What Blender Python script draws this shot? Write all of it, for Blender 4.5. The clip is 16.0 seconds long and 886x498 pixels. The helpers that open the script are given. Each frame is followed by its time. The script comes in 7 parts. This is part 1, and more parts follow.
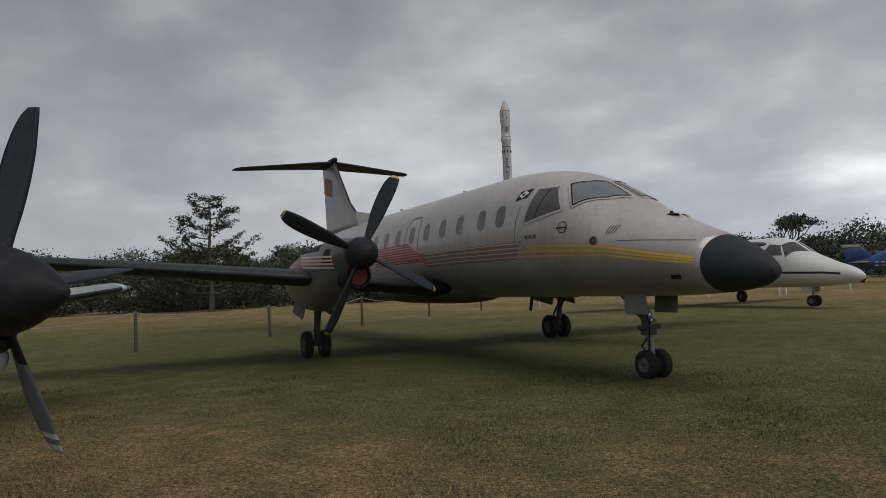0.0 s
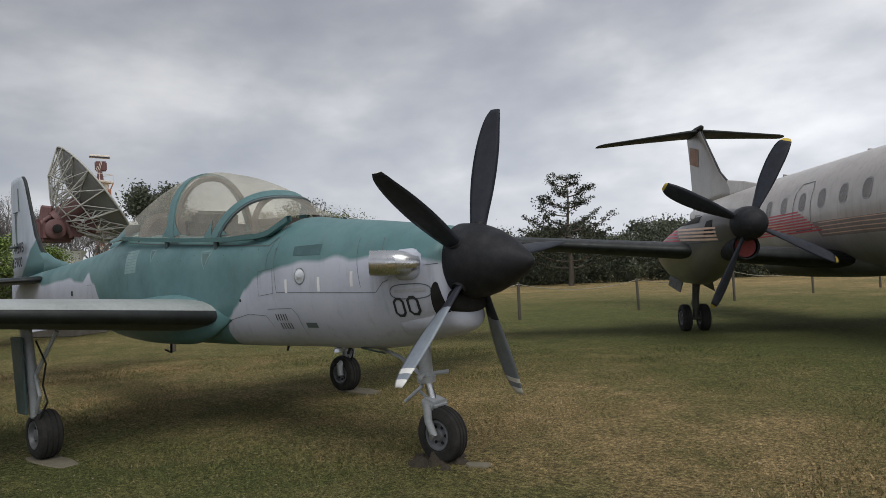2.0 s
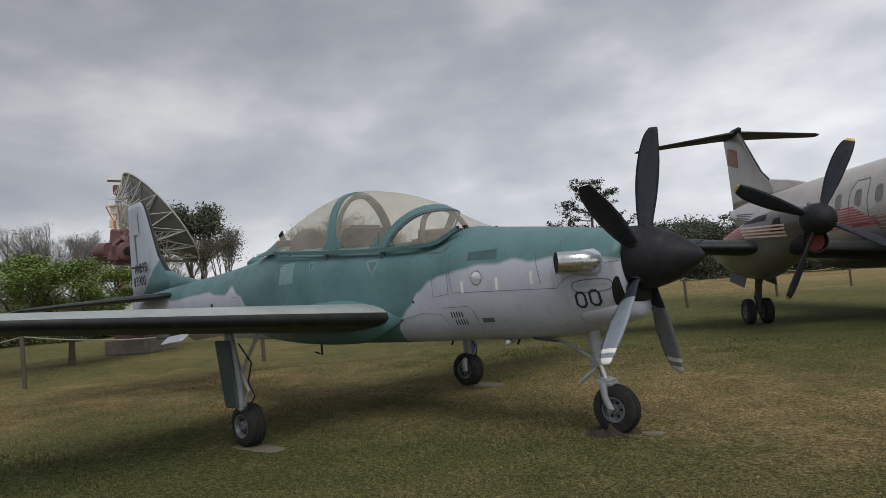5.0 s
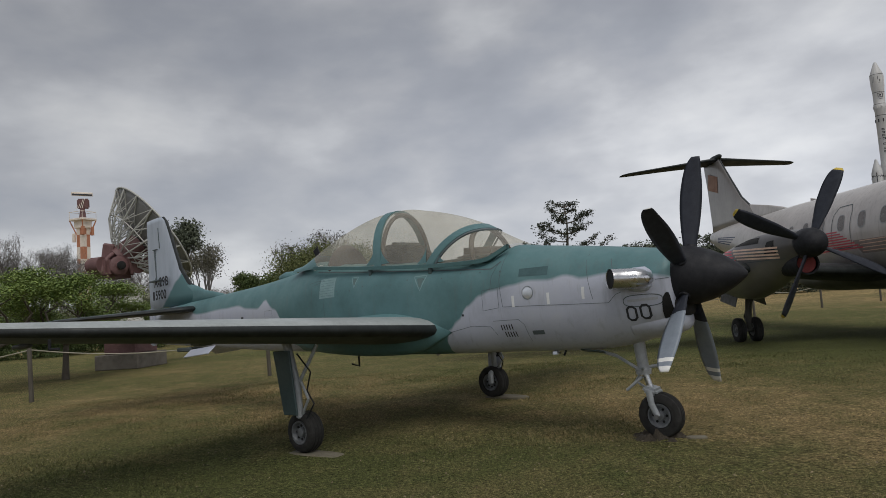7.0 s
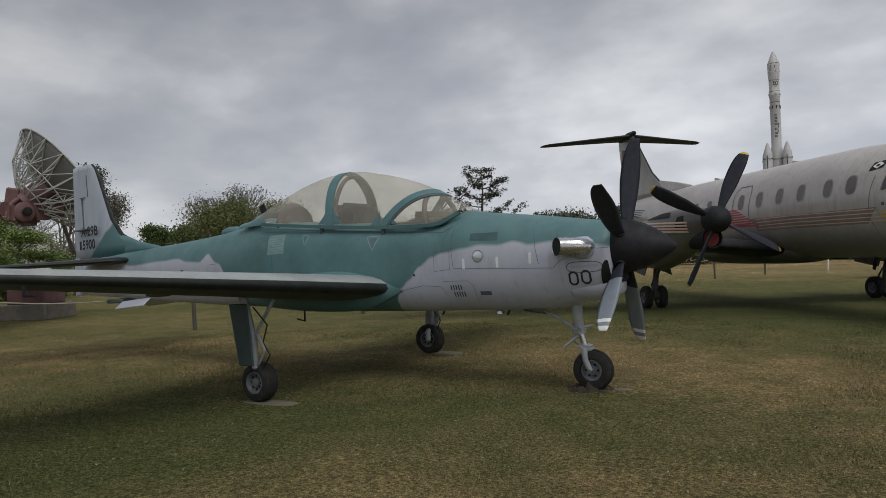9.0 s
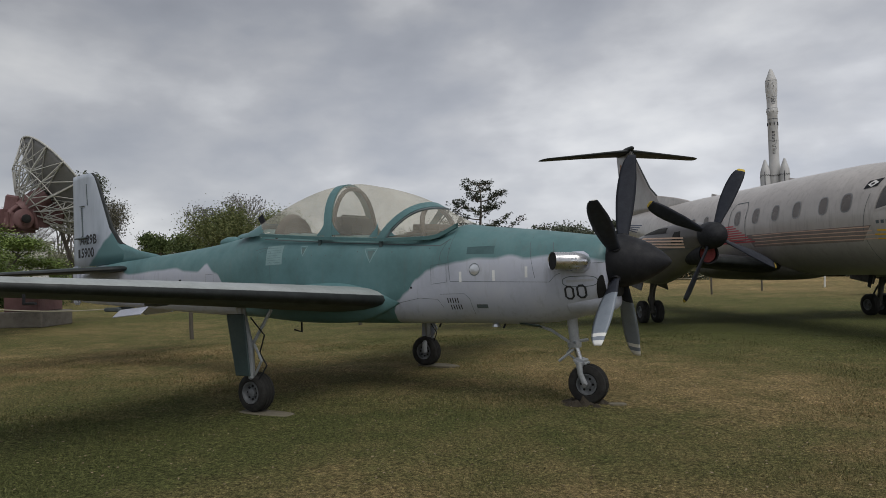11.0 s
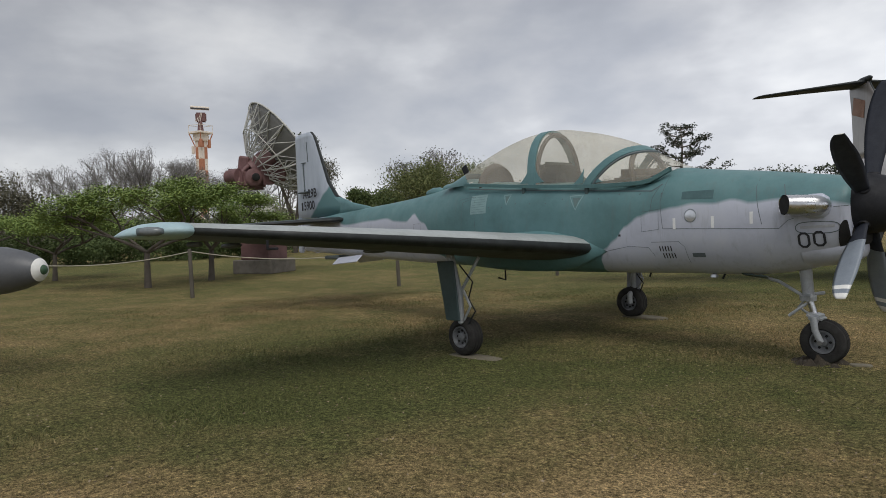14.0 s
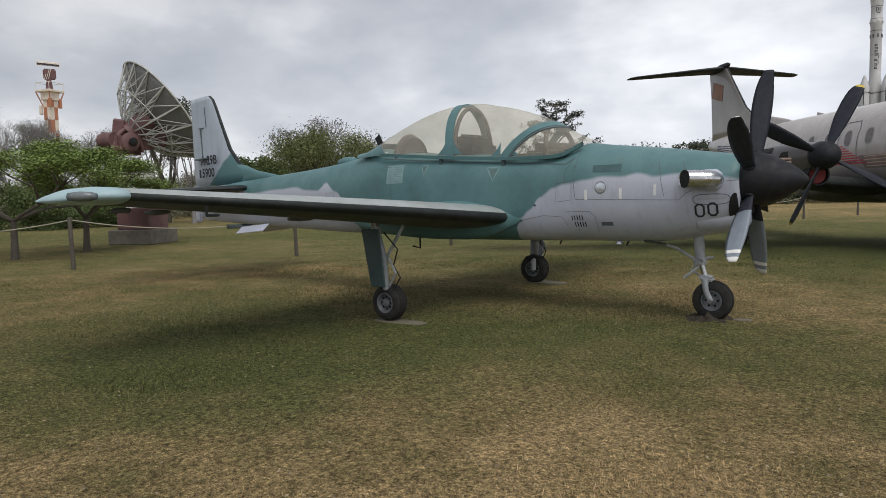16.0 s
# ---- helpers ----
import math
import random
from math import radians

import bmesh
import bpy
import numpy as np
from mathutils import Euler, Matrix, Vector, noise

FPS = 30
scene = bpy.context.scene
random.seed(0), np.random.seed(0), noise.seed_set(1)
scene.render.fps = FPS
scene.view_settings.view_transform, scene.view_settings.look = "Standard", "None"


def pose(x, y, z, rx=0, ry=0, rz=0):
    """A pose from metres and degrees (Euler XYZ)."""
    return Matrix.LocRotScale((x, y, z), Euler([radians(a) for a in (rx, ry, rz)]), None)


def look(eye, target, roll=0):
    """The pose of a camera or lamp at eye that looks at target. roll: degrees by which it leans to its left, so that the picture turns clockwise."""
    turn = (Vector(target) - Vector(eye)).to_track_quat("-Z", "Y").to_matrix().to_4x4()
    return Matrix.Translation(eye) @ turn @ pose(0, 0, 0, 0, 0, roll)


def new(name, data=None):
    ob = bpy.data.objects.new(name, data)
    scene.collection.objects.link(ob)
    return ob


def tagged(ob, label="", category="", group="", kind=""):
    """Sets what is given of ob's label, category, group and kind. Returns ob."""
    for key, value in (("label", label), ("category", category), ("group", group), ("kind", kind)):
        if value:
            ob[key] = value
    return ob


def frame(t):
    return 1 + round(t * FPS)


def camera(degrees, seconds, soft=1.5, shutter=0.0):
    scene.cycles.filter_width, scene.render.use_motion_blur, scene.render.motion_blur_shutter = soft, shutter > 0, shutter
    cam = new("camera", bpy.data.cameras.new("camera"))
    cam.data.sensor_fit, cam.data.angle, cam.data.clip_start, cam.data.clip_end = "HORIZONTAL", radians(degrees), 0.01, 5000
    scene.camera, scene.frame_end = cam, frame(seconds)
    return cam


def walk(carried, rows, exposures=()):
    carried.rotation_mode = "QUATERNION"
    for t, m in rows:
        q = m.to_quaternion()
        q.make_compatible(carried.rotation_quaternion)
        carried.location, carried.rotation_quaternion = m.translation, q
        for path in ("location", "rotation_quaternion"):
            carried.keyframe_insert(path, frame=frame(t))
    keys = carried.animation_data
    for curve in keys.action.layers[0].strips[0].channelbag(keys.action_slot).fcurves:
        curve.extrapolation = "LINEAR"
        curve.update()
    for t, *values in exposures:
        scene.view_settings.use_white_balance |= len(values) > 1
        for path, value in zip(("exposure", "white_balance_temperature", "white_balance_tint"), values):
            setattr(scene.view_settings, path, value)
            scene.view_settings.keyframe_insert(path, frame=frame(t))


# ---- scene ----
cam = camera(66.3, 16.0, soft=0.68)
METRES, EYE, TILT, LEAN, TURN = 5.3, 1.5, 0.0, 0.0, 0.0
PATH = [
    (0, (3.993, -3.488, 1.538), (3.571, -1.535, 1.641), -2.3),
    (0.5, (3.925, -3.6, 1.529), (3.086, -1.787, 1.612), -2.8),
    (1, (3.869, -3.74, 1.508), (2.752, -2.08, 1.507), -1.2),
    (1.5, (3.762, -3.909, 1.499), (2.544, -2.323, 1.52), -1.5),
    (2, (3.66, -4.09, 1.513), (2.344, -2.585, 1.586), -2.5),
    (2.5, (3.637, -4.346, 1.502), (2.376, -2.795, 1.487), -3.2),
    (3, (3.535, -4.596, 1.5), (2.199, -3.108, 1.472), -1.4),
    (3.5, (3.368, -4.821, 1.485), (1.907, -3.455, 1.501), -4.1),
    (3.7, (3.339, -4.921, 1.5), (1.875, -3.559, 1.551), -4.4),
    (5.8, (3.036, -6.139, 1.507), (1.761, -4.601, 1.604), -3.8),
    (6, (3.01, -6.209, 1.51), (1.727, -4.678, 1.604), -3.1),
    (6.5, (2.863, -6.44, 1.504), (1.582, -4.906, 1.593), -7.0),
    (7, (2.752, -6.689, 1.517), (1.495, -5.142, 1.671), -4.1),
    (7.5, (2.735, -6.979, 1.517), (1.646, -5.306, 1.645), -4.3),
    (8, (2.637, -7.17, 1.515), (1.629, -5.447, 1.628), -5.6),
    (8.5, (2.556, -7.274, 1.537), (1.489, -5.586, 1.644), -1.6),
    (8.7, (2.571, -7.306, 1.54), (1.525, -5.601, 1.564), -2.1),
    (10.8, (2.638, -7.397, 1.555), (1.513, -5.744, 1.619), -1.9),
    (11, (2.636, -7.388, 1.552), (1.592, -5.683, 1.613), -1.4),
    (11.5, (2.631, -7.358, 1.544), (1.762, -5.557, 1.608), -1.2),
    (12, (2.615, -7.322, 1.532), (1.873, -5.465, 1.555), -1.2),
    (12.5, (2.599, -7.337, 1.526), (1.695, -5.553, 1.526), -0.6),
    (13, (2.559, -7.323, 1.524), (1.472, -5.644, 1.494), -0.9),
    (13.5, (2.482, -7.312, 1.53), (1.178, -5.797, 1.49), -0.7),
    (14, (2.444, -7.434, 1.508), (0.969, -6.086, 1.443), -1.8),
    (14.5, (2.483, -7.607, 1.506), (1.056, -6.208, 1.408), -0.6),
    (15, (2.37, -7.696, 1.493), (1.024, -6.226, 1.332), 0.4),
    (15.5, (2.263, -7.801, 1.503), (1.013, -6.247, 1.35), -1.2),
    (16, (2.19, -8.02, 1.498), (0.985, -6.431, 1.339), -1.2),
]
walk(cam, [(t, look(eye, target, roll)) for t, eye, target, roll in PATH],
     exposures=[(0.0, 0.0), (0.5, 0.2), (1.0, 0.42), (1.5, 0.6), (3.5, 0.58), (6.0, 0.42), (7.0, 0.34), (8.0, 0.28), (11.0, 0.34), (12.0, 0.33), (12.5, 0.38), (13.0, 0.48), (14.0, 0.6), (14.5, 0.69), (16.0, 0.75)])

# ---- world, sun and exposure ----
world = bpy.data.worlds.new("overcast_sky")
scene.world = world
world.use_nodes = True
wn, wl = world.node_tree.nodes, world.node_tree.links
wn.clear()


def wnode(kind, **kw):
    n = wn.new(kind)
    for k, v in kw.items():
        n.inputs[k].default_value = v
    return n


sky_tex = wn.new("ShaderNodeTexSky")
sky_tex.sky_type = "NISHITA"
sky_tex.sun_disc = False
sky_tex.sun_elevation, sky_tex.sun_rotation = radians(55), radians(119)
sky_bg = wnode("ShaderNodeBackground", Strength=0.08)
wl.new(sky_tex.outputs[0], sky_bg.inputs[0])
geo = wn.new("ShaderNodeTexCoord")
sep = wn.new("ShaderNodeSeparateXYZ")
wl.new(geo.outputs["Generated"], sep.inputs[0])


def wmath(op, a, b=None):
    n = wn.new("ShaderNodeMath")
    n.operation = op
    for i, v in enumerate((a, b)):
        if v is None:
            continue
        if isinstance(v, (int, float)):
            n.inputs[i].default_value = v
        else:
            wl.new(v, n.inputs[i])
    return n.outputs[0]


# cloud deck: broad banks, flatter than they are wide
comb = wn.new("ShaderNodeCombineXYZ")
wl.new(sep.outputs[0], comb.inputs[0])
wl.new(sep.outputs[1], comb.inputs[1])
wl.new(wmath("MULTIPLY", sep.outputs[2], 2.2), comb.inputs[2])
big = wnode("ShaderNodeTexNoise", Scale=2.1, Detail=5.0, Roughness=0.5, Distortion=0.15)
wl.new(comb.outputs[0], big.inputs["Vector"])
fine = wnode("ShaderNodeTexNoise", Scale=6.0, Detail=8.0, Roughness=0.5, Distortion=0.0)
wl.new(comb.outputs[0], fine.inputs["Vector"])
mixed = wmath("ADD", wmath("MULTIPLY", big.outputs["Fac"], 0.68), wmath("MULTIPLY", fine.outputs["Fac"], 0.32))
ramp = wn.new("ShaderNodeValToRGB")
wl.new(mixed, ramp.inputs[0])
el = ramp.color_ramp.elements
el[0].position, el[0].color = 0.36, (0.31, 0.325, 0.365, 1)
el[1].position, el[1].color = 0.66, (0.665, 0.67, 0.68, 1)
for pos, col in ((0.44, (0.36, 0.375, 0.415, 1)), (0.51, (0.43, 0.44, 0.47, 1)), (0.575, (0.535, 0.545, 0.57, 1))):
    e = el.new(pos)
    e.color = col
# thinner, brighter cloud towards the horizon
low = wnode("ShaderNodeMapRange")
wl.new(sep.outputs[2], low.inputs[0])
low.inputs[1].default_value, low.inputs[2].default_value = 0.0, 0.40
low.inputs[3].default_value, low.inputs[4].default_value = 1.36, 0.82
tone = wn.new("ShaderNodeVectorMath")
tone.operation = "SCALE"
wl.new(ramp.outputs[0], tone.inputs[0])
east = wmath("MULTIPLY", wmath("MAXIMUM", sep.outputs[0], 0.0), wmath("SUBTRACT", 0.42, wmath("MULTIPLY", sep.outputs[2], 1.6)))
west = wmath("MULTIPLY", wmath("MULTIPLY", wmath("MINIMUM", sep.outputs[0], 0.0), wmath("ABSOLUTE", sep.outputs[0])), 0.33)
sunward = wmath("ADD", wmath("ADD", east, west), wmath("ADD", wmath("MULTIPLY", sep.outputs[1], 0.04), 0.96))
wl.new(wmath("MULTIPLY", low.outputs[0], sunward), tone.inputs["Scale"])
# brighter breaks between low heaped clouds
heap = wnode("ShaderNodeTexNoise", Scale=4.2, Detail=7.0, Roughness=0.52, Distortion=0.0)
wl.new(comb.outputs[0], heap.inputs["Vector"])
gap = wnode("ShaderNodeMapRange")
wl.new(heap.outputs["Fac"], gap.inputs[0])
gap.inputs[1].default_value, gap.inputs[2].default_value = 0.50, 0.66
near_horizon = wnode("ShaderNodeMapRange")
wl.new(sep.outputs[2], near_horizon.inputs[0])
near_horizon.inputs[1].default_value, near_horizon.inputs[2].default_value = 0.12, 0.34
near_horizon.inputs[3].default_value, near_horizon.inputs[4].default_value = 1.0, 0.0
side = wmath("MINIMUM", wmath("MAXIMUM", wmath("ADD", sep.outputs[0], 0.35), 0.0), 1.0)
lift_by = wmath("ADD", wmath("MULTIPLY", wmath("MULTIPLY", gap.outputs[0], near_horizon.outputs[0]), wmath("MULTIPLY", side, 0.55)), 0.98)
broken = wn.new("ShaderNodeVectorMath")
broken.operation = "SCALE"
wl.new(tone.outputs[0], broken.inputs[0])
wl.new(lift_by, broken.inputs["Scale"])
cloud_bg = wnode("ShaderNodeBackground", Strength=0.965)
wl.new(broken.outputs[0], cloud_bg.inputs[0])
blend = wn.new("ShaderNodeMixShader")
blend.inputs[0].default_value = 0.93
wl.new(sky_bg.outputs[0], blend.inputs[1])
wl.new(cloud_bg.outputs[0], blend.inputs[2])
wout = wn.new("ShaderNodeOutputWorld")
wl.new(blend.outputs[0], wout.inputs[0])

sun = new("sun", bpy.data.lights.new("sun", "SUN"))
sun.data.energy, sun.data.angle, sun.data.color = 1.25, radians(40), (1.0, 0.965, 0.91)
sun.matrix_world = look((16, -9, 26), (0, 0, 0))


# ---- materials ----
def material(name):
    m = bpy.data.materials.new(name)
    m.use_nodes = True
    nt = m.node_tree
    return m, nt.nodes, nt.links, nt.nodes["Principled BSDF"]


def noise_node(n, l, scale, detail=6.0, rough=0.6, coord="Object", stretch=None):
    tc = n.new("ShaderNodeTexCoord")
    nz = n.new("ShaderNodeTexNoise")
    nz.inputs["Scale"].default_value, nz.inputs["Detail"].default_value = scale, detail
    nz.inputs["Roughness"].default_value = rough
    src = tc.outputs[coord]
    if stretch:
        mp = n.new("ShaderNodeMapping")
        mp.inputs["Scale"].default_value = stretch
        l.new(src, mp.inputs[0])
        src = mp.outputs[0]
    l.new(src, nz.inputs["Vector"])
    return nz.outputs["Fac"]


def ramp_node(n, l, fac, stops):
    r = n.new("ShaderNodeValToRGB")
    l.new(fac, r.inputs[0])
    e = r.color_ramp.elements
    e[0].position, e[0].color = stops[0][0], (*stops[0][1], 1)
    e[1].position, e[1].color = stops[-1][0], (*stops[-1][1], 1)
    for p, c in stops[1:-1]:
        k = e.new(p)
        k.color = (*c, 1)
    return r.outputs[0]


def mix_node(n, l, fac, a, b, mode="MIX"):
    m = n.new("ShaderNodeMix")
    m.data_type, m.blend_type = "RGBA", mode
    for sock, v in ((m.inputs[0], fac), (m.inputs[6], a), (m.inputs[7], b)):
        if isinstance(v, (int, float)):
            sock.default_value = v
        elif isinstance(v, tuple):
            sock.default_value = (*v, 1)
        else:
            l.new(v, sock)
    return m.outputs[2]


def bump_node(n, l, height, strength, dist=0.01):
    b = n.new("ShaderNodeBump")
    b.inputs["Strength"].default_value, b.inputs["Distance"].default_value = strength, dist
    l.new(height, b.inputs["Height"])
    return b.outputs[0]


def math_node(n, l, op, a, b=0.0):
    m = n.new("ShaderNodeMath")
    m.operation = op
    for i, v in enumerate((a, b)):
        if isinstance(v, (int, float)):
            m.inputs[i].default_value = v
        else:
            l.new(v, m.inputs[i])
    return m.outputs[0]


def weathered(name, col, rough=0.5, metal=0.0, wear=0.25, scale=3.0, streak=None, bump=0.04, spec=0.5):
    """Paint, metal or rubber with blotches and fine grain."""
    m, n, l, p = material(name)
    a = noise_node(n, l, scale, 8, 0.65, stretch=streak)
    b = noise_node(n, l, scale * 14, 4, 0.6)
    dark = tuple(c * (1 - wear) for c in col)
    lite = tuple(min(1, c * (1 + wear * 0.6) + 0.01) for c in col)
    c1 = ramp_node(n, l, a, [(0.3, dark), (0.5, col), (0.72, lite)])
    c2 = mix_node(n, l, 0.25, c1, ramp_node(n, l, b, [(0.35, dark), (0.65, lite)]))
    l.new(c2, p.inputs["Base Color"])
    l.new(ramp_node(n, l, a, [(0.3, (min(1, rough + 0.12),) * 3), (0.7, (max(0.02, rough - 0.1),) * 3)]), p.inputs["Roughness"])
    p.inputs["Metallic"].default_value = metal
    p.inputs["Specular IOR Level"].default_value = spec
    if bump:
        l.new(bump_node(n, l, b, bump), p.inputs["Normal"])
    return m


TEAL, GREY = (0.093, 0.196, 0.208), (0.455, 0.485, 0.575)


def camo(name, stops, axis_scale=(12.0, -11.5), soft=0.02):
    """Teal above, grey below a wavy border whose height along x is given by stops (x, z)."""
    m, n, l, p = material(name)
    tc = n.new("ShaderNodeTexCoord")
    sp = n.new("ShaderNodeSeparateXYZ")
    l.new(tc.outputs["Object"], sp.inputs[0])
    wob = noise_node(n, l, 3.5, 3, 0.5)
    x = math_node(n, l, "ADD", sp.outputs[0], math_node(n, l, "MULTIPLY", math_node(n, l, "SUBTRACT", wob, 0.5), 0.10))
    u = math_node(n, l, "DIVIDE", math_node(n, l, "SUBTRACT", x, axis_scale[1]), axis_scale[0])
    r = n.new("ShaderNodeValToRGB")
    l.new(u, r.inputs[0])
    e = r.color_ramp.elements
    r.color_ramp.interpolation = "EASE"
    st = sorted(((xx - axis_scale[1]) / axis_scale[0], zz / 4) for xx, zz in stops)
    e[0].position, e[1].position = st[0][0], st[-1][0]
    e[0].color, e[1].color = (st[0][1],) * 3 + (1,), (st[-1][1],) * 3 + (1,)
    for pos, zz in st[1:-1]:
        k = e.new(pos)
        k.color = (zz, zz, zz, 1)
    edge = math_node(n, l, "SUBTRACT", math_node(n, l, "MULTIPLY", r.outputs[0], 4.0), sp.outputs[2])
    rng = n.new("ShaderNodeMapRange")
    l.new(edge, rng.inputs[0])
    rng.inputs[1].default_value, rng.inputs[2].default_value = -soft, soft
    blot = noise_node(n, l, 1.7, 8, 0.7)
    vert = noise_node(n, l, 6.0, 6, 0.7, stretch=(2.0, 2.0, 0.25))
    teal = ramp_node(n, l, blot, [(0.3, tuple(c * 0.78 for c in TEAL)), (0.5, TEAL), (0.72, (0.125, 0.235, 0.245))])
    grey = ramp_node(n, l, blot, [(0.3, tuple(c * 0.85 for c in GREY)), (0.5, GREY), (0.72, (0.50, 0.525, 0.595))])
    col = mix_node(n, l, rng.outputs[0], teal, grey)
    col = mix_node(n, l, ramp_node(n, l, vert, [(0.54, (0, 0, 0)), (0.75, (0.34, 0.34, 0.34))]), col, (0.13, 0.14, 0.14))
    l.new(col, p.inputs["Base Color"])
    l.new(ramp_node(n, l, blot, [(0.3, (0.6,) * 3), (0.7, (0.42,) * 3)]), p.inputs["Roughness"])
    l.new(bump_node(n, l, noise_node(n, l, 2.2, 3, 0.5), 0.12, 0.02), p.inputs["Normal"])
    return m


FRONT_EDGE = [(0.9, 1.6), (0.45, 1.585), (0.11, 1.64), (-0.1, 1.70), (-0.3, 1.68), (-0.55, 1.655), (-0.75, 1.70), (-0.95, 1.665), (-1.13, 1.675), (-1.39, 1.64), (-1.63, 1.60),
              (-1.79, 1.55), (-1.97, 1.44), (-2.12, 1.28), (-2.26, 1.17), (-2.45, 0.6)]
REAR_EDGE = [(-5.2, 0.5), (-5.43, 1.33), (-5.71, 1.585), (-5.97, 1.73), (-6.2, 1.61), (-6.5, 1.625), (-6.8, 1.68), (-7.2, 1.655), (-8.18, 1.6), (-8.59, 1.72), (-9.67, 1.83)]
camo_mat = camo("camouflage_paint", FRONT_EDGE + REAR_EDGE)
teal_mat = weathered("teal_paint", TEAL, 0.45, wear=0.22, scale=1.7)
teal_dark_mat = weathered("dark_teal_paint", (0.05, 0.085, 0.088), 0.5, wear=0.3, scale=2)
# worn upper skin; its pale tone is sky sheen put into the colour
wing_top_mat = weathered("worn_upper_paint_sky_sheen", (0.34, 0.37, 0.37), 0.38, wear=0.3, scale=2)
# dark tone paints in the shade on wing and tail undersides
under_mat = weathered("shaded_underside_grey_green", (0.07, 0.08, 0.08), 0.6, wear=0.3, scale=2)
tip_mat = weathered("pale_blue_tip_paint", (0.36, 0.50, 0.54), 0.4, wear=0.15)
grey_mat = weathered("light_grey_paint", GREY, 0.5, wear=0.14, scale=2.5)
boot_mat = weathered("black_rubber_boot", (0.024, 0.028, 0.029), 0.5, wear=0.4, scale=6, spec=0.3)
black_mat = weathered("black_satin_paint", (0.017, 0.018, 0.022), 0.62, wear=0.3, scale=8, spec=0.25)
blade_dark = weathered("dark_blade_paint", (0.026, 0.030, 0.042), 0.58, wear=0.25, scale=6, spec=0.25)
blade_grey = weathered("grey_blade_paint", (0.22, 0.255, 0.30), 0.4, wear=0.2, scale=5)
blade_white = weathered("white_band_paint", (0.78, 0.78, 0.76), 0.5, wear=0.12, scale=8)
yellow_mat = weathered("yellow_paint", (0.62, 0.46, 0.08), 0.5, wear=0.2)
chrome_mat = weathered("polished_steel", (0.58, 0.585, 0.60), 0.28, 1.0, wear=0.15, scale=9)
steel_mat = weathered("dull_steel", (0.30, 0.30, 0.30), 0.45, 0.8, wear=0.3)
strut_mat = weathered("grey_strut_paint", (0.36, 0.38, 0.40), 0.5, 0.1, wear=0.3, scale=7)
rim_mat = weathered("wheel_rim_paint", (0.19, 0.20, 0.215), 0.5, 0.3, wear=0.4, scale=9)
tyre_mat = weathered("tyre_rubber", (0.022, 0.021, 0.020), 0.85, wear=0.45, scale=9)
line_mat = weathered("panel_gap", (0.10, 0.125, 0.135), 0.7, wear=0.2)
hole_mat = weathered("dark_opening", (0.008, 0.008, 0.008), 0.9, wear=0.2)
mark_mat = weathered("black_lettering", (0.02, 0.022, 0.03), 0.6, wear=0.2)
white_mark = weathered("white_stencil", (0.75, 0.77, 0.78), 0.6, wear=0.15)
pale_mark = weathered("faded_stencil", (0.22, 0.34, 0.35), 0.6, wear=0.15, scale=9)
concrete_mat = weathered("pale_concrete", (0.165, 0.148, 0.108), 0.9, wear=0.3, scale=9, bump=0.3)
seat_mat = weathered("cockpit_fabric", (0.030, 0.032, 0.030), 0.9, wear=0.3)
coaming_mat = weathered("brown_coaming", (0.075, 0.062, 0.055), 0.85, wear=0.3)
tub_mat = weathered("cockpit_lining", (0.05, 0.06, 0.055), 0.8, wear=0.3)
emb_white = weathered("aged_white_paint", (0.50, 0.465, 0.44), 0.42, wear=0.22, scale=1.1, streak=(1.0, 1.0, 0.5))
radome_mat = weathered("black_radome", (0.014, 0.018, 0.028), 0.7, wear=0.3, scale=3)
red_mat = weathered("red_paint", (0.54, 0.075, 0.10), 0.5, wear=0.25)
cream_mat = weathered("cream_stripe", (0.72, 0.50, 0.38), 0.5, wear=0.2)
orange_mat = weathered("amber_stripe", (0.80, 0.47, 0.03), 0.45, wear=0.2)
navy_mat = weathered("navy_stripe", (0.03, 0.04, 0.10), 0.5, wear=0.2)
jet_white = weathered("clean_white_paint", (0.72, 0.71, 0.69), 0.35, wear=0.1)
blue_mat = weathered("blue_paint", (0.03, 0.08, 0.24), 0.4, wear=0.2)
gold_mat = weathered("golden_band", (0.60, 0.36, 0.06), 0.4, wear=0.2)
rocket_mat = weathered("rocket_white", (0.53, 0.53, 0.53), 0.55, wear=0.2, scale=0.7)
primer_red = weathered("faded_red_primer", (0.145, 0.074, 0.074), 0.65, wear=0.35, scale=1.2)
tower_orange = weathered("tower_orange", (0.42, 0.18, 0.10), 0.6, wear=0.25, scale=1.5)
tower_white = weathered("tower_white", (0.68, 0.62, 0.55), 0.6, wear=0.2, scale=1.5)
dish_mat = weathered("dish_panel", (0.22, 0.22, 0.22), 0.6, 0.1, wear=0.15, scale=0.9)
truss_mat = weathered("pale_truss_paint", (0.46, 0.46, 0.44), 0.55, wear=0.15)
post_mat = weathered("weathered_wood_post", (0.085, 0.075, 0.06), 0.85, wear=0.35, scale=7, streak=(3, 3, 0.4), bump=0.3)
white_post_mat = weathered("white_post_paint", (0.66, 0.66, 0.63), 0.7, wear=0.15)
rope_mat = weathered("sisal_rope", (0.33, 0.31, 0.24), 0.9, wear=0.2)
tank_mat = weathered("tank_grey", (0.09, 0.095, 0.105), 0.45, wear=0.2)
tank_green = weathered("tank_green", (0.04, 0.09, 0.05), 0.5, wear=0.2)


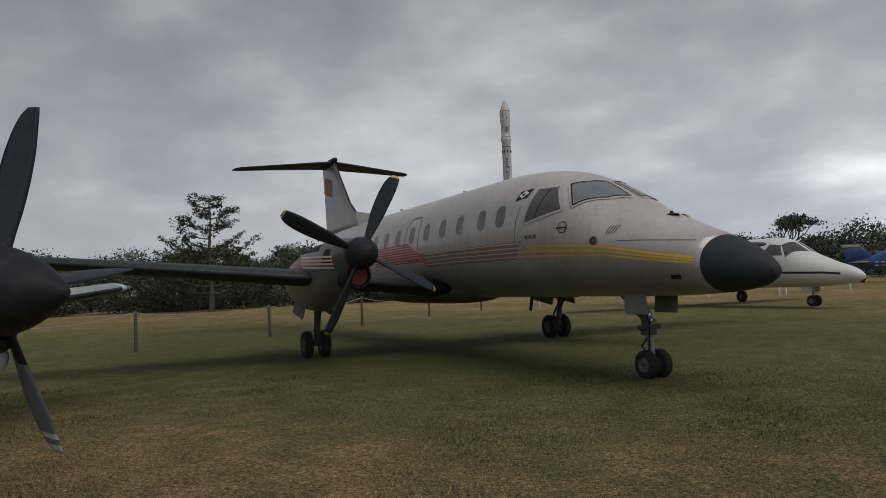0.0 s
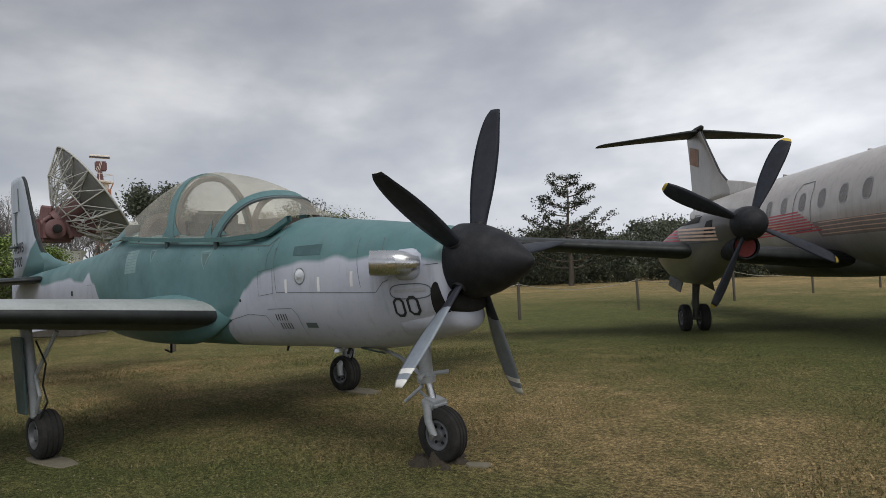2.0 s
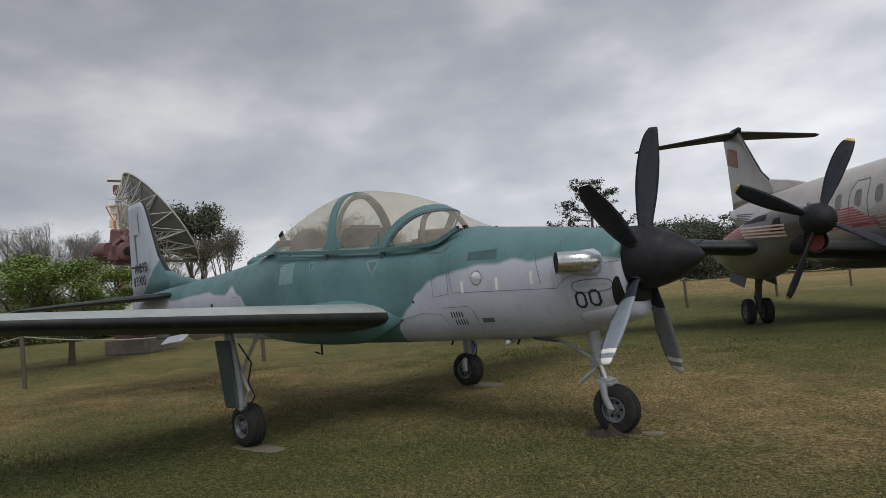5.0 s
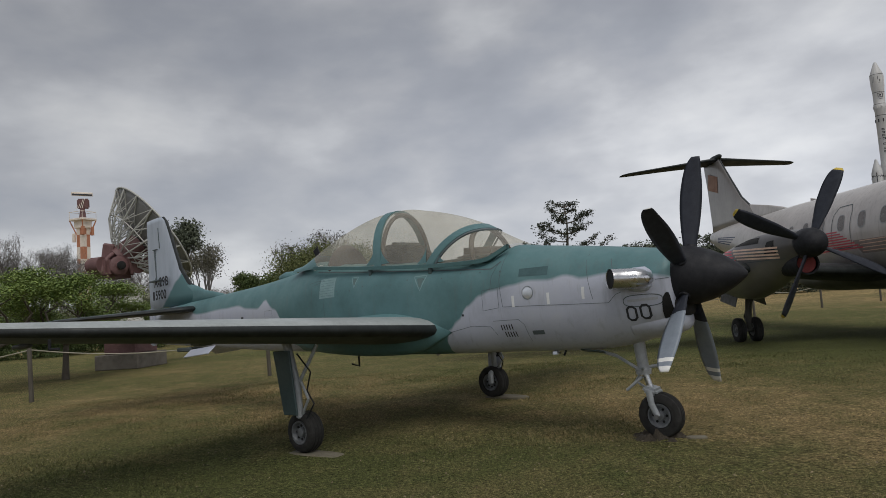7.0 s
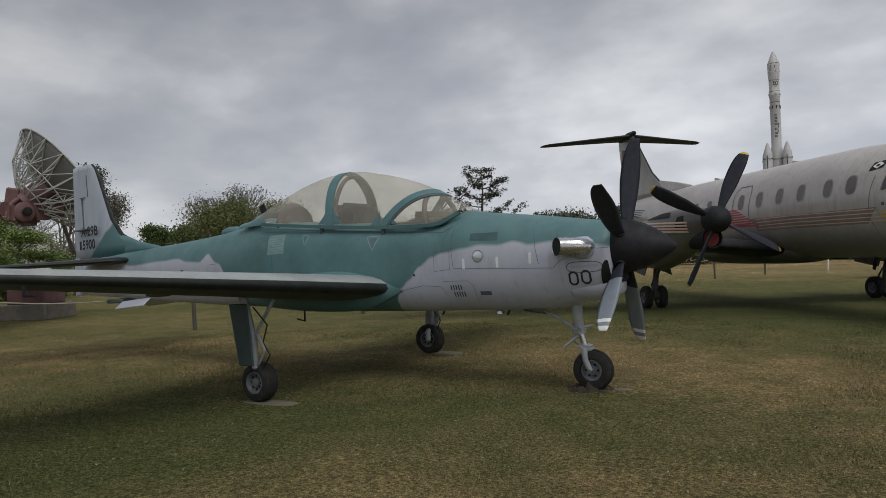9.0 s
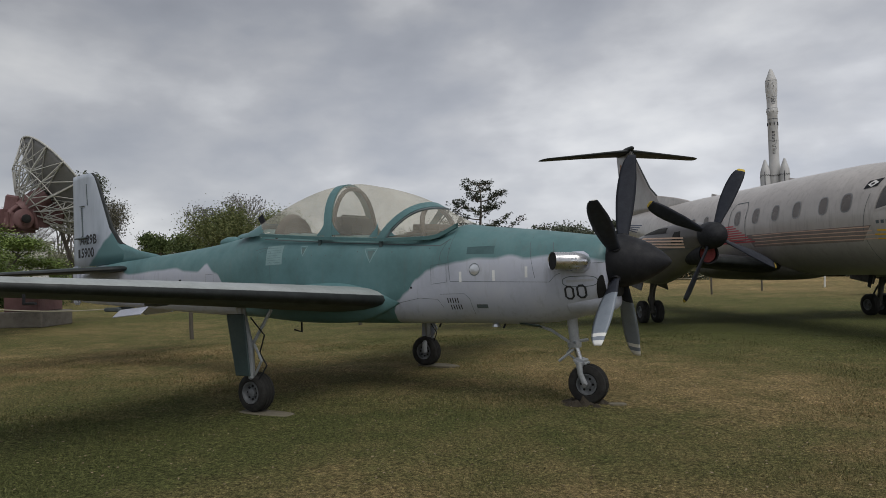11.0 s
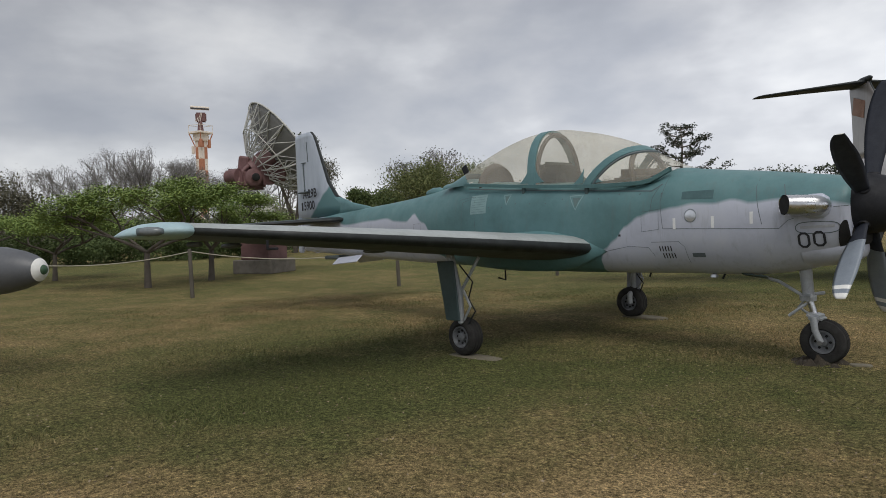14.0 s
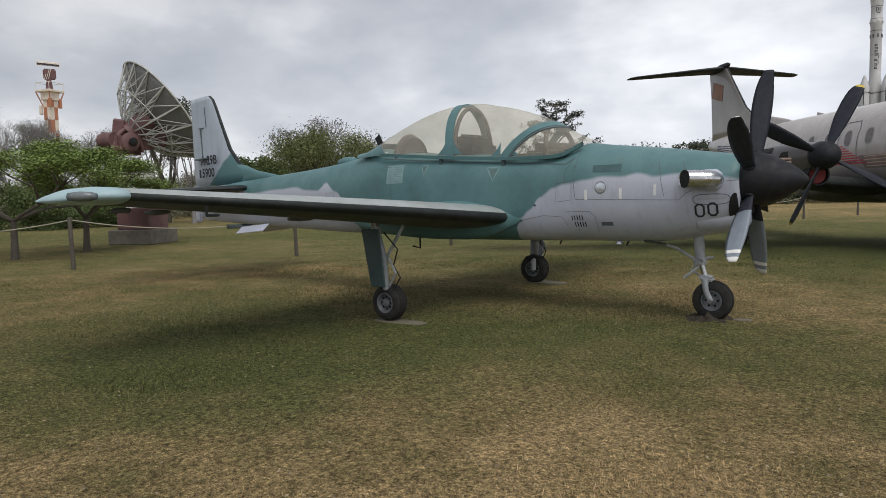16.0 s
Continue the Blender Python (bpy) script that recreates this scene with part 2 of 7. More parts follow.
def glass(name, tint, haze, hazecol):
    m, n, l, p = material(name)
    n.remove(p)
    out = n["Material Output"]
    tr = n.new("ShaderNodeBsdfTransparent")
    tr.inputs[0].default_value = (*tint, 1)
    df = n.new("ShaderNodeBsdfDiffuse")
    df.inputs[0].default_value = (*hazecol, 1)
    gl = n.new("ShaderNodeBsdfGlossy")
    gl.inputs["Roughness"].default_value = 0.08
    dirt = noise_node(n, l, 2.4, 7, 0.65)
    f = math_node(n, l, "MULTIPLY", dirt, haze)
    m1 = n.new("ShaderNodeMixShader")
    l.new(f, m1.inputs[0]), l.new(tr.outputs[0], m1.inputs[1]), l.new(df.outputs[0], m1.inputs[2])
    fr = n.new("ShaderNodeLayerWeight")
    fr.inputs[0].default_value = 0.25
    gloss = math_node(n, l, "ADD", math_node(n, l, "MULTIPLY", fr.outputs["Facing"], 0.16), 0.02)
    m2 = n.new("ShaderNodeMixShader")
    l.new(gloss, m2.inputs[0]), l.new(m1.outputs[0], m2.inputs[1]), l.new(gl.outputs[0], m2.inputs[2])
    l.new(m2.outputs[0], out.inputs[0])
    return m


canopy_glass = glass("dusty_canopy_glass", (0.965, 0.945, 0.88), 0.56, (0.62, 0.59, 0.50))
dark_glass = weathered("dark_window_glass", (0.085, 0.08, 0.08), 0.12, wear=0.3)
cabin_shade = weathered("drawn_cabin_blind", (0.15, 0.13, 0.12), 0.25, wear=0.25, scale=3)
cockpit_glass = weathered("hazy_cockpit_glass", (0.16, 0.18, 0.19), 0.1, wear=0.3, scale=1.5)
lamp_glass = weathered("lamp_lens", (0.72, 0.74, 0.76), 0.08, 0.7, wear=0.2, scale=12)


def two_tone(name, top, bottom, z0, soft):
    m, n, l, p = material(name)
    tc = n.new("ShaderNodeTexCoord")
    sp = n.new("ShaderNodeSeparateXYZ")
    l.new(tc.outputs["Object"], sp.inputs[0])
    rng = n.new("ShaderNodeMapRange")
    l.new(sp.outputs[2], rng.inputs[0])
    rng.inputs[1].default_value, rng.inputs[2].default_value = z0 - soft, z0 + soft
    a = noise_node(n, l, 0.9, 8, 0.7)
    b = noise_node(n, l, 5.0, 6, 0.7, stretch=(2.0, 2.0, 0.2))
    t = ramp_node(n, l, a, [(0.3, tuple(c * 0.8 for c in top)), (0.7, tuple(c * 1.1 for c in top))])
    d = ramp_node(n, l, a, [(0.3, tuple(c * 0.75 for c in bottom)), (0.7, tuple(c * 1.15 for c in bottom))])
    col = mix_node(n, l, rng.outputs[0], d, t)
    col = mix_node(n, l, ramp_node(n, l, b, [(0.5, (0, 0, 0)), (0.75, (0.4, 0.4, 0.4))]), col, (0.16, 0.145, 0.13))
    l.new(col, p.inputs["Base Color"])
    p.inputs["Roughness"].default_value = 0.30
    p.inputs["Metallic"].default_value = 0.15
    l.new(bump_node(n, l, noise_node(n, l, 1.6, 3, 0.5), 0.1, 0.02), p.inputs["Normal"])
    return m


# grey lower paint, its soft upward fade painting in the belly's shade
emb_mat = two_tone("airliner_paint_shaded_belly", (0.55, 0.515, 0.49), (0.32, 0.31, 0.302), 1.88, 0.28)


def leaf_material(name, a, b):
    m, n, l, p = material(name)
    g = n.new("ShaderNodeNewGeometry")
    l.new(ramp_node(n, l, g.outputs["Random Per Island"], [(0.0, a), (1.0, b)]), p.inputs["Base Color"])
    p.inputs["Roughness"].default_value = 0.65
    p.inputs["Specular IOR Level"].default_value = 0.25
    return m


leaf_dark = leaf_material("dark_foliage", (0.060, 0.072, 0.052), (0.115, 0.130, 0.085))
leaf_pine = leaf_material("pine_foliage", (0.02, 0.028, 0.02), (0.05, 0.06, 0.035))
leaf_bright = leaf_material("fresh_foliage", (0.095, 0.155, 0.04), (0.24, 0.31, 0.085))
leaf_brush = leaf_material("grey_green_brush", (0.14, 0.15, 0.10), (0.27, 0.27, 0.19))
leaf_olive = leaf_material("dull_olive_foliage", (0.07, 0.07, 0.05), (0.15, 0.14, 0.10))
leaf_yellow = leaf_material("yellow_green_foliage", (0.075, 0.10, 0.035), (0.19, 0.20, 0.08))
leaf_mid = leaf_material("mid_foliage", (0.055, 0.085, 0.03), (0.12, 0.155, 0.055))
leaf_brown = leaf_material("sparse_brown_foliage", (0.11, 0.105, 0.10), (0.20, 0.19, 0.18))
bark_mat = weathered("grey_bark", (0.10, 0.085, 0.07), 0.9, wear=0.35, scale=6, bump=0.4)
twig_mat = weathered("grey_twigs", (0.19, 0.178, 0.17), 0.9, wear=0.3, scale=6)


def lawn_colour(n, l):
    """Brown and green patches of the lawn, by place."""
    tc = n.new("ShaderNodeTexCoord")
    sp = n.new("ShaderNodeSeparateXYZ")
    l.new(tc.outputs["Object"], sp.inputs[0])
    big_n = noise_node(n, l, 0.16, 5, 0.6)
    mid_n = noise_node(n, l, 1.3, 9, 0.78)

    def bump_at(cx, cy, rx, ry):
        dx = math_node(n, l, "DIVIDE", math_node(n, l, "SUBTRACT", sp.outputs[0], cx), rx)
        dy = math_node(n, l, "DIVIDE", math_node(n, l, "SUBTRACT", sp.outputs[1], cy), ry)
        d = math_node(n, l, "ADD", math_node(n, l, "MULTIPLY", dx, dx), math_node(n, l, "MULTIPLY", dy, dy))
        return math_node(n, l, "DIVIDE", 1.0, math_node(n, l, "ADD", d, 1.0))
    # greener ground below the trainer's wings, by the airliner and on the bank, the aircraft's shade painted in with
    # it; worn brown ground by the nose
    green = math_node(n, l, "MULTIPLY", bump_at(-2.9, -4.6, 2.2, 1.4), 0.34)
    for cx, cy, rx, ry, k in ((-3.8, -2.4, 3.0, 1.3, 0.22), (-1.0, -1.0, 2.0, 0.8, 0.14), (0.7, -4.7, 1.8, 1.7, -0.36), (-7, 1, 3.5, 1.8, -0.12), (0, 11.5, 7.0, 4.0, 0.24), (4, 9, 9, 6, 0.12), (0.8, 2.2, 4.0, 1.8, -0.11), (0, 22, 22, 10, 0.16), (4.5, 3.5, 4, 3, 0.07), (-36, -2, 13, 12, 0.26), (-18, 14, 14, 9, 0.14)):
        green = math_node(n, l, "ADD", green, math_node(n, l, "MULTIPLY", bump_at(cx, cy, rx, ry), k))
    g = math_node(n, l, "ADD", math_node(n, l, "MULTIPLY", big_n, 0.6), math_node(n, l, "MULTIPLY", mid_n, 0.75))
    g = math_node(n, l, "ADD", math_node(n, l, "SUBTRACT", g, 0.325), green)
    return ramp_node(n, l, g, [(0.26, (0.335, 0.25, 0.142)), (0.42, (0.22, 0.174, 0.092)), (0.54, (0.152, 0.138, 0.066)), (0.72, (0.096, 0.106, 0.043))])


def grass_ground():
    m, n, l, p = material("dry_lawn")
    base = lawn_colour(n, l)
    fine_n = noise_node(n, l, 40, 8, 0.78)
    blade_n = noise_node(n, l, 110, 4, 0.75)
    tuft_n = noise_node(n, l, 19, 6, 0.75)
    gt = ramp_node(n, l, tuft_n, [(0.36, (0.50, 0.49, 0.47)), (0.48, (0.95, 0.95, 0.94)), (0.64, (1.5, 1.47, 1.42))])
    col = mix_node(n, l, 0.95, base, gt, "MULTIPLY")
    gr = ramp_node(n, l, fine_n, [(0.36, (0.24, 0.24, 0.22)), (0.5, (0.95, 0.95, 0.92)), (0.66, (2.15, 2.1, 2.0))])
    col = mix_node(n, l, 1.0, col, gr, "MULTIPLY")
    gb = ramp_node(n, l, blade_n, [(0.36, (0.22, 0.22, 0.2)), (0.64, (1.8, 1.8, 1.68))])
    col = mix_node(n, l, 0.85, col, gb, "MULTIPLY")
    l.new(col, p.inputs["Base Color"])
    p.inputs["Roughness"].default_value = 0.95
    p.inputs["Specular IOR Level"].default_value = 0.1
    h = math_node(n, l, "ADD", fine_n, math_node(n, l, "MULTIPLY", blade_n, 0.5))
    l.new(bump_node(n, l, h, 0.9, 0.03), p.inputs["Normal"])
    return m


def blade_grass():
    m, n, l, p = material("grass_blades")
    g = n.new("ShaderNodeNewGeometry")
    vary = ramp_node(n, l, g.outputs["Random Per Island"], [(0.0, (0.5, 0.62, 0.5)), (0.6, (1.2, 1.15, 1.1)), (0.85, (1.45, 1.38, 1.32)), (1.0, (1.9, 1.75, 1.75))])
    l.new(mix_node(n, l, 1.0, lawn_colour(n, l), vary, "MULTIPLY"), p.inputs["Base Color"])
    p.inputs["Roughness"].default_value = 0.8
    p.inputs["Specular IOR Level"].default_value = 0.2
    return m


ground_mat = grass_ground()
soil_mat = weathered("bare_soil", (0.05, 0.04, 0.028), 0.95, wear=0.5, scale=11, bump=0.5)
grass_mat = blade_grass()
litter_mat = leaf_material("dry_leaf_litter", (0.09, 0.06, 0.035), (0.36, 0.29, 0.19))


# ---- mesh helpers ----
def finish(name, verts, faces, mats, parent=None, label="", smooth=True, slots=None, at=None):
    me = bpy.data.meshes.new(name)
    me.from_pydata([tuple(v) for v in verts], [], [tuple(f) for f in faces])
    for m in mats if isinstance(mats, (list, tuple)) else [mats]:
        me.materials.append(m)
    if slots is not None:
        me.polygons.foreach_set("material_index", slots)
    me.polygons.foreach_set("use_smooth", [smooth] * len(me.polygons))
    me.update()
    ob = new(name, me)
    if parent:
        ob.parent = parent
    if at is not None:
        ob.matrix_basis = at
    if label:
        tagged(ob, label)
    return ob


def part(name, bm, mat, parent, label="", smooth=False):
    bmesh.ops.recalc_face_normals(bm, faces=bm.faces)
    me = bpy.data.meshes.new(name)
    bm.to_mesh(me)
    bm.free()
    me.materials.append(mat)
    if smooth:
        me.polygons.foreach_set("use_smooth", [True] * len(me.polygons))
        me.set_sharp_from_angle(angle=radians(40))
    ob = new(name, me)
    ob.parent = parent
    if label:
        tagged(ob, label)
    return ob


def thing(name, m, label, category, group="", kind=""):
    ob = new(name)
    ob.empty_display_size = 0.2
    ob.matrix_basis = m
    return tagged(ob, label, category, group, kind)


def rbox(size, centre=(0, 0, 0), bevel=0.01, seg=1, rot=None):
    bm = bmesh.new()
    bmesh.ops.create_cube(bm, size=1)
    bmesh.ops.scale(bm, vec=size, verts=bm.verts)
    if bevel:
        bmesh.ops.bevel(bm, geom=bm.edges[:], offset=bevel, segments=seg, affect="EDGES")
    if rot:
        bmesh.ops.rotate(bm, verts=bm.verts, matrix=Euler([radians(a) for a in rot]).to_matrix())
    bmesh.ops.translate(bm, verts=bm.verts, vec=centre)
    return bm


def tube_bm(points, radii, n=10, bm=None, caps=True):
    """A tapered tube along points."""
    bm = bm or bmesh.new()
    pts = [Vector(p) for p in points]
    radii = radii if isinstance(radii, (list, tuple)) else [radii] * len(pts)
    rings, side = [], None
    for i, p in enumerate(pts):
        d = (pts[min(i + 1, len(pts) - 1)] - pts[max(i - 1, 0)]).normalized()
        if side is None or abs(side.dot(d)) > 0.95:
            side = d.orthogonal().normalized()
        side = (side - d * side.dot(d)).normalized()
        oth = d.cross(side)
        rings.append([bm.verts.new(p + radii[i] * (math.cos(2 * math.pi * k / n) * side + math.sin(2 * math.pi * k / n) * oth)) for k in range(n)])
    for a, b in zip(rings, rings[1:]):
        for k in range(n):
            bm.faces.new((a[k], a[(k + 1) % n], b[(k + 1) % n], b[k]))
    if caps:
        bm.faces.new(rings[0][::-1])
        bm.faces.new(rings[-1])
    return bm


def lathe_bm(profile, n=32, axis="x", centre=(0, 0, 0)):
    """Turn (along, radius) pairs round an axis."""
    bm = bmesh.new()
    rings = []
    for a, r in profile:
        ring = []
        for k in range(1 if r < 1e-5 else n):
            c, s = math.cos(2 * math.pi * k / n) * r, math.sin(2 * math.pi * k / n) * r
            v = {"x": (a, c, s), "y": (c, a, s), "z": (c, s, a)}[axis]
            ring.append(bm.verts.new((v[0] + centre[0], v[1] + centre[1], v[2] + centre[2])))
        rings.append(ring)
    for a, b in zip(rings, rings[1:]):
        for k in range(n):
            q = [a[k % len(a)], a[(k + 1) % len(a)], b[(k + 1) % len(b)], b[k % len(b)]]
            q = list(dict.fromkeys(q))
            if len(q) > 2:
                bm.faces.new(q)
    return bm


def spline(keys, x):
    """Smooth values of a table (first column rising) at x."""
    k = np.array(keys, float)
    x = np.clip(x, k[0, 0], k[-1, 0])
    i = int(np.clip(np.searchsorted(k[:, 0], x) - 1, 0, len(k) - 2))
    d = np.diff(k[:, 1:], axis=0) / np.diff(k[:, 0])[:, None]
    m = np.vstack([d[:1], 0.5 * (d[1:] + d[:-1]), d[-1:]])
    inner = (d[1:] * d[:-1]) <= 0
    m[1:-1][inner] = 0
    h = k[i + 1, 0] - k[i, 0]
    t = (x - k[i, 0]) / h
    return ((2 * t**3 - 3 * t**2 + 1) * k[i, 1:] + (t**3 - 2 * t**2 + t) * h * m[i] + (-2 * t**3 + 3 * t**2) * k[i + 1, 1:] + (t**3 - t**2) * h * m[i + 1])


class Body:
    """A long body along x. Table rows: x, top, bottom, middle height, half width, roundness."""

    def __init__(self, keys):
        self.keys = sorted(keys)

    def y(self, x, z):
        top, bot, mid, hw, e = spline(self.keys, x)
        h = (top - mid) if z > mid else (mid - bot)
        u = min(1.0, abs(z - mid) / max(h, 1e-4))
        return hw * (1 - u**e) ** (1 / e)

    def ring(self, x, n):
        top, bot, mid, hw, e = spline(self.keys, x)
        out = []
        for k in range(n):
            a = 2 * math.pi * k / n
            c, s = math.cos(a), math.sin(a)
            h = (top - mid) if s > 0 else (mid - bot)
            out.append((x, hw * math.copysign(abs(c) ** (2 / e), c), mid + h * math.copysign(abs(s) ** (2 / e), s)))
        return out

    def mesh(self, name, mat, parent, x0, x1, steps=60, n=48, label="", caps=True):
        verts, faces = [], []
        for i in range(steps + 1):
            verts += self.ring(x0 + (x1 - x0) * i / steps, n)
        for i in range(steps):
            for k in range(n):
                a, b = i * n + k, i * n + (k + 1) % n
                faces.append((a, b, b + n, a + n))
        if caps:
            faces.append(tuple(range(n))[::-1])
            faces.append(tuple(range(steps * n, steps * n + n)))
        return finish(name, verts, faces, mat, parent, label)

    def patch(self, name, mat, parent, quad, off=0.004, nu=8, nv=6, label="", side=-1, corner=0.0):
        """A sheet on the skin over four (x, z) corners, in order round it; corner rounds it."""
        verts, faces = [], []
        (x0, z0), (x1, z1), (x2, z2), (x3, z3) = quad
        for j in range(nv + 1):
            for i in range(nu + 1):
                u, v = i / nu, j / nv
                if corner:
                    a, b = 2 * u - 1, 2 * v - 1
                    q = corner
                    u, v = 0.5 + 0.5 * a * (1 - q * b * b), 0.5 + 0.5 * b * (1 - q * a * a)
                x = (x0 * (1 - u) + x1 * u) * (1 - v) + (x3 * (1 - u) + x2 * u) * v
                z = (z0 * (1 - u) + z1 * u) * (1 - v) + (z3 * (1 - u) + z2 * u) * v
                verts.append((x, side * (self.y(x, z) + off), z))
        w = nu + 1
        for j in range(nv):
            for i in range(nu):
                a = j * w + i
                faces.append((a, a + 1, a + 1 + w, a + w) if side < 0 else (a, a + w, a + 1 + w, a + 1))
        return finish(name, verts, faces, mat, parent, label)

    def top_patch(self, name, mat, parent, quad, off=0.004, nu=8, nv=6, label="", side=-1):
        """A sheet on the upper skin over four (x, |y|) corners."""
        verts, faces = [], []
        (x0, y0), (x1, y1), (x2, y2), (x3, y3) = quad
        for j in range(nv + 1):
            for i in range(nu + 1):
                u, v = i / nu, j / nv
                x = (x0 * (1 - u) + x1 * u) * (1 - v) + (x3 * (1 - u) + x2 * u) * v
                y = (y0 * (1 - u) + y1 * u) * (1 - v) + (y3 * (1 - u) + y2 * u) * v
                top, bot, mid, hw, e = spline(self.keys, x)
                z = mid + (top - mid) * max(0.0, 1 - (abs(y) / hw) ** e) ** (1 / e)
                k = abs(y) / hw
                verts.append((x, side * (y + off * k), z + off))
        w = nu + 1
        for j in range(nv):
            for i in range(nu):
                a = j * w + i
                faces.append((a, a + 1, a + 1 + w, a + w) if side < 0 else (a, a + w, a + 1 + w, a + 1))
        return finish(name, verts, faces, mat, parent, label)

    def ribbon(self, name, mat, parent, pts, width, off=0.003, closed=False, label="", side=-1, step=0.06):
        """A narrow strip on the skin along (x, z) points."""
        pts = list(pts) + ([pts[0]] if closed else [])
        fine_pts = []
        for (xa, za), (xb, zb) in zip(pts, pts[1:]):
            k = max(1, int(math.hypot(xb - xa, zb - za) / step))
            fine_pts += [(xa + (xb - xa) * i / k, za + (zb - za) * i / k) for i in range(k)]
        if not closed:
            fine_pts.append(pts[-1])
        verts, faces, c = [], [], len(fine_pts)
        for i, (x, z) in enumerate(fine_pts):
            xa, za = fine_pts[(i - 1) % c if closed else max(i - 1, 0)]
            xb, zb = fine_pts[(i + 1) % c if closed else min(i + 1, c - 1)]
            dx, dz = xb - xa, zb - za
            ln = math.hypot(dx, dz) or 1
            for s in (-0.5, 0.5):
                px, pz = x - dz / ln * width * s, z + dx / ln * width * s
                verts.append((px, side * (self.y(px, pz) + off), pz))
        for i in range(c if closed else c - 1):
            a, b = 2 * i, 2 * ((i + 1) % c)
            faces.append((a, b, b + 1, a + 1))
        return finish(name, verts, faces, mat, parent, label)


def lift(name, mats, parent, stations, label="", cut=None, n=14, axis="y", top_cut=None):
    """A wing or fin: stations of (span, leading x, chord, height, thickness). axis: y for wings, z for fins. cut: share of chord in the first slot."""
    verts, faces, slots = [], [], []
    prof = [(0.5 * (1 - math.cos(math.pi * k / n))) for k in range(n + 1)]
    loop = [(u, 1) for u in prof] + [(u, -1) for u in prof[-2:0:-1]]
    m = len(loop)
    for s, lx, ch, h, th in stations:
        for u, sg in loop:
            t = 5 * th * (0.2969 * math.sqrt(u) - 0.126 * u - 0.3516 * u * u + 0.2843 * u**3 - 0.1015 * u**4) * (1.15 if sg > 0 else 0.85)
            x = lx - ch * u
            verts.append((x, s, h + sg * t) if axis == "y" else (x, h + sg * t, s))
    for i in range(len(stations) - 1):
        for k in range(m):
            a, b = i * m + k, i * m + (k + 1) % m
            faces.append((a, b, b + m, a + m))
            u = loop[k][0]
            slots.append(0 if cut and u < (top_cut if top_cut and k < n else cut) else (1 if loop[k][1] > 0 and k < n else 2))
    faces += [tuple(range(m))[::-1], tuple(range((len(stations) - 1) * m, len(stations) * m))]
    slots += [1, 1]
    if not isinstance(mats, (list, tuple)):
        slots = [0] * len(slots)
    ob = finish(name, verts, faces, mats, parent, label, slots=slots)
    return ob


def wheel(parent, x, y, z, r, w, rim_r, holes=0, name="wheel"):
    """A tyre with a rim and spokes under a hub Empty part."""
    prof = [(-w / 2 * 0.7, rim_r * 0.98), (-w / 2, rim_r * 1.15), (-w / 2 * 1.02, r * 0.82), (-w / 2 * 0.82, r * 0.95), (-w / 2 * 0.4, r), (w / 2 * 0.4, r),
            (w / 2 * 0.82, r * 0.95), (w / 2 * 1.02, r * 0.82), (w / 2, rim_r * 1.15), (w / 2 * 0.7, rim_r * 0.98)]
    ty = part(name, lathe_bm(prof, 36, "y", (x, y, z)), tyre_mat, parent, "worn black rubber tyre", True)
    for g in (-0.22, 0.0, 0.22):
        part("tread_groove", lathe_bm([(w * g - 0.006, r * 0.999), (w * g - 0.005, r + 0.0025), (w * g + 0.005, r + 0.0025), (w * g + 0.006, r * 0.999)], 36, "y", (x, y, z)), hole_mat, ty, "", True)
    for s in (-1, 1):
        o = s * w / 2
        rim = part("rim", lathe_bm([(o * 0.72, rim_r * 1.04), (o * 0.98, rim_r * 1.02), (o * 0.96, rim_r * 0.9), (o * 0.55, rim_r * 0.78), (o * 0.5, rim_r * 0.45), (o * 0.8, rim_r * 0.38),
                                    (o * 0.84, rim_r * 0.2), (o * 0.84, 0)], 28, "y", (x, y, z)), rim_mat, ty, "grey metal rim", True)
        for k in range(holes):
            a = 2 * math.pi * k / holes
            part("rim_hole", lathe_bm([(o * 0.50, 0.0), (o * 0.50, rim_r * 0.115), (o * 0.62, rim_r * 0.115), (o * 0.62, 0.0)], 10, "y", (x + rim_r * 0.6 * math.cos(a), y, z + rim_r * 0.6 * math.sin(a))), hole_mat, ty)
    return ty


def text_part(name, body, string, x, z, size, mat, parent, width=1.0, yfun=None):
    """Lettering pressed on the skin of a body's right side."""
    cu = bpy.data.curves.new(name, "FONT")
    cu.body, cu.size, cu.resolution_u, cu.offset = string, size, 3, size * 0.03
    tmp = bpy.data.objects.new(name, cu)
    scene.collection.objects.link(tmp)
    bpy.context.view_layer.update()
    me = bpy.data.meshes.new_from_object(tmp.evaluated_get(bpy.context.evaluated_depsgraph_get()))
    bpy.data.objects.remove(tmp)
    bm = bmesh.new()
    bm.from_mesh(me)
    bmesh.ops.triangulate(bm, faces=bm.faces)
    for v in bm.verts:
        px, pz = x + v.co.x * width, z + v.co.y
        v.co = Vector((px, -(yfun(px, pz) if yfun else body.y(px, pz)) - 0.004, pz))
    me2 = bpy.data.meshes.new(name)
    bm.to_mesh(me2)
    bm.free()
    me2.materials.append(mat)
    ob = new(name, me2)
    ob.parent = parent
    return ob


def ground_z(x, y):
    """The lawn: level, with a hollow under one wheel and a gentle rise at the far side."""
    hollow = 0.06 * math.exp(-((x + 3.3) ** 2 + (y + 1.9) ** 2) / 2.2)
    far_rise = 0.035 * min(30.0, max(0.0, y - 42.0)) * min(1.0, max(0.0, (x - 5.0) / 8.0))
    return 0.005 - hollow + far_rise


RIGID = ("wheel",)


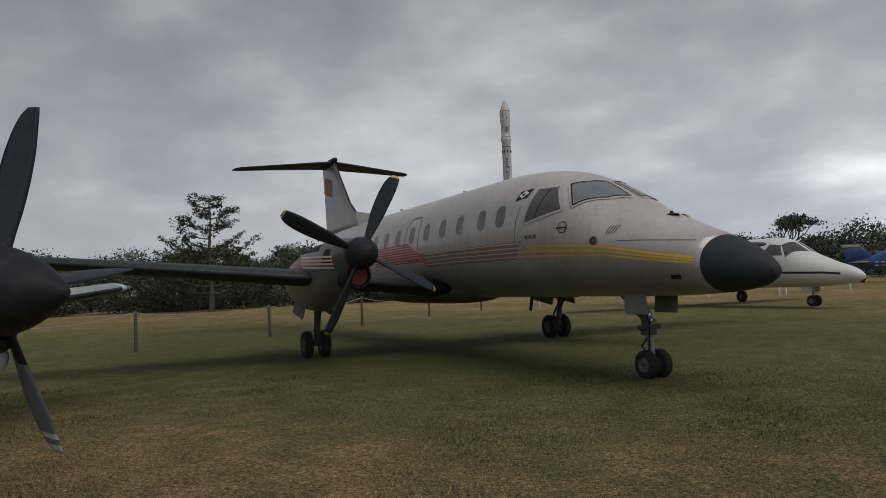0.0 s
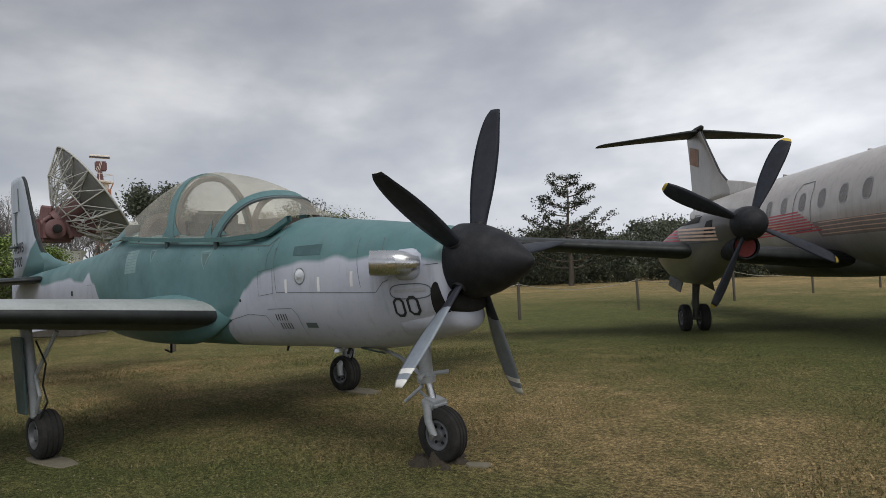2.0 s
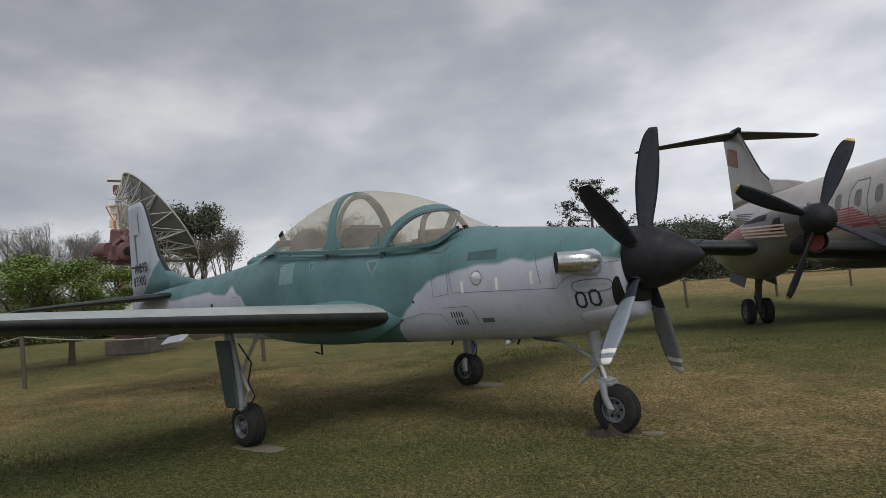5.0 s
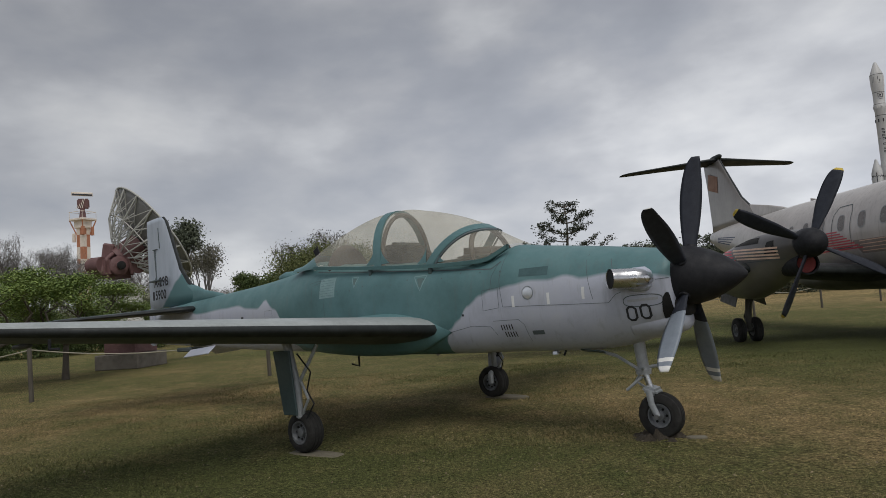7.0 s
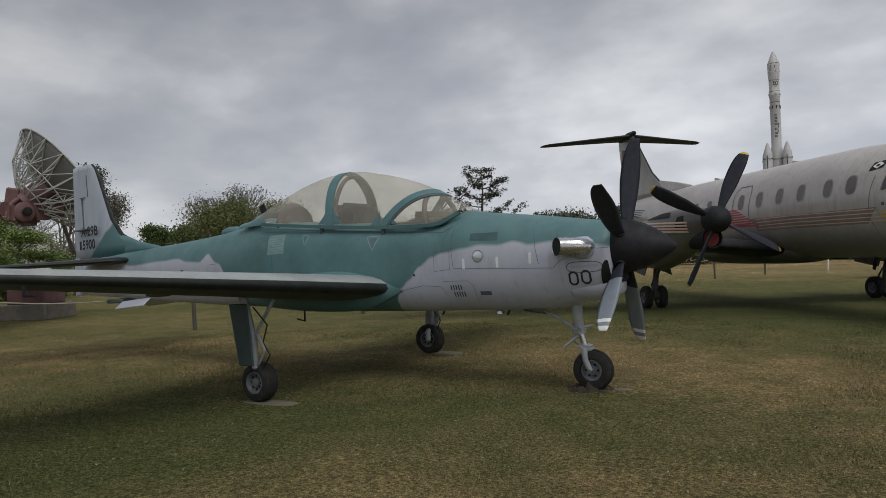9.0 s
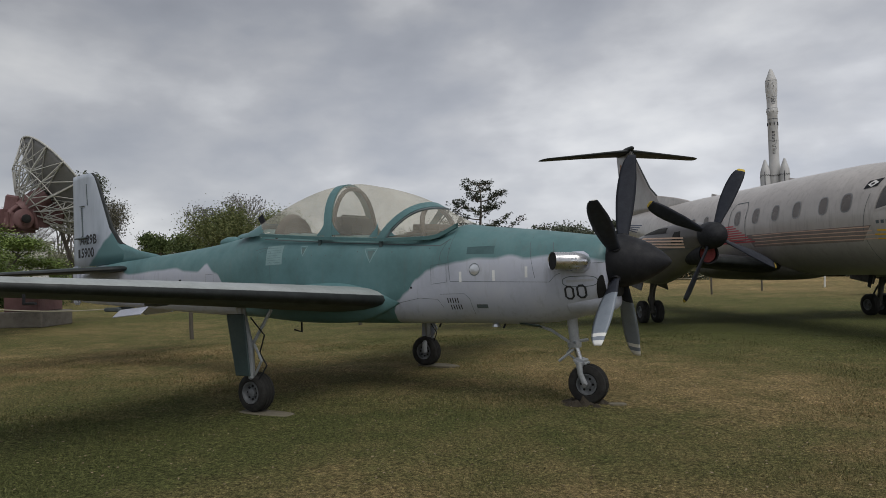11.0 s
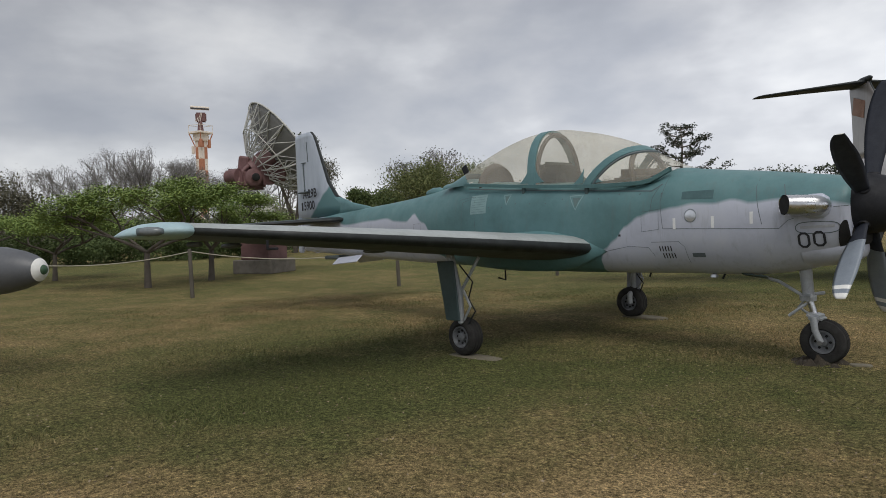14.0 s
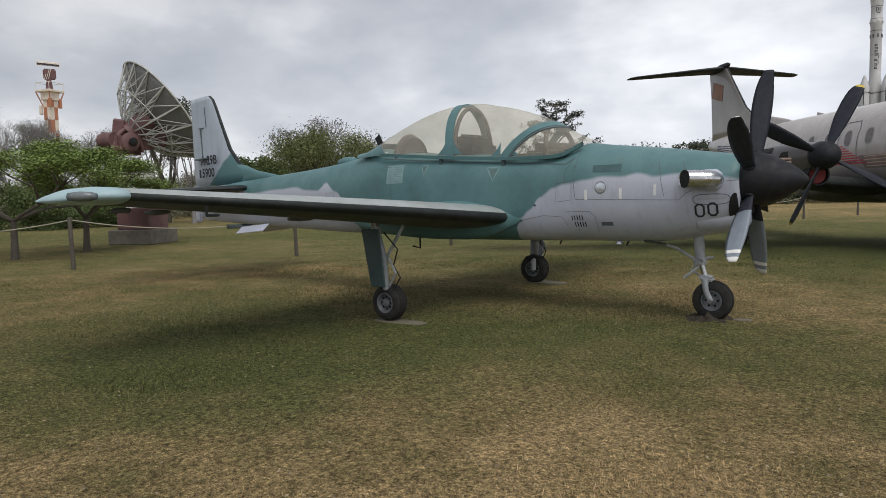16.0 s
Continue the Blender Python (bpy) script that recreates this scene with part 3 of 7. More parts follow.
def bend_to_view(ob, bend, skip=()):
    """Bend the parts of an aircraft to fit the camera's view; wheels keep their shape."""
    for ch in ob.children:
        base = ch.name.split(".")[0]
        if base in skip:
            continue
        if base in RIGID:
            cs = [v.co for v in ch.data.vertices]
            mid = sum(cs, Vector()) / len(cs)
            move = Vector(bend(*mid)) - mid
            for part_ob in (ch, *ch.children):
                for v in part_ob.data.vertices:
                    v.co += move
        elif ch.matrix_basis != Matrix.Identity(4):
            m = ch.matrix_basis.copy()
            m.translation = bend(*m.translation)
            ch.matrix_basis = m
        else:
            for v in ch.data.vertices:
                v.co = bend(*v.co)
            bend_to_view(ch, bend, skip)


def table(x, xs, ys):
    return float(np.interp(x, xs, ys))


# ---- ground ----
def build_ground():
    def axis(c):
        near = np.arange(-42, 42.1, 0.7)
        far = np.array([48, 56, 66, 80, 100, 130, 170, 230, 320, 460, 700, 1100, 1800.0])
        return np.concatenate([-far[::-1] + c, near + c, far + c])
    xs, ys = axis(-4), axis(6)
    verts = [(x, y, ground_z(x, y) + (0.022 * noise.noise((x * 0.45, y * 0.45, 0)) + 0.02 * noise.noise((x * 1.3, y * 1.3, 3)) if abs(x + 4) < 43 and abs(y - 6) < 43 else 0)) for y in ys for x in xs]
    w = len(xs)
    faces = [(j * w + i, j * w + i + 1, (j + 1) * w + i + 1, (j + 1) * w + i) for j in range(len(ys) - 1) for i in range(w - 1)]
    return tagged(finish("ground", verts, faces, ground_mat), "patchy dry lawn, brown and green, short mown grass", "lawn", kind="structure")


ground = build_ground()


def soil_patch(x, y, rx, ry):
    verts, faces, n, rings = [], [], 64, 16
    for j in range(rings + 1):
        f = j / rings
        for k in range(n):
            a = 2 * math.pi * k / n
            q = f * (0.85 + 0.35 * noise.noise((math.cos(a) * 1.6, math.sin(a) * 1.6, x)))
            px, py = x + rx * q * math.cos(a), y + ry * q * math.sin(a)
            lump = 0.11 * noise.noise((px * 9, py * 9, 2)) + 0.06 * noise.noise((px * 24, py * 24, 4)) + 0.03 * noise.noise((px * 60, py * 60, 6))
            verts.append((px, py, ground_z(px, py) + (0.055 + lump) * (1 - f**2) - 0.016))
    for j in range(rings):
        for k in range(n):
            a, b = j * n + k, j * n + (k + 1) % n
            faces.append((a, b, b + n, a + n))
    ob = finish("soil_mound", verts, faces, soil_mat, smooth=False)
    return tagged(ob, "low mound of lumpy dark soil round the nose wheel", "soil mound")


soil_patch(-0.03, 0.02, 0.40, 0.30)


# ---- propeller blades ----
def blade_mesh(length, root, chords, thick, twist, bands, boot, mats):
    """Blade along +z with its chord along x. mats: dark face, pale face, bands."""
    n, steps = 6, 30
    prof = [k / n for k in range(n + 1)]
    loop = [(u, 1) for u in prof] + [(u, -1) for u in prof[-2:0:-1]]
    m = len(loop)
    rs = sorted(set([root + (length - root) * i / steps for i in range(steps + 1)] + [b for ab in bands for b in ab]))
    verts, faces, slots = [], [], []
    for r in rs:
        ch, sweep = spline(chords, r)
        ph = radians(float(spline(twist, r)[0]))
        for u, s in loop:
            cx = ch * (0.42 - u) + sweep
            t = s * thick * (1 - 0.75 * (r - root) / (length - root)) * math.sqrt(max(0, u * (1 - u))) * 2 * (0.6 if u > 0.5 else 1)
            verts.append((cx * math.cos(ph) - t * math.sin(ph), cx * math.sin(ph) + t * math.cos(ph), r))
    for i in range(len(rs) - 1):
        mid = (rs[i] + rs[i + 1]) / 2
        for k in range(m):
            a, b = i * m + k, i * m + (k + 1) % m
            faces.append((a, b, b + m, a + m))
            pale = k < n
            s = 1 if pale and mid > boot else 0
            if any(lo <= mid <= hi for lo, hi in bands) and (pale or mats[3]):
                s = 2
            slots.append(s)
    faces += [tuple(range(m))[::-1], tuple(range((len(rs) - 1) * m, len(rs) * m))]
    slots += [0, 2]
    me = bpy.data.meshes.new("blade")
    me.from_pydata(verts, [], faces)
    for mt in mats[:3]:
        me.materials.append(mt)
    me.polygons.foreach_set("material_index", slots)
    me.polygons.foreach_set("use_smooth", [True] * len(faces))
    me.update()
    return me


def propeller(parent, centre, tilt, count, first, me, spin_profile, mat, label):
    hub = part("spinner", lathe_bm(spin_profile, 40), mat, parent, label, True)
    hub.matrix_basis = pose(*centre, 0, tilt, 0)
    for k in range(count):
        b = new("blade", me)
        b.parent = hub
        b.matrix_basis = pose(0, 0, 0, first + 360 / count * k, 0, 0)
        s = part("blade_cuff", lathe_bm([(spin_profile[-1][0] * 0 + 0.10, 0.085), (0.22, 0.075), (0.30, 0.05)], 16, "z"), black_mat, hub, "", True)
        s.matrix_basis = b.matrix_basis
    return hub


# ---- the trainer ----
def build_trainer():
    ob = thing("trainer_aircraft", pose(0, 0, 0), "teal and grey camouflaged turboprop trainer parked on the lawn", "aircraft")
    fus = Body([
        (0.33, 1.82, 1.16, 1.52, 0.335, 2.1), (0.22, 1.85, 1.07, 1.50, 0.365, 2.1), (0.0, 1.885, 0.985, 1.48, 0.395, 2.15), (-0.48, 1.955, 0.90, 1.46, 0.425, 2.2), (-1.2, 2.045, 0.885, 1.48, 0.465, 2.3),
        (-1.45, 2.08, 0.885, 1.50, 0.485, 2.4), (-1.7, 2.00, 0.885, 1.50, 0.50, 2.8), (-2.0, 1.975, 0.885, 1.50, 0.515, 3.2), (-3.0, 2.055, 0.89, 1.54, 0.545, 3.3), (-4.0, 2.15, 0.92, 1.60, 0.53, 3.0), (-4.6, 2.22, 0.94, 1.62, 0.50, 2.6),
        (-5.05, 2.30, 0.965, 1.62, 0.46, 2.3), (-5.5, 2.21, 0.985, 1.62, 0.43, 2.2), (-6.0, 2.15, 1.00, 1.60, 0.385, 2.2), (-7.0, 2.075, 1.045, 1.59, 0.31, 2.2), (-8.1, 2.02, 1.095, 1.58, 0.235, 2.1),
        (-9.2, 1.97, 1.16, 1.57, 0.165, 2.1), (-10.2, 1.90, 1.23, 1.56, 0.105, 2.0), (-10.45, 1.86, 1.26, 1.56, 0.07, 2.0)])
    fus.mesh("fuselage", camo_mat, ob, -10.45, 0.33, 150, 64, "teal over grey wavy camouflage, dull and stained")
    # air intake below the spinner
    chin = Body([(0.385, 1.17, 1.12, 1.145, 0.05, 2.0), (0.375, 1.21, 1.09, 1.15, 0.11, 2.1), (0.35, 1.25, 1.065, 1.16, 0.17, 2.2), (0.29, 1.28, 1.035, 1.17, 0.225, 2.2), (0.14, 1.31, 1.0, 1.19, 0.285, 2.2), (-0.10, 1.32, 0.985, 1.20, 0.33, 2.2)])
    chin.mesh("chin_intake", grey_mat, ob, -0.1, 0.385, 30, 36, "pale grey chin intake below the spinner")
    mouth = Body([(0.40, 1.33, 1.20, 1.26, 0.12, 2.2), (0.37, 1.37, 1.19, 1.28, 0.21, 2.2), (0.28, 1.44, 1.17, 1.30, 0.28, 2.2)])
    mouth.mesh("intake_mouth", hole_mat, ob, 0.28, 0.40, 8, 32, "black open intake mouth")
    # spinner and propeller
    me = blade_mesh(1.215, 0.2, [(0.2, 0.11, 0), (0.35, 0.145, 0.0), (0.55, 0.19, 0.005), (0.75, 0.21, 0.01), (0.92, 0.20, 0.015), (1.08, 0.16, 0.02), (1.17, 0.12, 0.03), (1.215, 0.08, 0.04)],
                    0.024, [(0.2, 32), (0.6, 20), (1.2, 9)], [(1.055, 1.10), (1.15, 1.215)], 0.52, [blade_dark, blade_grey, blade_white, False])
    prof = [(-0.13, 0.0), (-0.13, 0.275), (-0.11, 0.292), (0.0, 0.290), (0.10, 0.272), (0.2, 0.240), (0.3, 0.192), (0.4, 0.131), (0.48, 0.068), (0.52, 0.03), (0.535, 0)]
    propeller(ob, (0.42, 0, 1.57), 2.5, 5, -10.5, me, prof, black_mat, "matt black pointed spinner")
    # exhaust stubs
    for s in (-1, 1):
        bm = tube_bm([(0.14, s * 0.37, 1.575), (0.115, s * 0.45, 1.578), (0.07, s * 0.50, 1.584), (-0.05, s * 0.535, 1.592), (-0.155, s * 0.555, 1.598)], [0.07, 0.088, 0.096, 0.097, 0.096], 24, caps=False)
        for v in bm.verts:
            if v.co.x < -0.12:
                v.co.x += 0.75 * (abs(v.co.y) - 0.555)
        ex = part("exhaust_stub", bm, chrome_mat, ob, "polished steel exhaust stub, open end dark", True)
        bm = tube_bm([(-0.150, s * 0.555, 1.598), (0.02, s * 0.52, 1.588)], [0.089, 0.078], 20)
        for v in bm.verts:
            if v.co.x < -0.12:
                v.co.x += 0.75 * (abs(v.co.y) - 0.555)
        part("exhaust_throat", bm, hole_mat, ex, "dark sooty throat", True)
        part("exhaust_fairing", lathe_bm([(-0.17, 0.0), (-0.15, 0.07), (-0.06, 0.115), (0.05, 0.115), (0.10, 0.08), (0.125, 0)], 22, "x", (0.075, s * 0.385, 1.575)), grey_mat, ob, "", True)
    # canopy
    rail = [(-4.72, 2.17), (-4.49, 2.145), (-3.6, 2.05), (-2.52, 1.955), (-2.17, 1.935), (-1.75, 1.93), (-1.43, 2.06)]
    crown = [(-5.25, 2.27), (-5.04, 2.345), (-4.69, 2.50), (-4.17, 2.675), (-3.69, 2.765), (-3.25, 2.77), (-2.85, 2.695), (-2.48, 2.595), (-2.05, 2.43), (-1.73, 2.255), (-1.43, 2.09)]
    wide = [(-5.25, 0.36), (-4.72, 0.44), (-4.0, 0.485), (-3.0, 0.50), (-2.2, 0.48), (-1.75, 0.43), (-1.43, 0.34)]

    def can(x, a):
        r, c, w = float(spline(rail, x)[0]), float(spline(crown, x)[0]), float(spline(wide, x)[0])
        e = 2 / 2.15
        return (x, -w * math.copysign(abs(math.cos(a)) ** e, math.cos(a)), r + (c - r) * math.sin(a) ** e)

    def shell(name, mat, x0, x1, steps, label, lean0=0.0, lean1=0.0):
        n = 28
        verts = []
        for i in range(steps + 1):
            for k in range(n + 1):
                a = math.pi * k / n
                xa, xb = x0 + lean0 * math.sin(a), x1 + lean1 * math.sin(a)
                verts.append(can(xa + (xb - xa) * i / steps, a))
        faces = [(i * (n + 1) + k, i * (n + 1) + k + 1, (i + 1) * (n + 1) + k + 1, (i + 1) * (n + 1) + k) for i in range(steps) for k in range(n)]
        g = finish(name, verts, faces, mat, ob, label)
        return g

    glass_ob = shell("canopy_glass", canopy_glass, -4.66, -1.45, 50, "dusty yellowed bubble canopy", lean0=-0.34)
    glass_ob.visible_shadow = False
    shell("canopy_rear_fairing", teal_mat, -5.35, -4.63, 12, "", lean1=-0.34)

    def hoop(name, base, apex, width, mat, off=0.012, thick=0.03):
        """An arch on the canopy, leaning from base x to apex x."""
        verts, faces, n = [], [], 30
        for k in range(n + 1):
            a = math.pi * k / n
            lean = math.sin(a) ** 1.0
            for dx, o in ((-width / 2, off), (width / 2, off), (width / 2, off - thick), (-width / 2, off - thick)):
                x = base + (apex - base) * lean + dx
                px, py, pz = can(x, a)
                verts.append((px, py - o * math.cos(a), pz + o * math.sin(a)))
        for k in range(n):
            for j in range(4):
                a, b = k * 4 + j, k * 4 + (j + 1) % 4
                faces.append((a, b, b + 4, a + 4))
        return finish(name, verts, faces, mat, ob, smooth=False)

    hoop("canopy_arch", -3.36, -3.42, 0.135, teal_mat)
    hoop("windscreen_arch", -2.49, -1.91, 0.115, teal_mat)
    hoop("windscreen_seal", -2.40, -1.82, 0.025, line_mat, 0.016, 0.02)
    # curved lower corners of the mid frame and the sill
    sill = [(-4.74, 2.165), (-4.0, 2.09), (-3.0, 1.995), (-2.2, 1.93), (-1.75, 1.90)]
    for s in (-1, 1):
        verts, faces = [], []
        for i in range(31):
            x = -4.76 + 3.32 * i / 30
            z = float(spline(rail, x)[0])
            w = float(spline(wide, x)[0])
            for dy, dz in ((0.012, -0.02), (0.02, 0.025), (-0.03, 0.03), (-0.04, -0.02)):
                verts.append((x, s * (w + dy), z + dz))
        for i in range(30):
            for j in range(4):
                a, b = i * 4 + j, i * 4 + (j + 1) % 4
                faces.append((a, b, b + 4, a + 4))
        finish("canopy_sill", verts, faces, teal_mat, ob, smooth=False)
        for bx in (-3.36, -2.46):
            for d in (-1, 1):
                vs, fs = [], []
                for k in range(9):
                    t = k / 8
                    ang = t * 0.75
                    hx, hy, hz = can(bx + d * 0.06, 0.05 + ang * 0.42)
                    vs += [(hx, s * (-hy) * 1.012, hz), (hx + d * 0.16 * (1 - t) ** 2.2, s * (-hy) * 1.012, hz)]
                fs = [(2 * k, 2 * k + 1, 2 * k + 3, 2 * k + 2) for k in range(8)]
                finish("frame_corner", vs, fs, teal_mat, ob, smooth=False)
    # cockpit
    part("cockpit_tub", rbox((3.0, 0.80, 0.03), (-3.1, 0, 1.99), 0.005, rot=None), tub_mat, ob)
    seat = part("ejection_seat", rbox((0.20, 0.44, 0.40), (-3.54, 0, 2.13), 0.07, 4, (0, -8, 0)), boot_mat, ob, "dark padded ejection seat", True)
    part("headrest", rbox((0.12, 0.26, 0.10), (-3.58, 0, 2.30), 0.045, 3, (0, -8, 0)), boot_mat, seat, "", True)
    part("rear_seat", rbox((0.30, 0.44, 0.20), (-4.30, 0, 2.08), 0.07, 3), seat_mat, ob, "dark rear seat, low in the cockpit", True)
    part("rear_coaming", rbox((0.44, 0.56, 0.32), (-3.25, 0, 2.14), 0.10, 4, (0, 5, 0)), boot_mat, ob, "black rear instrument hood", True)
    part("display_unit", rbox((0.30, 0.36, 0.07), (-3.30, 0, 2.315), 0.03, 3, (0, 8, 0)), tub_mat, ob, "", True)
    part("front_coaming", rbox((0.60, 0.54, 0.22), (-2.00, 0, 2.01), 0.10, 5, (0, 4, 0)), coaming_mat, ob, "faded brown instrument hood", True)
    part("inner_frame", tube_bm([tuple(a * b + c for a, b, c in zip(can(-3.30, math.pi * k / 20), (1, 0.94, 0.94), (0, 0, 0.11))) for k in range(21)], 0.03, 6), coaming_mat, ob, "", True)
    part("front_inner_frame", tube_bm([tuple(a * b + c for a, b, c in zip(can(-1.86 - 0.12 * math.sin(math.pi * k / 20), math.pi * k / 20), (1, 0.93, 0.95), (0, 0, 0.08))) for k in range(21)], 0.032, 6), coaming_mat, ob, "", True)
    part("rear_bulkhead", lathe_bm([(-0.10, 0.0), (-0.10, 0.30), (0.0, 0.36), (0.10, 0.30), (0.12, 0)], 24, "x", (-4.52, 0, 2.12)), coaming_mat, ob, "", True)
    # wings with dark boots, fairings and tips
    for s, nm in ((-1, "wing"), (1, "wing")):
        st = [(s * 0.30, -2.42, 2.36, 1.175, 0.34), (s * 0.52, -2.40, 2.36, 1.20, 0.33), (s * 2.0, -2.53, 1.98, 1.338, 0.27), (s * 3.6, -2.67, 1.58, 1.480, 0.205), (s * 5.08, -2.80, 1.22, 1.610, 0.145)]
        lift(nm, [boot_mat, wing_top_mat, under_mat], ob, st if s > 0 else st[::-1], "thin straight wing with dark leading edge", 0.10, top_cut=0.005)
        tip = [(s * 5.08, -2.795, 1.22, 1.610, 0.15), (s * 5.22, -2.84, 1.14, 1.618, 0.15), (s * 5.36, -2.95, 0.94, 1.618, 0.13), (s * 5.46, -3.11, 0.56, 1.608, 0.085), (s * 5.52, -3.26, 0.22, 1.600, 0.025)]
        tp = lift("wing_tip", tip_mat, ob, tip if s > 0 else tip[::-1], "pale blue wing tip")
        lens = part("navigation_light", lathe_bm([(-0.13, 0), (-0.11, 0.034), (-0.03, 0.05), (0.06, 0.044), (0.11, 0.026), (0.13, 0)], 18, "x", (0, 0, 0)), cockpit_glass, tp, "smoked glass lens", True)
        lens.matrix_basis = pose(-2.965, s * 5.372, 1.622, 0, 0, s * -44) @ Matrix.Scale(0.8, 4)
        ring = part("lens_surround", lathe_bm([(-0.17, 0), (-0.15, 0.04), (-0.03, 0.053), (0.07, 0.047), (0.13, 0.03), (0.15, 0)], 18, "x", (0, 0, 0)), line_mat, tp, "dark lens surround", True)
        ring.matrix_basis = pose(-2.975, s * 5.364, 1.62, 0, 0, s * -44) @ Matrix.Scale(0.8, 4)
        rootb = Body([(-2.2, 1.20, 1.16, 1.18, 0.0, 2), (-2.38, 1.27, 1.08, 1.18, 0.03, 2), (-2.7, 1.37, 0.96, 1.2, 0.13, 2), (-3.3, 1.45, 0.92, 1.22, 0.20, 2), (-4.2, 1.42, 0.96, 1.22, 0.18, 2), (-4.9, 1.34, 1.05, 1.2, 0.10, 2), (-5.3, 1.24, 1.16, 1.2, 0.02, 2)])
        rf = rootb.mesh("wing_root_fairing", teal_mat, ob, -5.3, -2.2, 40, 28)
        for v in rf.data.vertices:
            v.co.y = v.co.y + s * 0.50
        for k, (yy, w) in enumerate(((2.6, 0.34), (4.3, 0.30))):
            z = 1.2 + 0.0885 * (yy - 0.52)
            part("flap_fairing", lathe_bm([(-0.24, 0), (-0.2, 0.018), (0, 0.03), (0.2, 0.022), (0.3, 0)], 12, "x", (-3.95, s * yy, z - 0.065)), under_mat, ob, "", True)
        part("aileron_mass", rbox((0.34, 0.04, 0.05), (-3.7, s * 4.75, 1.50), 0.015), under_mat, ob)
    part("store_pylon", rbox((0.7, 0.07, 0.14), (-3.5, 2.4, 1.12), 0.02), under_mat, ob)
    # tail
    fin_line = [(1.95, -8.65, 2.15), (2.14, -8.60, 2.30), (2.34, -9.05, 1.83), (2.63, -9.33, 1.54), (3.1, -9.57, 1.28), (3.51, -9.77, 1.02), (3.66, -9.86, 0.92), (3.75, -9.98, 0.76)]
    m, n, l, p = material("fin_camouflage")
    tc = n.new("ShaderNodeTexCoord")
    sp = n.new("ShaderNodeSeparateXYZ")
    l.new(tc.outputs["Object"], sp.inputs[0])
    edge = math_node(n, l, "SUBTRACT", math_node(n, l, "ADD", math_node(n, l, "MULTIPLY", sp.outputs[0], 0.81), 9.58), sp.outputs[2])
    edge = math_node(n, l, "ADD", edge, math_node(n, l, "MULTIPLY", math_node(n, l, "SUBTRACT", noise_node(n, l, 3, 3), 0.5), 0.15))
    rng = n.new("ShaderNodeMapRange")
    l.new(edge, rng.inputs[0])
    rng.inputs[1].default_value, rng.inputs[2].default_value = -0.03, 0.03
    dirt = noise_node(n, l, 5, 8, 0.7, stretch=(1.5, 1, 0.3))
    pale = ramp_node(n, l, dirt, [(0.3, (0.36, 0.41, 0.48)), (0.5, (0.43, 0.48, 0.56)), (0.7, (0.47, 0.52, 0.59))])
    l.new(mix_node(n, l, rng.outputs[0], pale, TEAL), p.inputs["Base Color"])
    p.inputs["Roughness"].default_value = 0.5
    fin = lift("fin", [boot_mat, m, m], ob, [(z, lx, ch, 0, 0.13 if z < 3 else 0.10) for z, lx, ch in fin_line], "pale grey fin with dark leading edge", 0.10, axis="z")
    dors = [(1.90, -7.4, 2.6, 0, 0.17), (2.06, -8.0, 1.75, 0, 0.13), (2.16, -8.55, 1.1, 0, 0.11), (2.30, -8.98, 0.5, 0, 0.10)]
    lift("dorsal_fillet", teal_mat, ob, dors, "", axis="z")
    part("rudder", rbox((0.36, 0.07, 0.78), (-10.74, 0, 1.60), 0.03, 2), grey_mat, ob, "", True)
    part("rudder_gap", rbox((0.007, 0.122, 0.62), (-10.33, 0, 2.80), 0.0, rot=(0, -4, 0)), line_mat, fin)
    part("rudder_gap_upper", rbox((0.007, 0.112, 0.42), (-10.14, 0, 3.34), 0.0, rot=(0, -4, 0)), line_mat, fin)
    part("rudder_step", rbox((0.20, 0.118, 0.010), (-10.33, 0, 3.13), 0.0), line_mat, fin)
    part("tab_actuator", rbox((0.44, 0.24, 0.03), (-10.30, 0, 2.50), 0.008), line_mat, fin)
    for s in (-1, 1):
        st = [(s * 0.10, -8.62, 1.62, 1.83, 0.13), (s * 0.4, -8.75, 1.45, 1.83, 0.12), (s * 2.1, -9.42, 0.88, 1.80, 0.07), (s * 2.30, -9.60, 0.66, 1.80, 0.03)]
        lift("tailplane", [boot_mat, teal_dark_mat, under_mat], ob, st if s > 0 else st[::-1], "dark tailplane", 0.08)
        part("ventral_strake", rbox((0.85, 0.02, 0.20), (-8.45, s * 0.24, 1.06), 0.006, rot=(s * 52, -4, 0)), grey_mat, ob)
        part("tail_fitting", rbox((0.5, 0.06, 0.08), (-9.2, s * 0.12, 1.10), 0.02), line_mat, ob)
    fy = lambda x, z: 0.075 + 0.03 * max(0.0, min(1.0, (x + 10.9) / 0.6))
    text_part("tail_lettering", None, "A-29B", -10.30, 2.37, 0.25, mark_mat, fin, 0.92, fy)
    text_part("tail_number", None, "5900", -10.27, 2.12, 0.25, mark_mat, fin, 0.92, fy)
    part("number_bar", rbox((0.07, 0.004, 0.17), (-10.37, -0.095, 2.20), 0), mark_mat, fin)
    # undercarriage
    for s in (-1, 1):
        y = s * 1.88
        leg = part("main_leg", tube_bm([(-3.45, y, 1.25), (-3.38, y, 0.75), (-3.36, y, 0.42)], [0.05, 0.05, 0.04], 14), strut_mat, ob, "grey oleo leg", True)
        part("axle_fork", tube_bm([(-3.36, y, 0.45), (-3.37, y - s * 0.12, 0.38), (-3.36, y - s * 0.12, 0.25)], [0.05, 0.046, 0.04], 10), strut_mat, leg, "", True)
        part("scissor_link", tube_bm([(-3.30, y, 0.80), (-3.19, y, 0.62), (-3.30, y, 0.46)], 0.016, 8), strut_mat, leg)
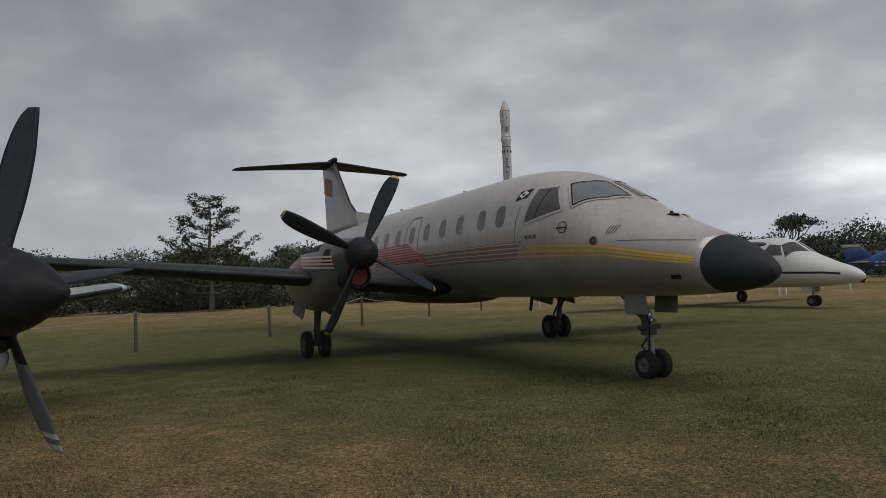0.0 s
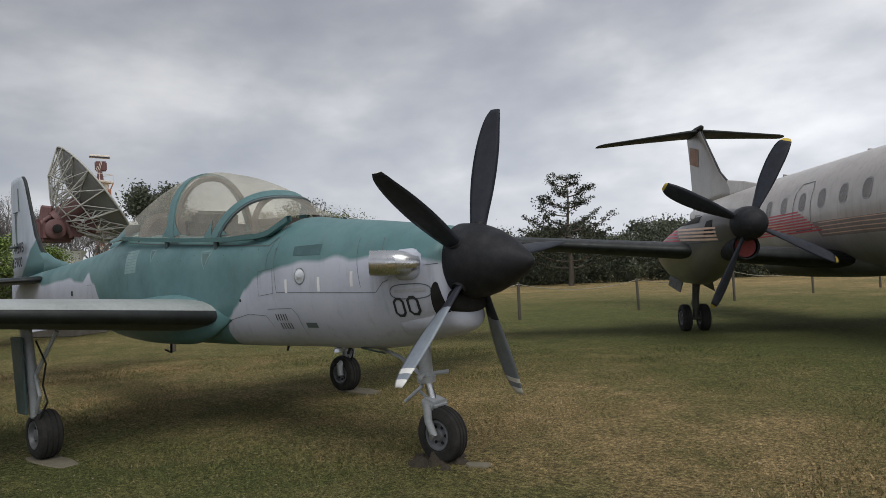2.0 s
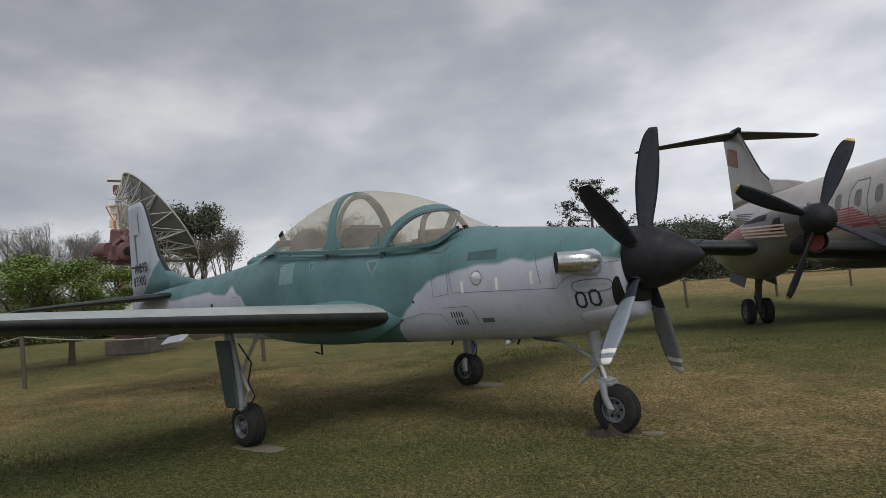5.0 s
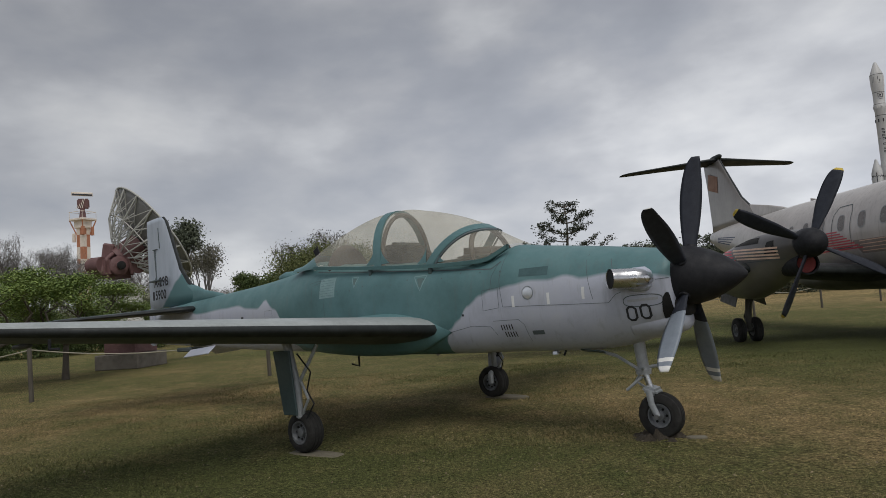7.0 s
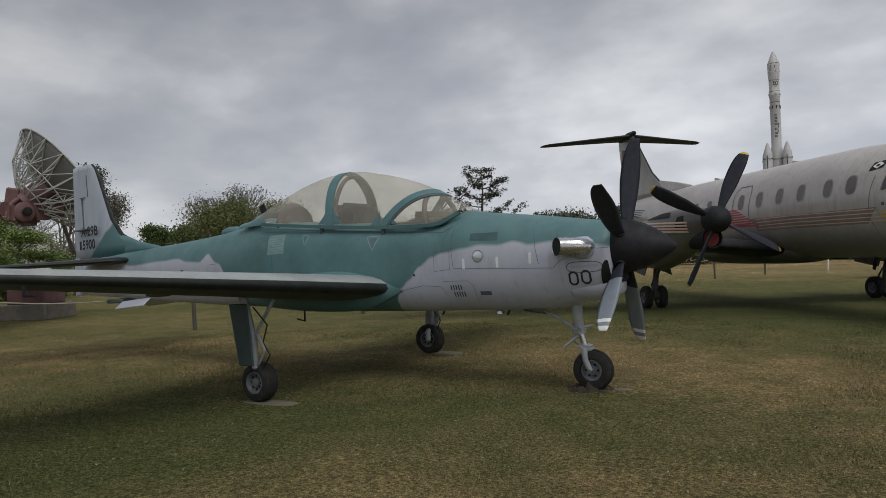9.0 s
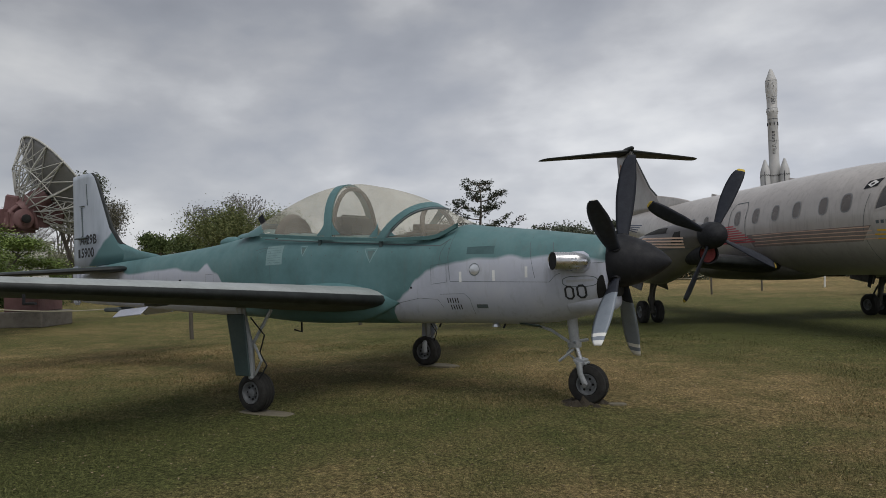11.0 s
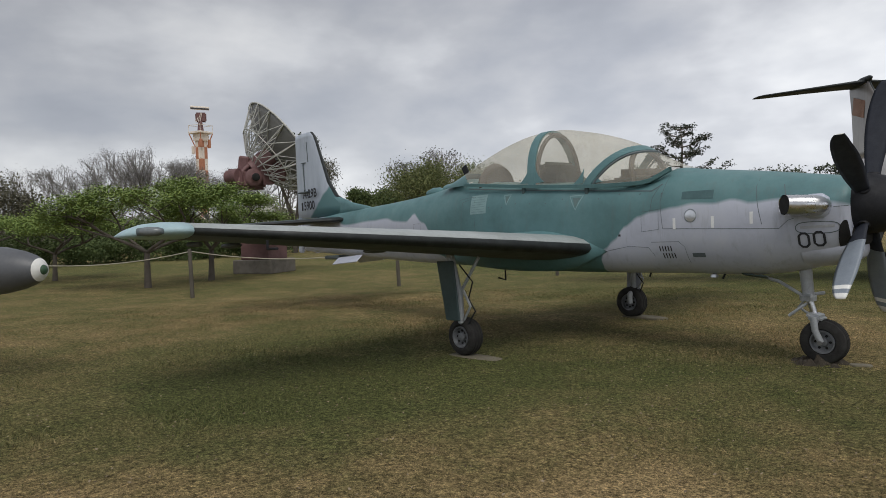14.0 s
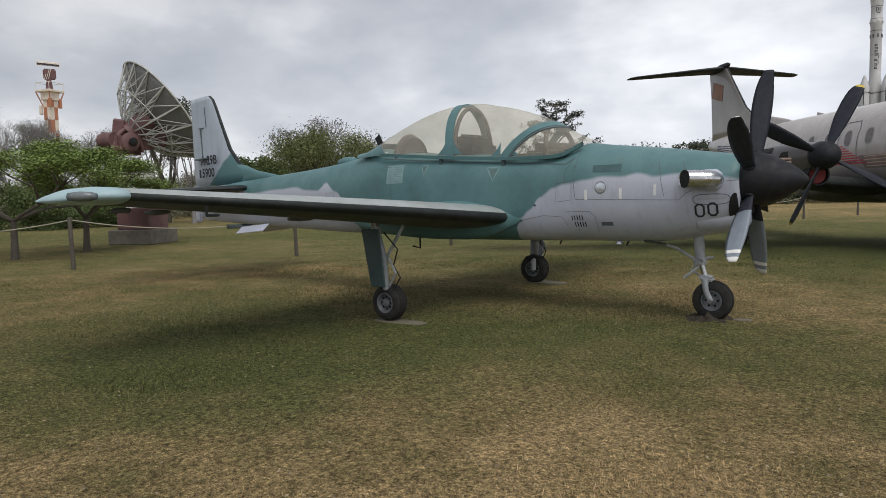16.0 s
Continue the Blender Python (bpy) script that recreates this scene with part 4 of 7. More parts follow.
        part("side_brace", tube_bm([(-3.40, y, 0.72), (-3.10, y - s * 0.15, 1.18)], 0.02, 8), strut_mat, leg)
        part("brake_hose", tube_bm([(-3.33, y - s * 0.05, 1.1), (-3.20, y - s * 0.06, 0.9), (-3.27, y - s * 0.05, 0.7), (-3.16, y - s * 0.05, 0.56), (-3.28, y, 0.36)], 0.009, 6), black_mat, leg)
        bm = rbox((0.31, 0.025, 0.70), (-3.44, y + s * 0.075, 0.80), 0.01)
        for v in bm.verts:
            low = (1.15 - v.co.z) / 0.70
            v.co.x += 0.05 * low if v.co.x < -3.44 else -0.01 * low
        part("gear_door", bm, teal_dark_mat if s < 0 else grey_mat, leg, "flat dark gear door")
        if s < 0:
            wheel(ob, -3.39, y + 0.09, 0.246, 0.222, 0.20, 0.125, holes=8)
        else:
            wheel(ob, -3.41, y, 0.262, 0.235, 0.20, 0.125, holes=8)
    leg = part("nose_leg", tube_bm([(-0.17, 0, 1.0), (-0.14, 0, 0.68)], [0.062, 0.055], 16), strut_mat, ob, "pale grey nose leg", True)
    part("oleo", tube_bm([(-0.14, 0, 0.68), (-0.085, 0, 0.50)], 0.032, 14), chrome_mat, leg, "", True)
    part("leg_collar", lathe_bm([(0.64, 0.0), (0.64, 0.075), (0.69, 0.08), (0.70, 0.0)], 16, "z", (-0.145, 0, 0)), strut_mat, leg, "", True)
    part("fork_crown", rbox((0.15, 0.20, 0.07), (-0.07, 0, 0.485), 0.025, 2, (0, 15, 0)), strut_mat, leg, "", True)
    for s in (-1, 1):
        part("fork_arm", tube_bm([(-0.07, s * 0.095, 0.49), (-0.05, s * 0.105, 0.36), (0.0, s * 0.10, 0.247)], [0.036, 0.032, 0.03], 10), strut_mat, leg, "", True)
        part("axle_nut", lathe_bm([(-0.012, 0.0), (-0.012, 0.022), (0.012, 0.022), (0.012, 0)], 12, "y", (0, s * 0.13, 0.247)), steel_mat, leg)
        part("steering_arm", tube_bm([(-0.14, s * 0.03, 0.70), (-0.05, s * 0.17, 0.705)], 0.018, 8), strut_mat, leg)
    part("drag_brace", tube_bm([(-0.15, 0, 0.66), (-0.42, 0.0, 0.82), (-0.78, 0.0, 0.92)], 0.018, 8), strut_mat, leg)
    part("tow_link", tube_bm([(-0.14, -0.05, 0.62), (-0.30, -0.10, 0.49)], 0.015, 8), strut_mat, leg)
    part("torque_link", tube_bm([(-0.17, 0, 0.66), (-0.24, 0, 0.57), (-0.11, 0, 0.49)], 0.014, 8), strut_mat, leg)
    part("nose_door", rbox((0.26, 0.012, 0.07), (-0.62, -0.13, 0.885), 0.004, rot=(70, 6, 0)), teal_dark_mat, ob)
    wheel(ob, 0.0, 0.0, 0.247, 0.222, 0.15, 0.115, holes=6)
    # skin details on the right side
    R = lambda pts, w=0.0045, c=False, mat=line_mat, name="panel_line": fus.ribbon(name, mat, ob, pts, w, closed=c)
    R([(-0.48, 1.94), (-0.50, 1.80), (-0.46, 1.60), (-0.42, 1.42)])
    R([(0.33, 1.565), (0.21, 1.56)])
    R([(-1.47, 1.405), (-0.26, 1.375)])
    R([(-0.26, 1.375), (-0.18, 1.45), (-0.12, 1.47)])
    R([(-1.44, 2.05), (-1.50, 1.7), (-1.47, 1.405)])
    R([(-1.73, 1.60), (-1.52, 1.62), (-1.52, 1.40), (-1.73, 1.38)], c=True)
    R([(-1.62, 1.26), (-1.30, 1.26), (-1.24, 1.20), (-1.22, 1.02)])
    R([(-4.88, 1.96), (-4.70, 1.98), (-4.52, 1.98), (-4.50, 1.45)])
    R([(-4.80, 1.70), (-4.80, 1.92), (-4.62, 1.955)])
    R([(-4.76, 2.12), (-4.0, 2.04), (-3.0, 1.945), (-2.2, 1.875), (-1.62, 1.83), (-1.50, 1.90)], 0.012)
    R([(-2.62, 2.02), (-2.56, 1.90)], 0.012)
    R([(-2.3, 1.15), (-1.9, 1.22), (-1.66, 1.20), (-1.60, 1.10)])
    # oval access panel by the exhaust
    oval = [(0.075 + 0.185 * math.copysign(abs(math.cos(a)) ** 0.6, math.cos(a)), 1.375 + 0.055 * math.copysign(abs(math.sin(a)) ** 0.8, math.sin(a))) for a in [2 * math.pi * k / 28 for k in range(28)]]
    R(oval, 0.008, True)
    fus.patch("access_plate", weathered("worn_panel", (0.40, 0.42, 0.46), 0.4, wear=0.3), ob, [(-0.07, 1.365), (0.22, 1.375), (0.22, 1.40), (-0.07, 1.39)])
    fus.patch("cowl_gap", hole_mat, ob, [(0.22, 1.13), (0.325, 1.18), (0.325, 1.46), (0.25, 1.40)], 0.004, 5, 6, "dark cooling gap behind the spinner", corner=0.2)
    R([(-0.20, 1.66), (-0.22, 1.74), (-0.24, 1.80)], 0.007)
    R([(-1.62, 1.60), (-1.60, 1.75), (-1.52, 1.90)], 0.006)
    # nose number as ribbons
    def zero(cx, cz, w, h, b):
        c = 0.024
        pts = [(cx - w + c, cz - h), (cx + w - c, cz - h), (cx + w, cz - h + c), (cx + w, cz + h - c), (cx + w - c, cz + h), (cx - w + c, cz + h), (cx - w, cz + h - c), (cx - w, cz - h + c)]
        fus.ribbon("nose_digit", mark_mat, ob, pts, b, 0.005, True, "black octagonal zero")
    zero(-0.045, 1.258, 0.042, 0.064, 0.022)
    zero(0.085, 1.268, 0.042, 0.064, 0.022)
    # landing-gear window, warning marks, vents
    port = [(-1.155 + 0.062 * math.cos(a), 1.535 + 0.066 * math.sin(a)) for a in [2 * math.pi * k / 20 for k in range(20)]]
    R(port, 0.012, True)
    fus.patch("round_window", lamp_glass, ob, [(-1.217, 1.469), (-1.093, 1.469), (-1.093, 1.601), (-1.217, 1.601)], 0.003, 8, 8, "round clear inspection lens", corner=0.30)
    for mx, mz in ((-1.335, 1.455), (-0.915, 1.46), (-0.52, 1.49)):
        fus.patch("white_dash", white_mark, ob, [(mx - 0.016, mz - 0.06), (mx + 0.016, mz - 0.06), (mx + 0.016, mz + 0.06), (mx - 0.016, mz + 0.06)], 0.004, 2, 4, "small white painted dash")
    for cx, cz, w, h in ((-2.63, 1.785, 0.10, 0.165), (-3.83, 1.905, 0.065, 0.125)):
        fus.ribbon("warning_triangle", pale_mark, ob, [(cx - w, cz + h * 0.4), (cx + w, cz + h * 0.4), (cx, cz - h * 0.65)], 0.014, 0.004, True, "faded rescue triangle")
        fus.patch("triangle_fill", weathered("faded_red_fill", (0.11, 0.17, 0.17), 0.6), ob, [(cx - 0.01, cz - h * 0.40), (cx + 0.01, cz - h * 0.40), (cx + w * 0.55, cz + h * 0.25), (cx - w * 0.55, cz + h * 0.25)], 0.002, 3, 4)
    fus.patch("stencil_plate", pale_mark, ob, [(-4.60, 1.735), (-4.25, 1.735), (-4.25, 2.0), (-4.60, 2.0)], 0.003, 5, 5, "faded rectangular stencil block")
    for k in range(7):
        fus.ribbon("stencil_bar", teal_mat, ob, [(-4.57, 1.765 + 0.034 * k), (-4.28, 1.765 + 0.034 * k)], 0.004, 0.006)
    fus.patch("vent_panel", weathered("louvre_teal", (0.06, 0.125, 0.135), 0.6), ob, [(-1.26, 1.715), (-0.92, 1.705), (-0.92, 1.795), (-1.26, 1.795)], 0.003, 5, 3, "dark louvred panel")
    for row in (1.155, 1.075):
        for k in range(5):
            x = -1.53 + 0.032 * k + (1.155 - row) * 0.35
            fus.patch("louvre", hole_mat, ob, [(x, row), (x + 0.012, row), (x + 0.008, row + 0.058), (x - 0.004, row + 0.058)], 0.003, 1, 2)
    fus.patch("small_grille", line_mat, ob, [(-1.17, 1.09), (-1.03, 1.09), (-1.03, 1.135), (-1.17, 1.135)], 0.003, 2, 2)
    fus.patch("static_port", mark_mat, ob, [(-2.03, 1.335), (-2.00, 1.335), (-2.00, 1.36), (-2.03, 1.36)], 0.004, 1, 1)
    fus.patch("rear_port", mark_mat, ob, [(-6.90, 1.53), (-6.82, 1.53), (-6.82, 1.60), (-6.90, 1.60)], 0.004, 2, 2)
    R([(-6.12, 1.42), (-5.90, 1.42), (-5.90, 1.66), (-6.12, 1.66)], c=True)
    for lx in (-3.55, -2.50):
        z = float(spline(rail, lx)[0])
        part("canopy_latch", rbox((0.06, 0.04, 0.12), (lx, -fus.y(lx, z - 0.06) - 0.008, z - 0.045), 0.012), teal_dark_mat, ob, "dark canopy latch")
    for k in range(11):
        x = -4.2 + 0.27 * k
        z = 1.80 - 0.02 * math.sin(k * 2.1)
        fus.patch("fastener", line_mat, ob, [(x, z), (x + 0.014, z), (x + 0.014, z + 0.014), (x, z + 0.014)], 0.003, 1, 1)
    for k in range(3):
        fus.patch("step_mark", white_mark, ob, [(-4.88, 2.21 - 0.028 * k), (-4.80, 2.22 - 0.028 * k), (-4.80, 2.232 - 0.028 * k), (-4.88, 2.222 - 0.028 * k)], 0.004, 2, 1)
    # antennas and belly fittings
    part("dorsal_scoop", lathe_bm([(-0.22, 0.0), (-0.2, 0.05), (-0.05, 0.085), (0.12, 0.08), (0.2, 0.05), (0.22, 0)], 16, "x", (-5.95, 0.0, 2.16)), teal_mat, ob, "", True)
    part("blade_antenna", rbox((0.12, 0.02, 0.22), (-5.18, 0, 2.42), 0.008, rot=(0, -28, 0)), black_mat, ob, "dark blade aerial")
    part("belly_step", tube_bm([(-4.30, -0.1, 0.95), (-4.30, -0.1, 0.76), (-4.45, -0.1, 0.79)], 0.014, 6), black_mat, ob, "dark bent tail hook step")
    part("belly_light", lathe_bm([(0, 0.05), (0.03, 0.04), (0.045, 0)], 14, "z", (-1.05, -0.15, 0.86)), lamp_glass, ob, "", True)
    for bx in (-1.85, -0.95):
        part("drain_mast", tube_bm([(bx, -0.1, 0.90), (bx - 0.03, -0.1, 0.84)], 0.012, 6), black_mat, ob)
    part("pitot_probe", tube_bm([(-2.7, -4.5, 1.5), (-2.7, -4.5, 1.42), (-2.52, -4.5, 1.42)], 0.012, 6), black_mat, ob)

    # bent to fit the camera's view: tail a little low, one wing low; outer wing swept, tail cone shortened
    def view_bend(x, y, z):
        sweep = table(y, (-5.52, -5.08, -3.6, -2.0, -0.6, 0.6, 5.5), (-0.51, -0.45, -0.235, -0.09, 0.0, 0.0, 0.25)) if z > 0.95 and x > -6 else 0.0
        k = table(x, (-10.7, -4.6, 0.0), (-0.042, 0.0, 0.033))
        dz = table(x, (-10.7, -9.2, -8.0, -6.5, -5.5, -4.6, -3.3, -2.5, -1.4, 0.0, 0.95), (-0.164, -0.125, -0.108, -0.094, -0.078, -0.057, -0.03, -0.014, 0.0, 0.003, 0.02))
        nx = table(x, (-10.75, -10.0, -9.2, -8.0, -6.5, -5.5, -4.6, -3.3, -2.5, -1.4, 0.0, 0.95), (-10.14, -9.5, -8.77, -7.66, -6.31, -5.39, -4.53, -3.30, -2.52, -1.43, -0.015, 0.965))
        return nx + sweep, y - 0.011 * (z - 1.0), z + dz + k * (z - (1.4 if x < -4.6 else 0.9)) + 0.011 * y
    bend_to_view(ob, view_bend)
    return ob


build_trainer()


def pad(x, y, long, wide, turn):
    """A thin, uneven concrete slab flush with the turf."""
    rng = random.Random(int(x * 100))
    n = 22
    rim = []
    for k in range(n):
        a = 2 * math.pi * k / n
        q = 1 + rng.uniform(-0.10, 0.06)
        rim.append((long * q * math.copysign(abs(math.cos(a)) ** 0.55, math.cos(a)), wide * q * math.copysign(abs(math.sin(a)) ** 0.55, math.sin(a))))
    c, sn = math.cos(radians(turn)), math.sin(radians(turn))
    z = ground_z(x, y)
    verts = []
    for f, dz in ((1.0, -0.03), (1.0, 0.010), (0.93, 0.020)):
        verts += [(x + f * (px * c - py * sn), y + f * (px * sn + py * c), z + dz) for px, py in rim]
    faces = [(j * n + k, j * n + (k + 1) % n, (j + 1) * n + (k + 1) % n, (j + 1) * n + k) for j in range(2) for k in range(n)]
    faces.append(tuple(range(2 * n, 3 * n)))
    ob = finish("concrete_pad", verts, faces, concrete_mat, smooth=False)
    tagged(ob, "thin pale concrete slab under a wheel", "concrete slab", "wheel slabs")


pad(-3.24, -1.78, 0.37, 0.12, 4)
pad(-3.22, 1.95, 0.36, 0.14, -3)
pad(0.30, 0.06, 0.10, 0.06, 24)


# ---- the airliner ----
def build_airliner():
    ob = thing("regional_airliner", pose(0.48, 12.94, -0.02, 0, 0, -52.4), "grimy white twin turboprop airliner with black radome", "aircraft")
    fus = Body([
        (9.36, 1.56, 1.44, 1.50, 0.05, 2), (9.2, 1.70, 1.345, 1.52, 0.18, 2), (8.95, 1.85, 1.285, 1.56, 0.345, 2), (8.6, 2.00, 1.245, 1.62, 0.54, 2), (7.9, 2.28, 1.21, 1.75, 0.77, 2.05), (7.3, 2.53, 1.20, 1.90, 0.90, 2.1),
        (6.9, 2.78, 1.20, 2.02, 0.97, 2.1), (6.5, 3.00, 1.20, 2.12, 1.02, 2.1), (6.1, 3.18, 1.20, 2.22, 1.07, 2.05), (5.5, 3.35, 1.20, 2.30, 1.11, 2), (4.6, 3.46, 1.19, 2.34, 1.135, 2),
        (3.0, 3.50, 1.19, 2.35, 1.14, 2), (0.0, 3.52, 1.19, 2.36, 1.14, 2), (-3.0, 3.54, 1.22, 2.38, 1.13, 2), (-5.0, 3.55, 1.50, 2.55, 1.02, 2), (-7.0, 3.55, 2.02, 2.80, 0.78, 2), (-9.0, 3.52, 2.58, 3.05, 0.45, 2), (-10.6, 3.42, 3.05, 3.22, 0.12, 2)])
    fus.mesh("fuselage", emb_mat, ob, -10.6, 8.645, 110, 56, "grimy white upper fuselage, grey below with belly shade painted in", caps=True)
    verts, faces, n, steps = [], [], 40, 16
    for i in range(steps + 1):
        verts += [(x, y * 1.006, 1.62 + (z - 1.62) * 1.006) for x, y, z in fus.ring(8.64 + 0.70 * (1 - (1 - i / steps) ** 1.6), n)]
    for i in range(steps):
        for k in range(n):
            a, b = i * n + k, i * n + (k + 1) % n
            faces.append((a, b, b + n, a + n))
    faces.append(tuple(range(steps * n, steps * n + n)))
    finish("radome", verts, faces, radome_mat, ob, "matt black nose cone")
    # cabin windows, door and cockpit glazing, both sides
    for s in (-1, 1):
        for x in (4.89, 4.22, 3.33, 2.53, 1.70, 0.86, -0.03, -0.84, -1.65, -2.46):
            z = 2.63
            w = fus.patch("cabin_window", cabin_shade, ob, [(x - 0.12, z - 0.165), (x + 0.12, z - 0.165), (x + 0.12, z + 0.165), (x - 0.12, z + 0.165)], 0.004, 6, 8, "dusty oval cabin window", s, corner=0.10)
            oval = [(x + 0.133 * math.copysign(abs(math.cos(a)) ** 0.7, math.cos(a)), z + 0.178 * math.copysign(abs(math.sin(a)) ** 0.7, math.sin(a))) for a in [2 * math.pi * k / 20 for k in range(20)]]
            fus.ribbon("window_frame", steel_mat, ob, oval, 0.025, 0.006, True, side=s, step=0.2)
        door = [(0.50, 2.05), (1.22, 2.05), (1.26, 2.2), (1.26, 2.85), (1.15, 3.02), (0.62, 3.02), (0.48, 2.85), (0.46, 2.2)]
        fus.ribbon("emergency_exit", line_mat, ob, door, 0.02, 0.006, True, "outlined over-wing exit", s)
        fus.patch("cockpit_side_window", dark_glass, ob, [(5.62, 2.44), (6.38, 2.58), (6.08, 2.96), (5.70, 2.975)], 0.006, 8, 6, "dark cockpit side window", s)
        fus.ribbon("side_window_frame", emb_white, ob, [(5.58, 2.41), (6.43, 2.56), (6.10, 2.995), (5.67, 3.005)], 0.04, 0.010, True, side=s)
        fus.ribbon("window_post", seat_mat, ob, [(5.86, 2.49), (5.95, 2.96)], 0.022, 0.012, side=s)
        for quad in ([(6.58, 0.84), (6.93, 0.48), (6.40, 0.34), (6.24, 0.58)], [(6.93, 0.48), (7.04, 0.10), (6.50, 0.08), (6.40, 0.34)]):
            fus.top_patch("windscreen", cockpit_glass, ob, quad, 0.006, 7, 8, "hazy grey windscreen pane", s)
        edge = [(6.58, 0.84), (6.93, 0.48), (7.04, 0.10), (6.50, 0.08), (6.40, 0.34), (6.24, 0.58), (6.58, 0.84)]
        for width, mt, off, grow_by in ((0.030, emb_white, 0.010, 0.03), (0.011, black_mat, 0.014, 0.0)):
            for (xa, ya), (xb, yb) in zip(edge, edge[1:]):
                cx, cy = 6.66, 0.45
                xa, ya, xb, yb = xa + (xa - cx) * grow_by * 2, ya + (ya - cy) * grow_by, xb + (xb - cx) * grow_by * 2, yb + (yb - cy) * grow_by
                ln = math.hypot(xb - xa, yb - ya)
                ox, oy = -(yb - ya) / ln * width, (xb - xa) / ln * width
                fus.top_patch("windscreen_frame", mt, ob, [(xa - ox, ya - oy), (xb - ox, yb - oy), (xb + ox, yb + oy), (xa + ox, ya + oy)], off, 6, 2, "", s)
        # cheat lines: three amber at the nose, cream amidships, red flash at the exit
        fus.patch("stripe_band", weathered("dull_rose_band", (0.26, 0.215, 0.20), 0.5, wear=0.25), ob, [(1.50, 1.885), (5.22, 1.86), (5.50, 2.15), (1.30, 2.19)], 0.003, 30, 4, "dull rose band", s)
        for k in range(4):
            o = 0.075 * k
            if k < 3:
                fus.ribbon("amber_stripe", orange_mat, ob, [(8.58, 1.705 - o * 0.45), (8.0, 1.80 - o * 0.6), (7.3, 1.93 - o * 0.8), (6.4, 2.01 - o), (5.62 - o, 2.05 - o)], 0.031 - 0.004 * k, 0.004, side=s)
            fus.ribbon("cream_stripe", cream_mat, ob, [(5.45 + o * 0.6, 2.12 - o), (3.0, 2.16 - o), (1.55, 2.16 - o)], 0.019, 0.004, side=s)
            fus.ribbon("cream_stripe", cream_mat, ob, [(0.0, 2.22 - o), (-4.0, 2.30 - o)], 0.028, 0.004, side=s)
        for k in range(8):
            z = 2.02 + 0.060 * k
            fus.ribbon("red_flash", red_mat, ob, [(-1.7 - 0.02 * k, z), (1.62 - 0.13 * k, z)], 0.031, 0.007, side=s)
        for k in range(4):
            fus.ribbon("navy_stripe", navy_mat, ob, [(-6.2 - 0.2 * k, 2.95 - 0.07 * k), (-8.6, 3.12 - 0.05 * k)], 0.035, 0.005, side=s)
        fl = fus.patch("flag_panel", black_mat, ob, [(5.22, 2.85), (5.50, 2.88), (5.54, 3.03), (5.26, 3.005)], 0.008, 3, 3, "small dark flag panel", s)
        fus.patch("flag_diamond", blade_white, fl, [(5.27, 2.93), (5.38, 2.875), (5.49, 2.955), (5.38, 3.01)], 0.012, 2, 2, "", s)
        fus.patch("flag_disc", black_mat, fl, [(5.34, 2.915), (5.42, 2.925), (5.42, 2.965), (5.34, 2.96)], 0.016, 2, 2, "", s, corner=0.3)
        ringp = [(6.50 + 0.085 * math.cos(a), 2.28 + 0.085 * math.sin(a)) for a in [2 * math.pi * k / 16 for k in range(16)]]
        fus.ribbon("probe_ring", mark_mat, ob, ringp, 0.014, 0.008, True, side=s)
        part("pitot_probe", tube_bm([(6.42, s * 0.97, 2.28), (6.44, s * 1.07, 2.275), (6.66, s * 1.06, 2.27)], 0.013, 6), black_mat, ob)
        drain = [(7.11 + 0.04 * math.cos(a), 2.03 + 0.04 * math.sin(a)) for a in [2 * math.pi * k / 12 for k in range(12)]]
        fus.ribbon("drain_port", weathered("brown_port", (0.07, 0.05, 0.035), 0.6), ob, drain, 0.05, 0.008, True, side=s)
        for k in range(4):
            fus.ribbon("nose_vent", mark_mat, ob, [(7.30 + 0.04 * k, 2.11), (7.33 + 0.04 * k, 2.23)], 0.014, 0.006, side=s)
        fus.patch("lower_inlet", hole_mat, ob, [(8.22, 1.44), (8.36, 1.44), (8.38, 1.50), (8.24, 1.50)], 0.006, 2, 2, "", s)
        fus.ribbon("panel_line", line_mat, ob, [(8.5, 1.93), (7.9, 1.98), (7.5, 2.0)], 0.008, 0.005, side=s)
        fus.ribbon("panel_line", line_mat, ob, [(5.35, 1.40), (5.30, 2.0), (5.42, 2.75)], 0.010, 0.004, side=s)
        for k in range(3):
            fus.ribbon("crew_stencil", line_mat, ob, [(5.62 + 0.11 * k, 2.20), (5.69 + 0.11 * k, 2.20)], 0.06, 0.006, side=s)
    for x, h in ((1.6, 0.06), (-2.4, 0.09)):
        z = float(spline(fus.keys, x)[0])
        part("roof_antenna", rbox((0.34, 0.03, h), (x, 0, z + h / 2 - 0.02), 0.01, rot=(0, 12, 0)), emb_white, ob)
    part("nose_aerial", lathe_bm([(0, 0.12), (0.015, 0.10), (0.02, 0.035), (0.06, 0.015), (0.065, 0)], 14, "z", (7.72, 0, 2.335)), black_mat, ob, "", True)
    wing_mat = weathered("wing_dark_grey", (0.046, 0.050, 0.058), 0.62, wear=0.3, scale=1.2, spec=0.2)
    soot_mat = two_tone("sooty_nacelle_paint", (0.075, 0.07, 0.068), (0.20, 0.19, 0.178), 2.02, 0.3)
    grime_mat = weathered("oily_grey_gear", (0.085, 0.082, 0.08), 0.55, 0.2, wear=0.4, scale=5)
    belly = Body([(2.6, 1.4, 1.18, 1.3, 0.2, 2), (2.1, 1.55, 1.10, 1.38, 0.65, 2.2), (0.5, 1.7, 1.05, 1.45, 1.0, 2.4), (-1.5, 1.7, 1.06, 1.45, 1.0, 2.4), (-2.6, 1.6, 1.14, 1.4, 0.6, 2.2), (-3.3, 1.5, 1.24, 1.4, 0.2, 2)])
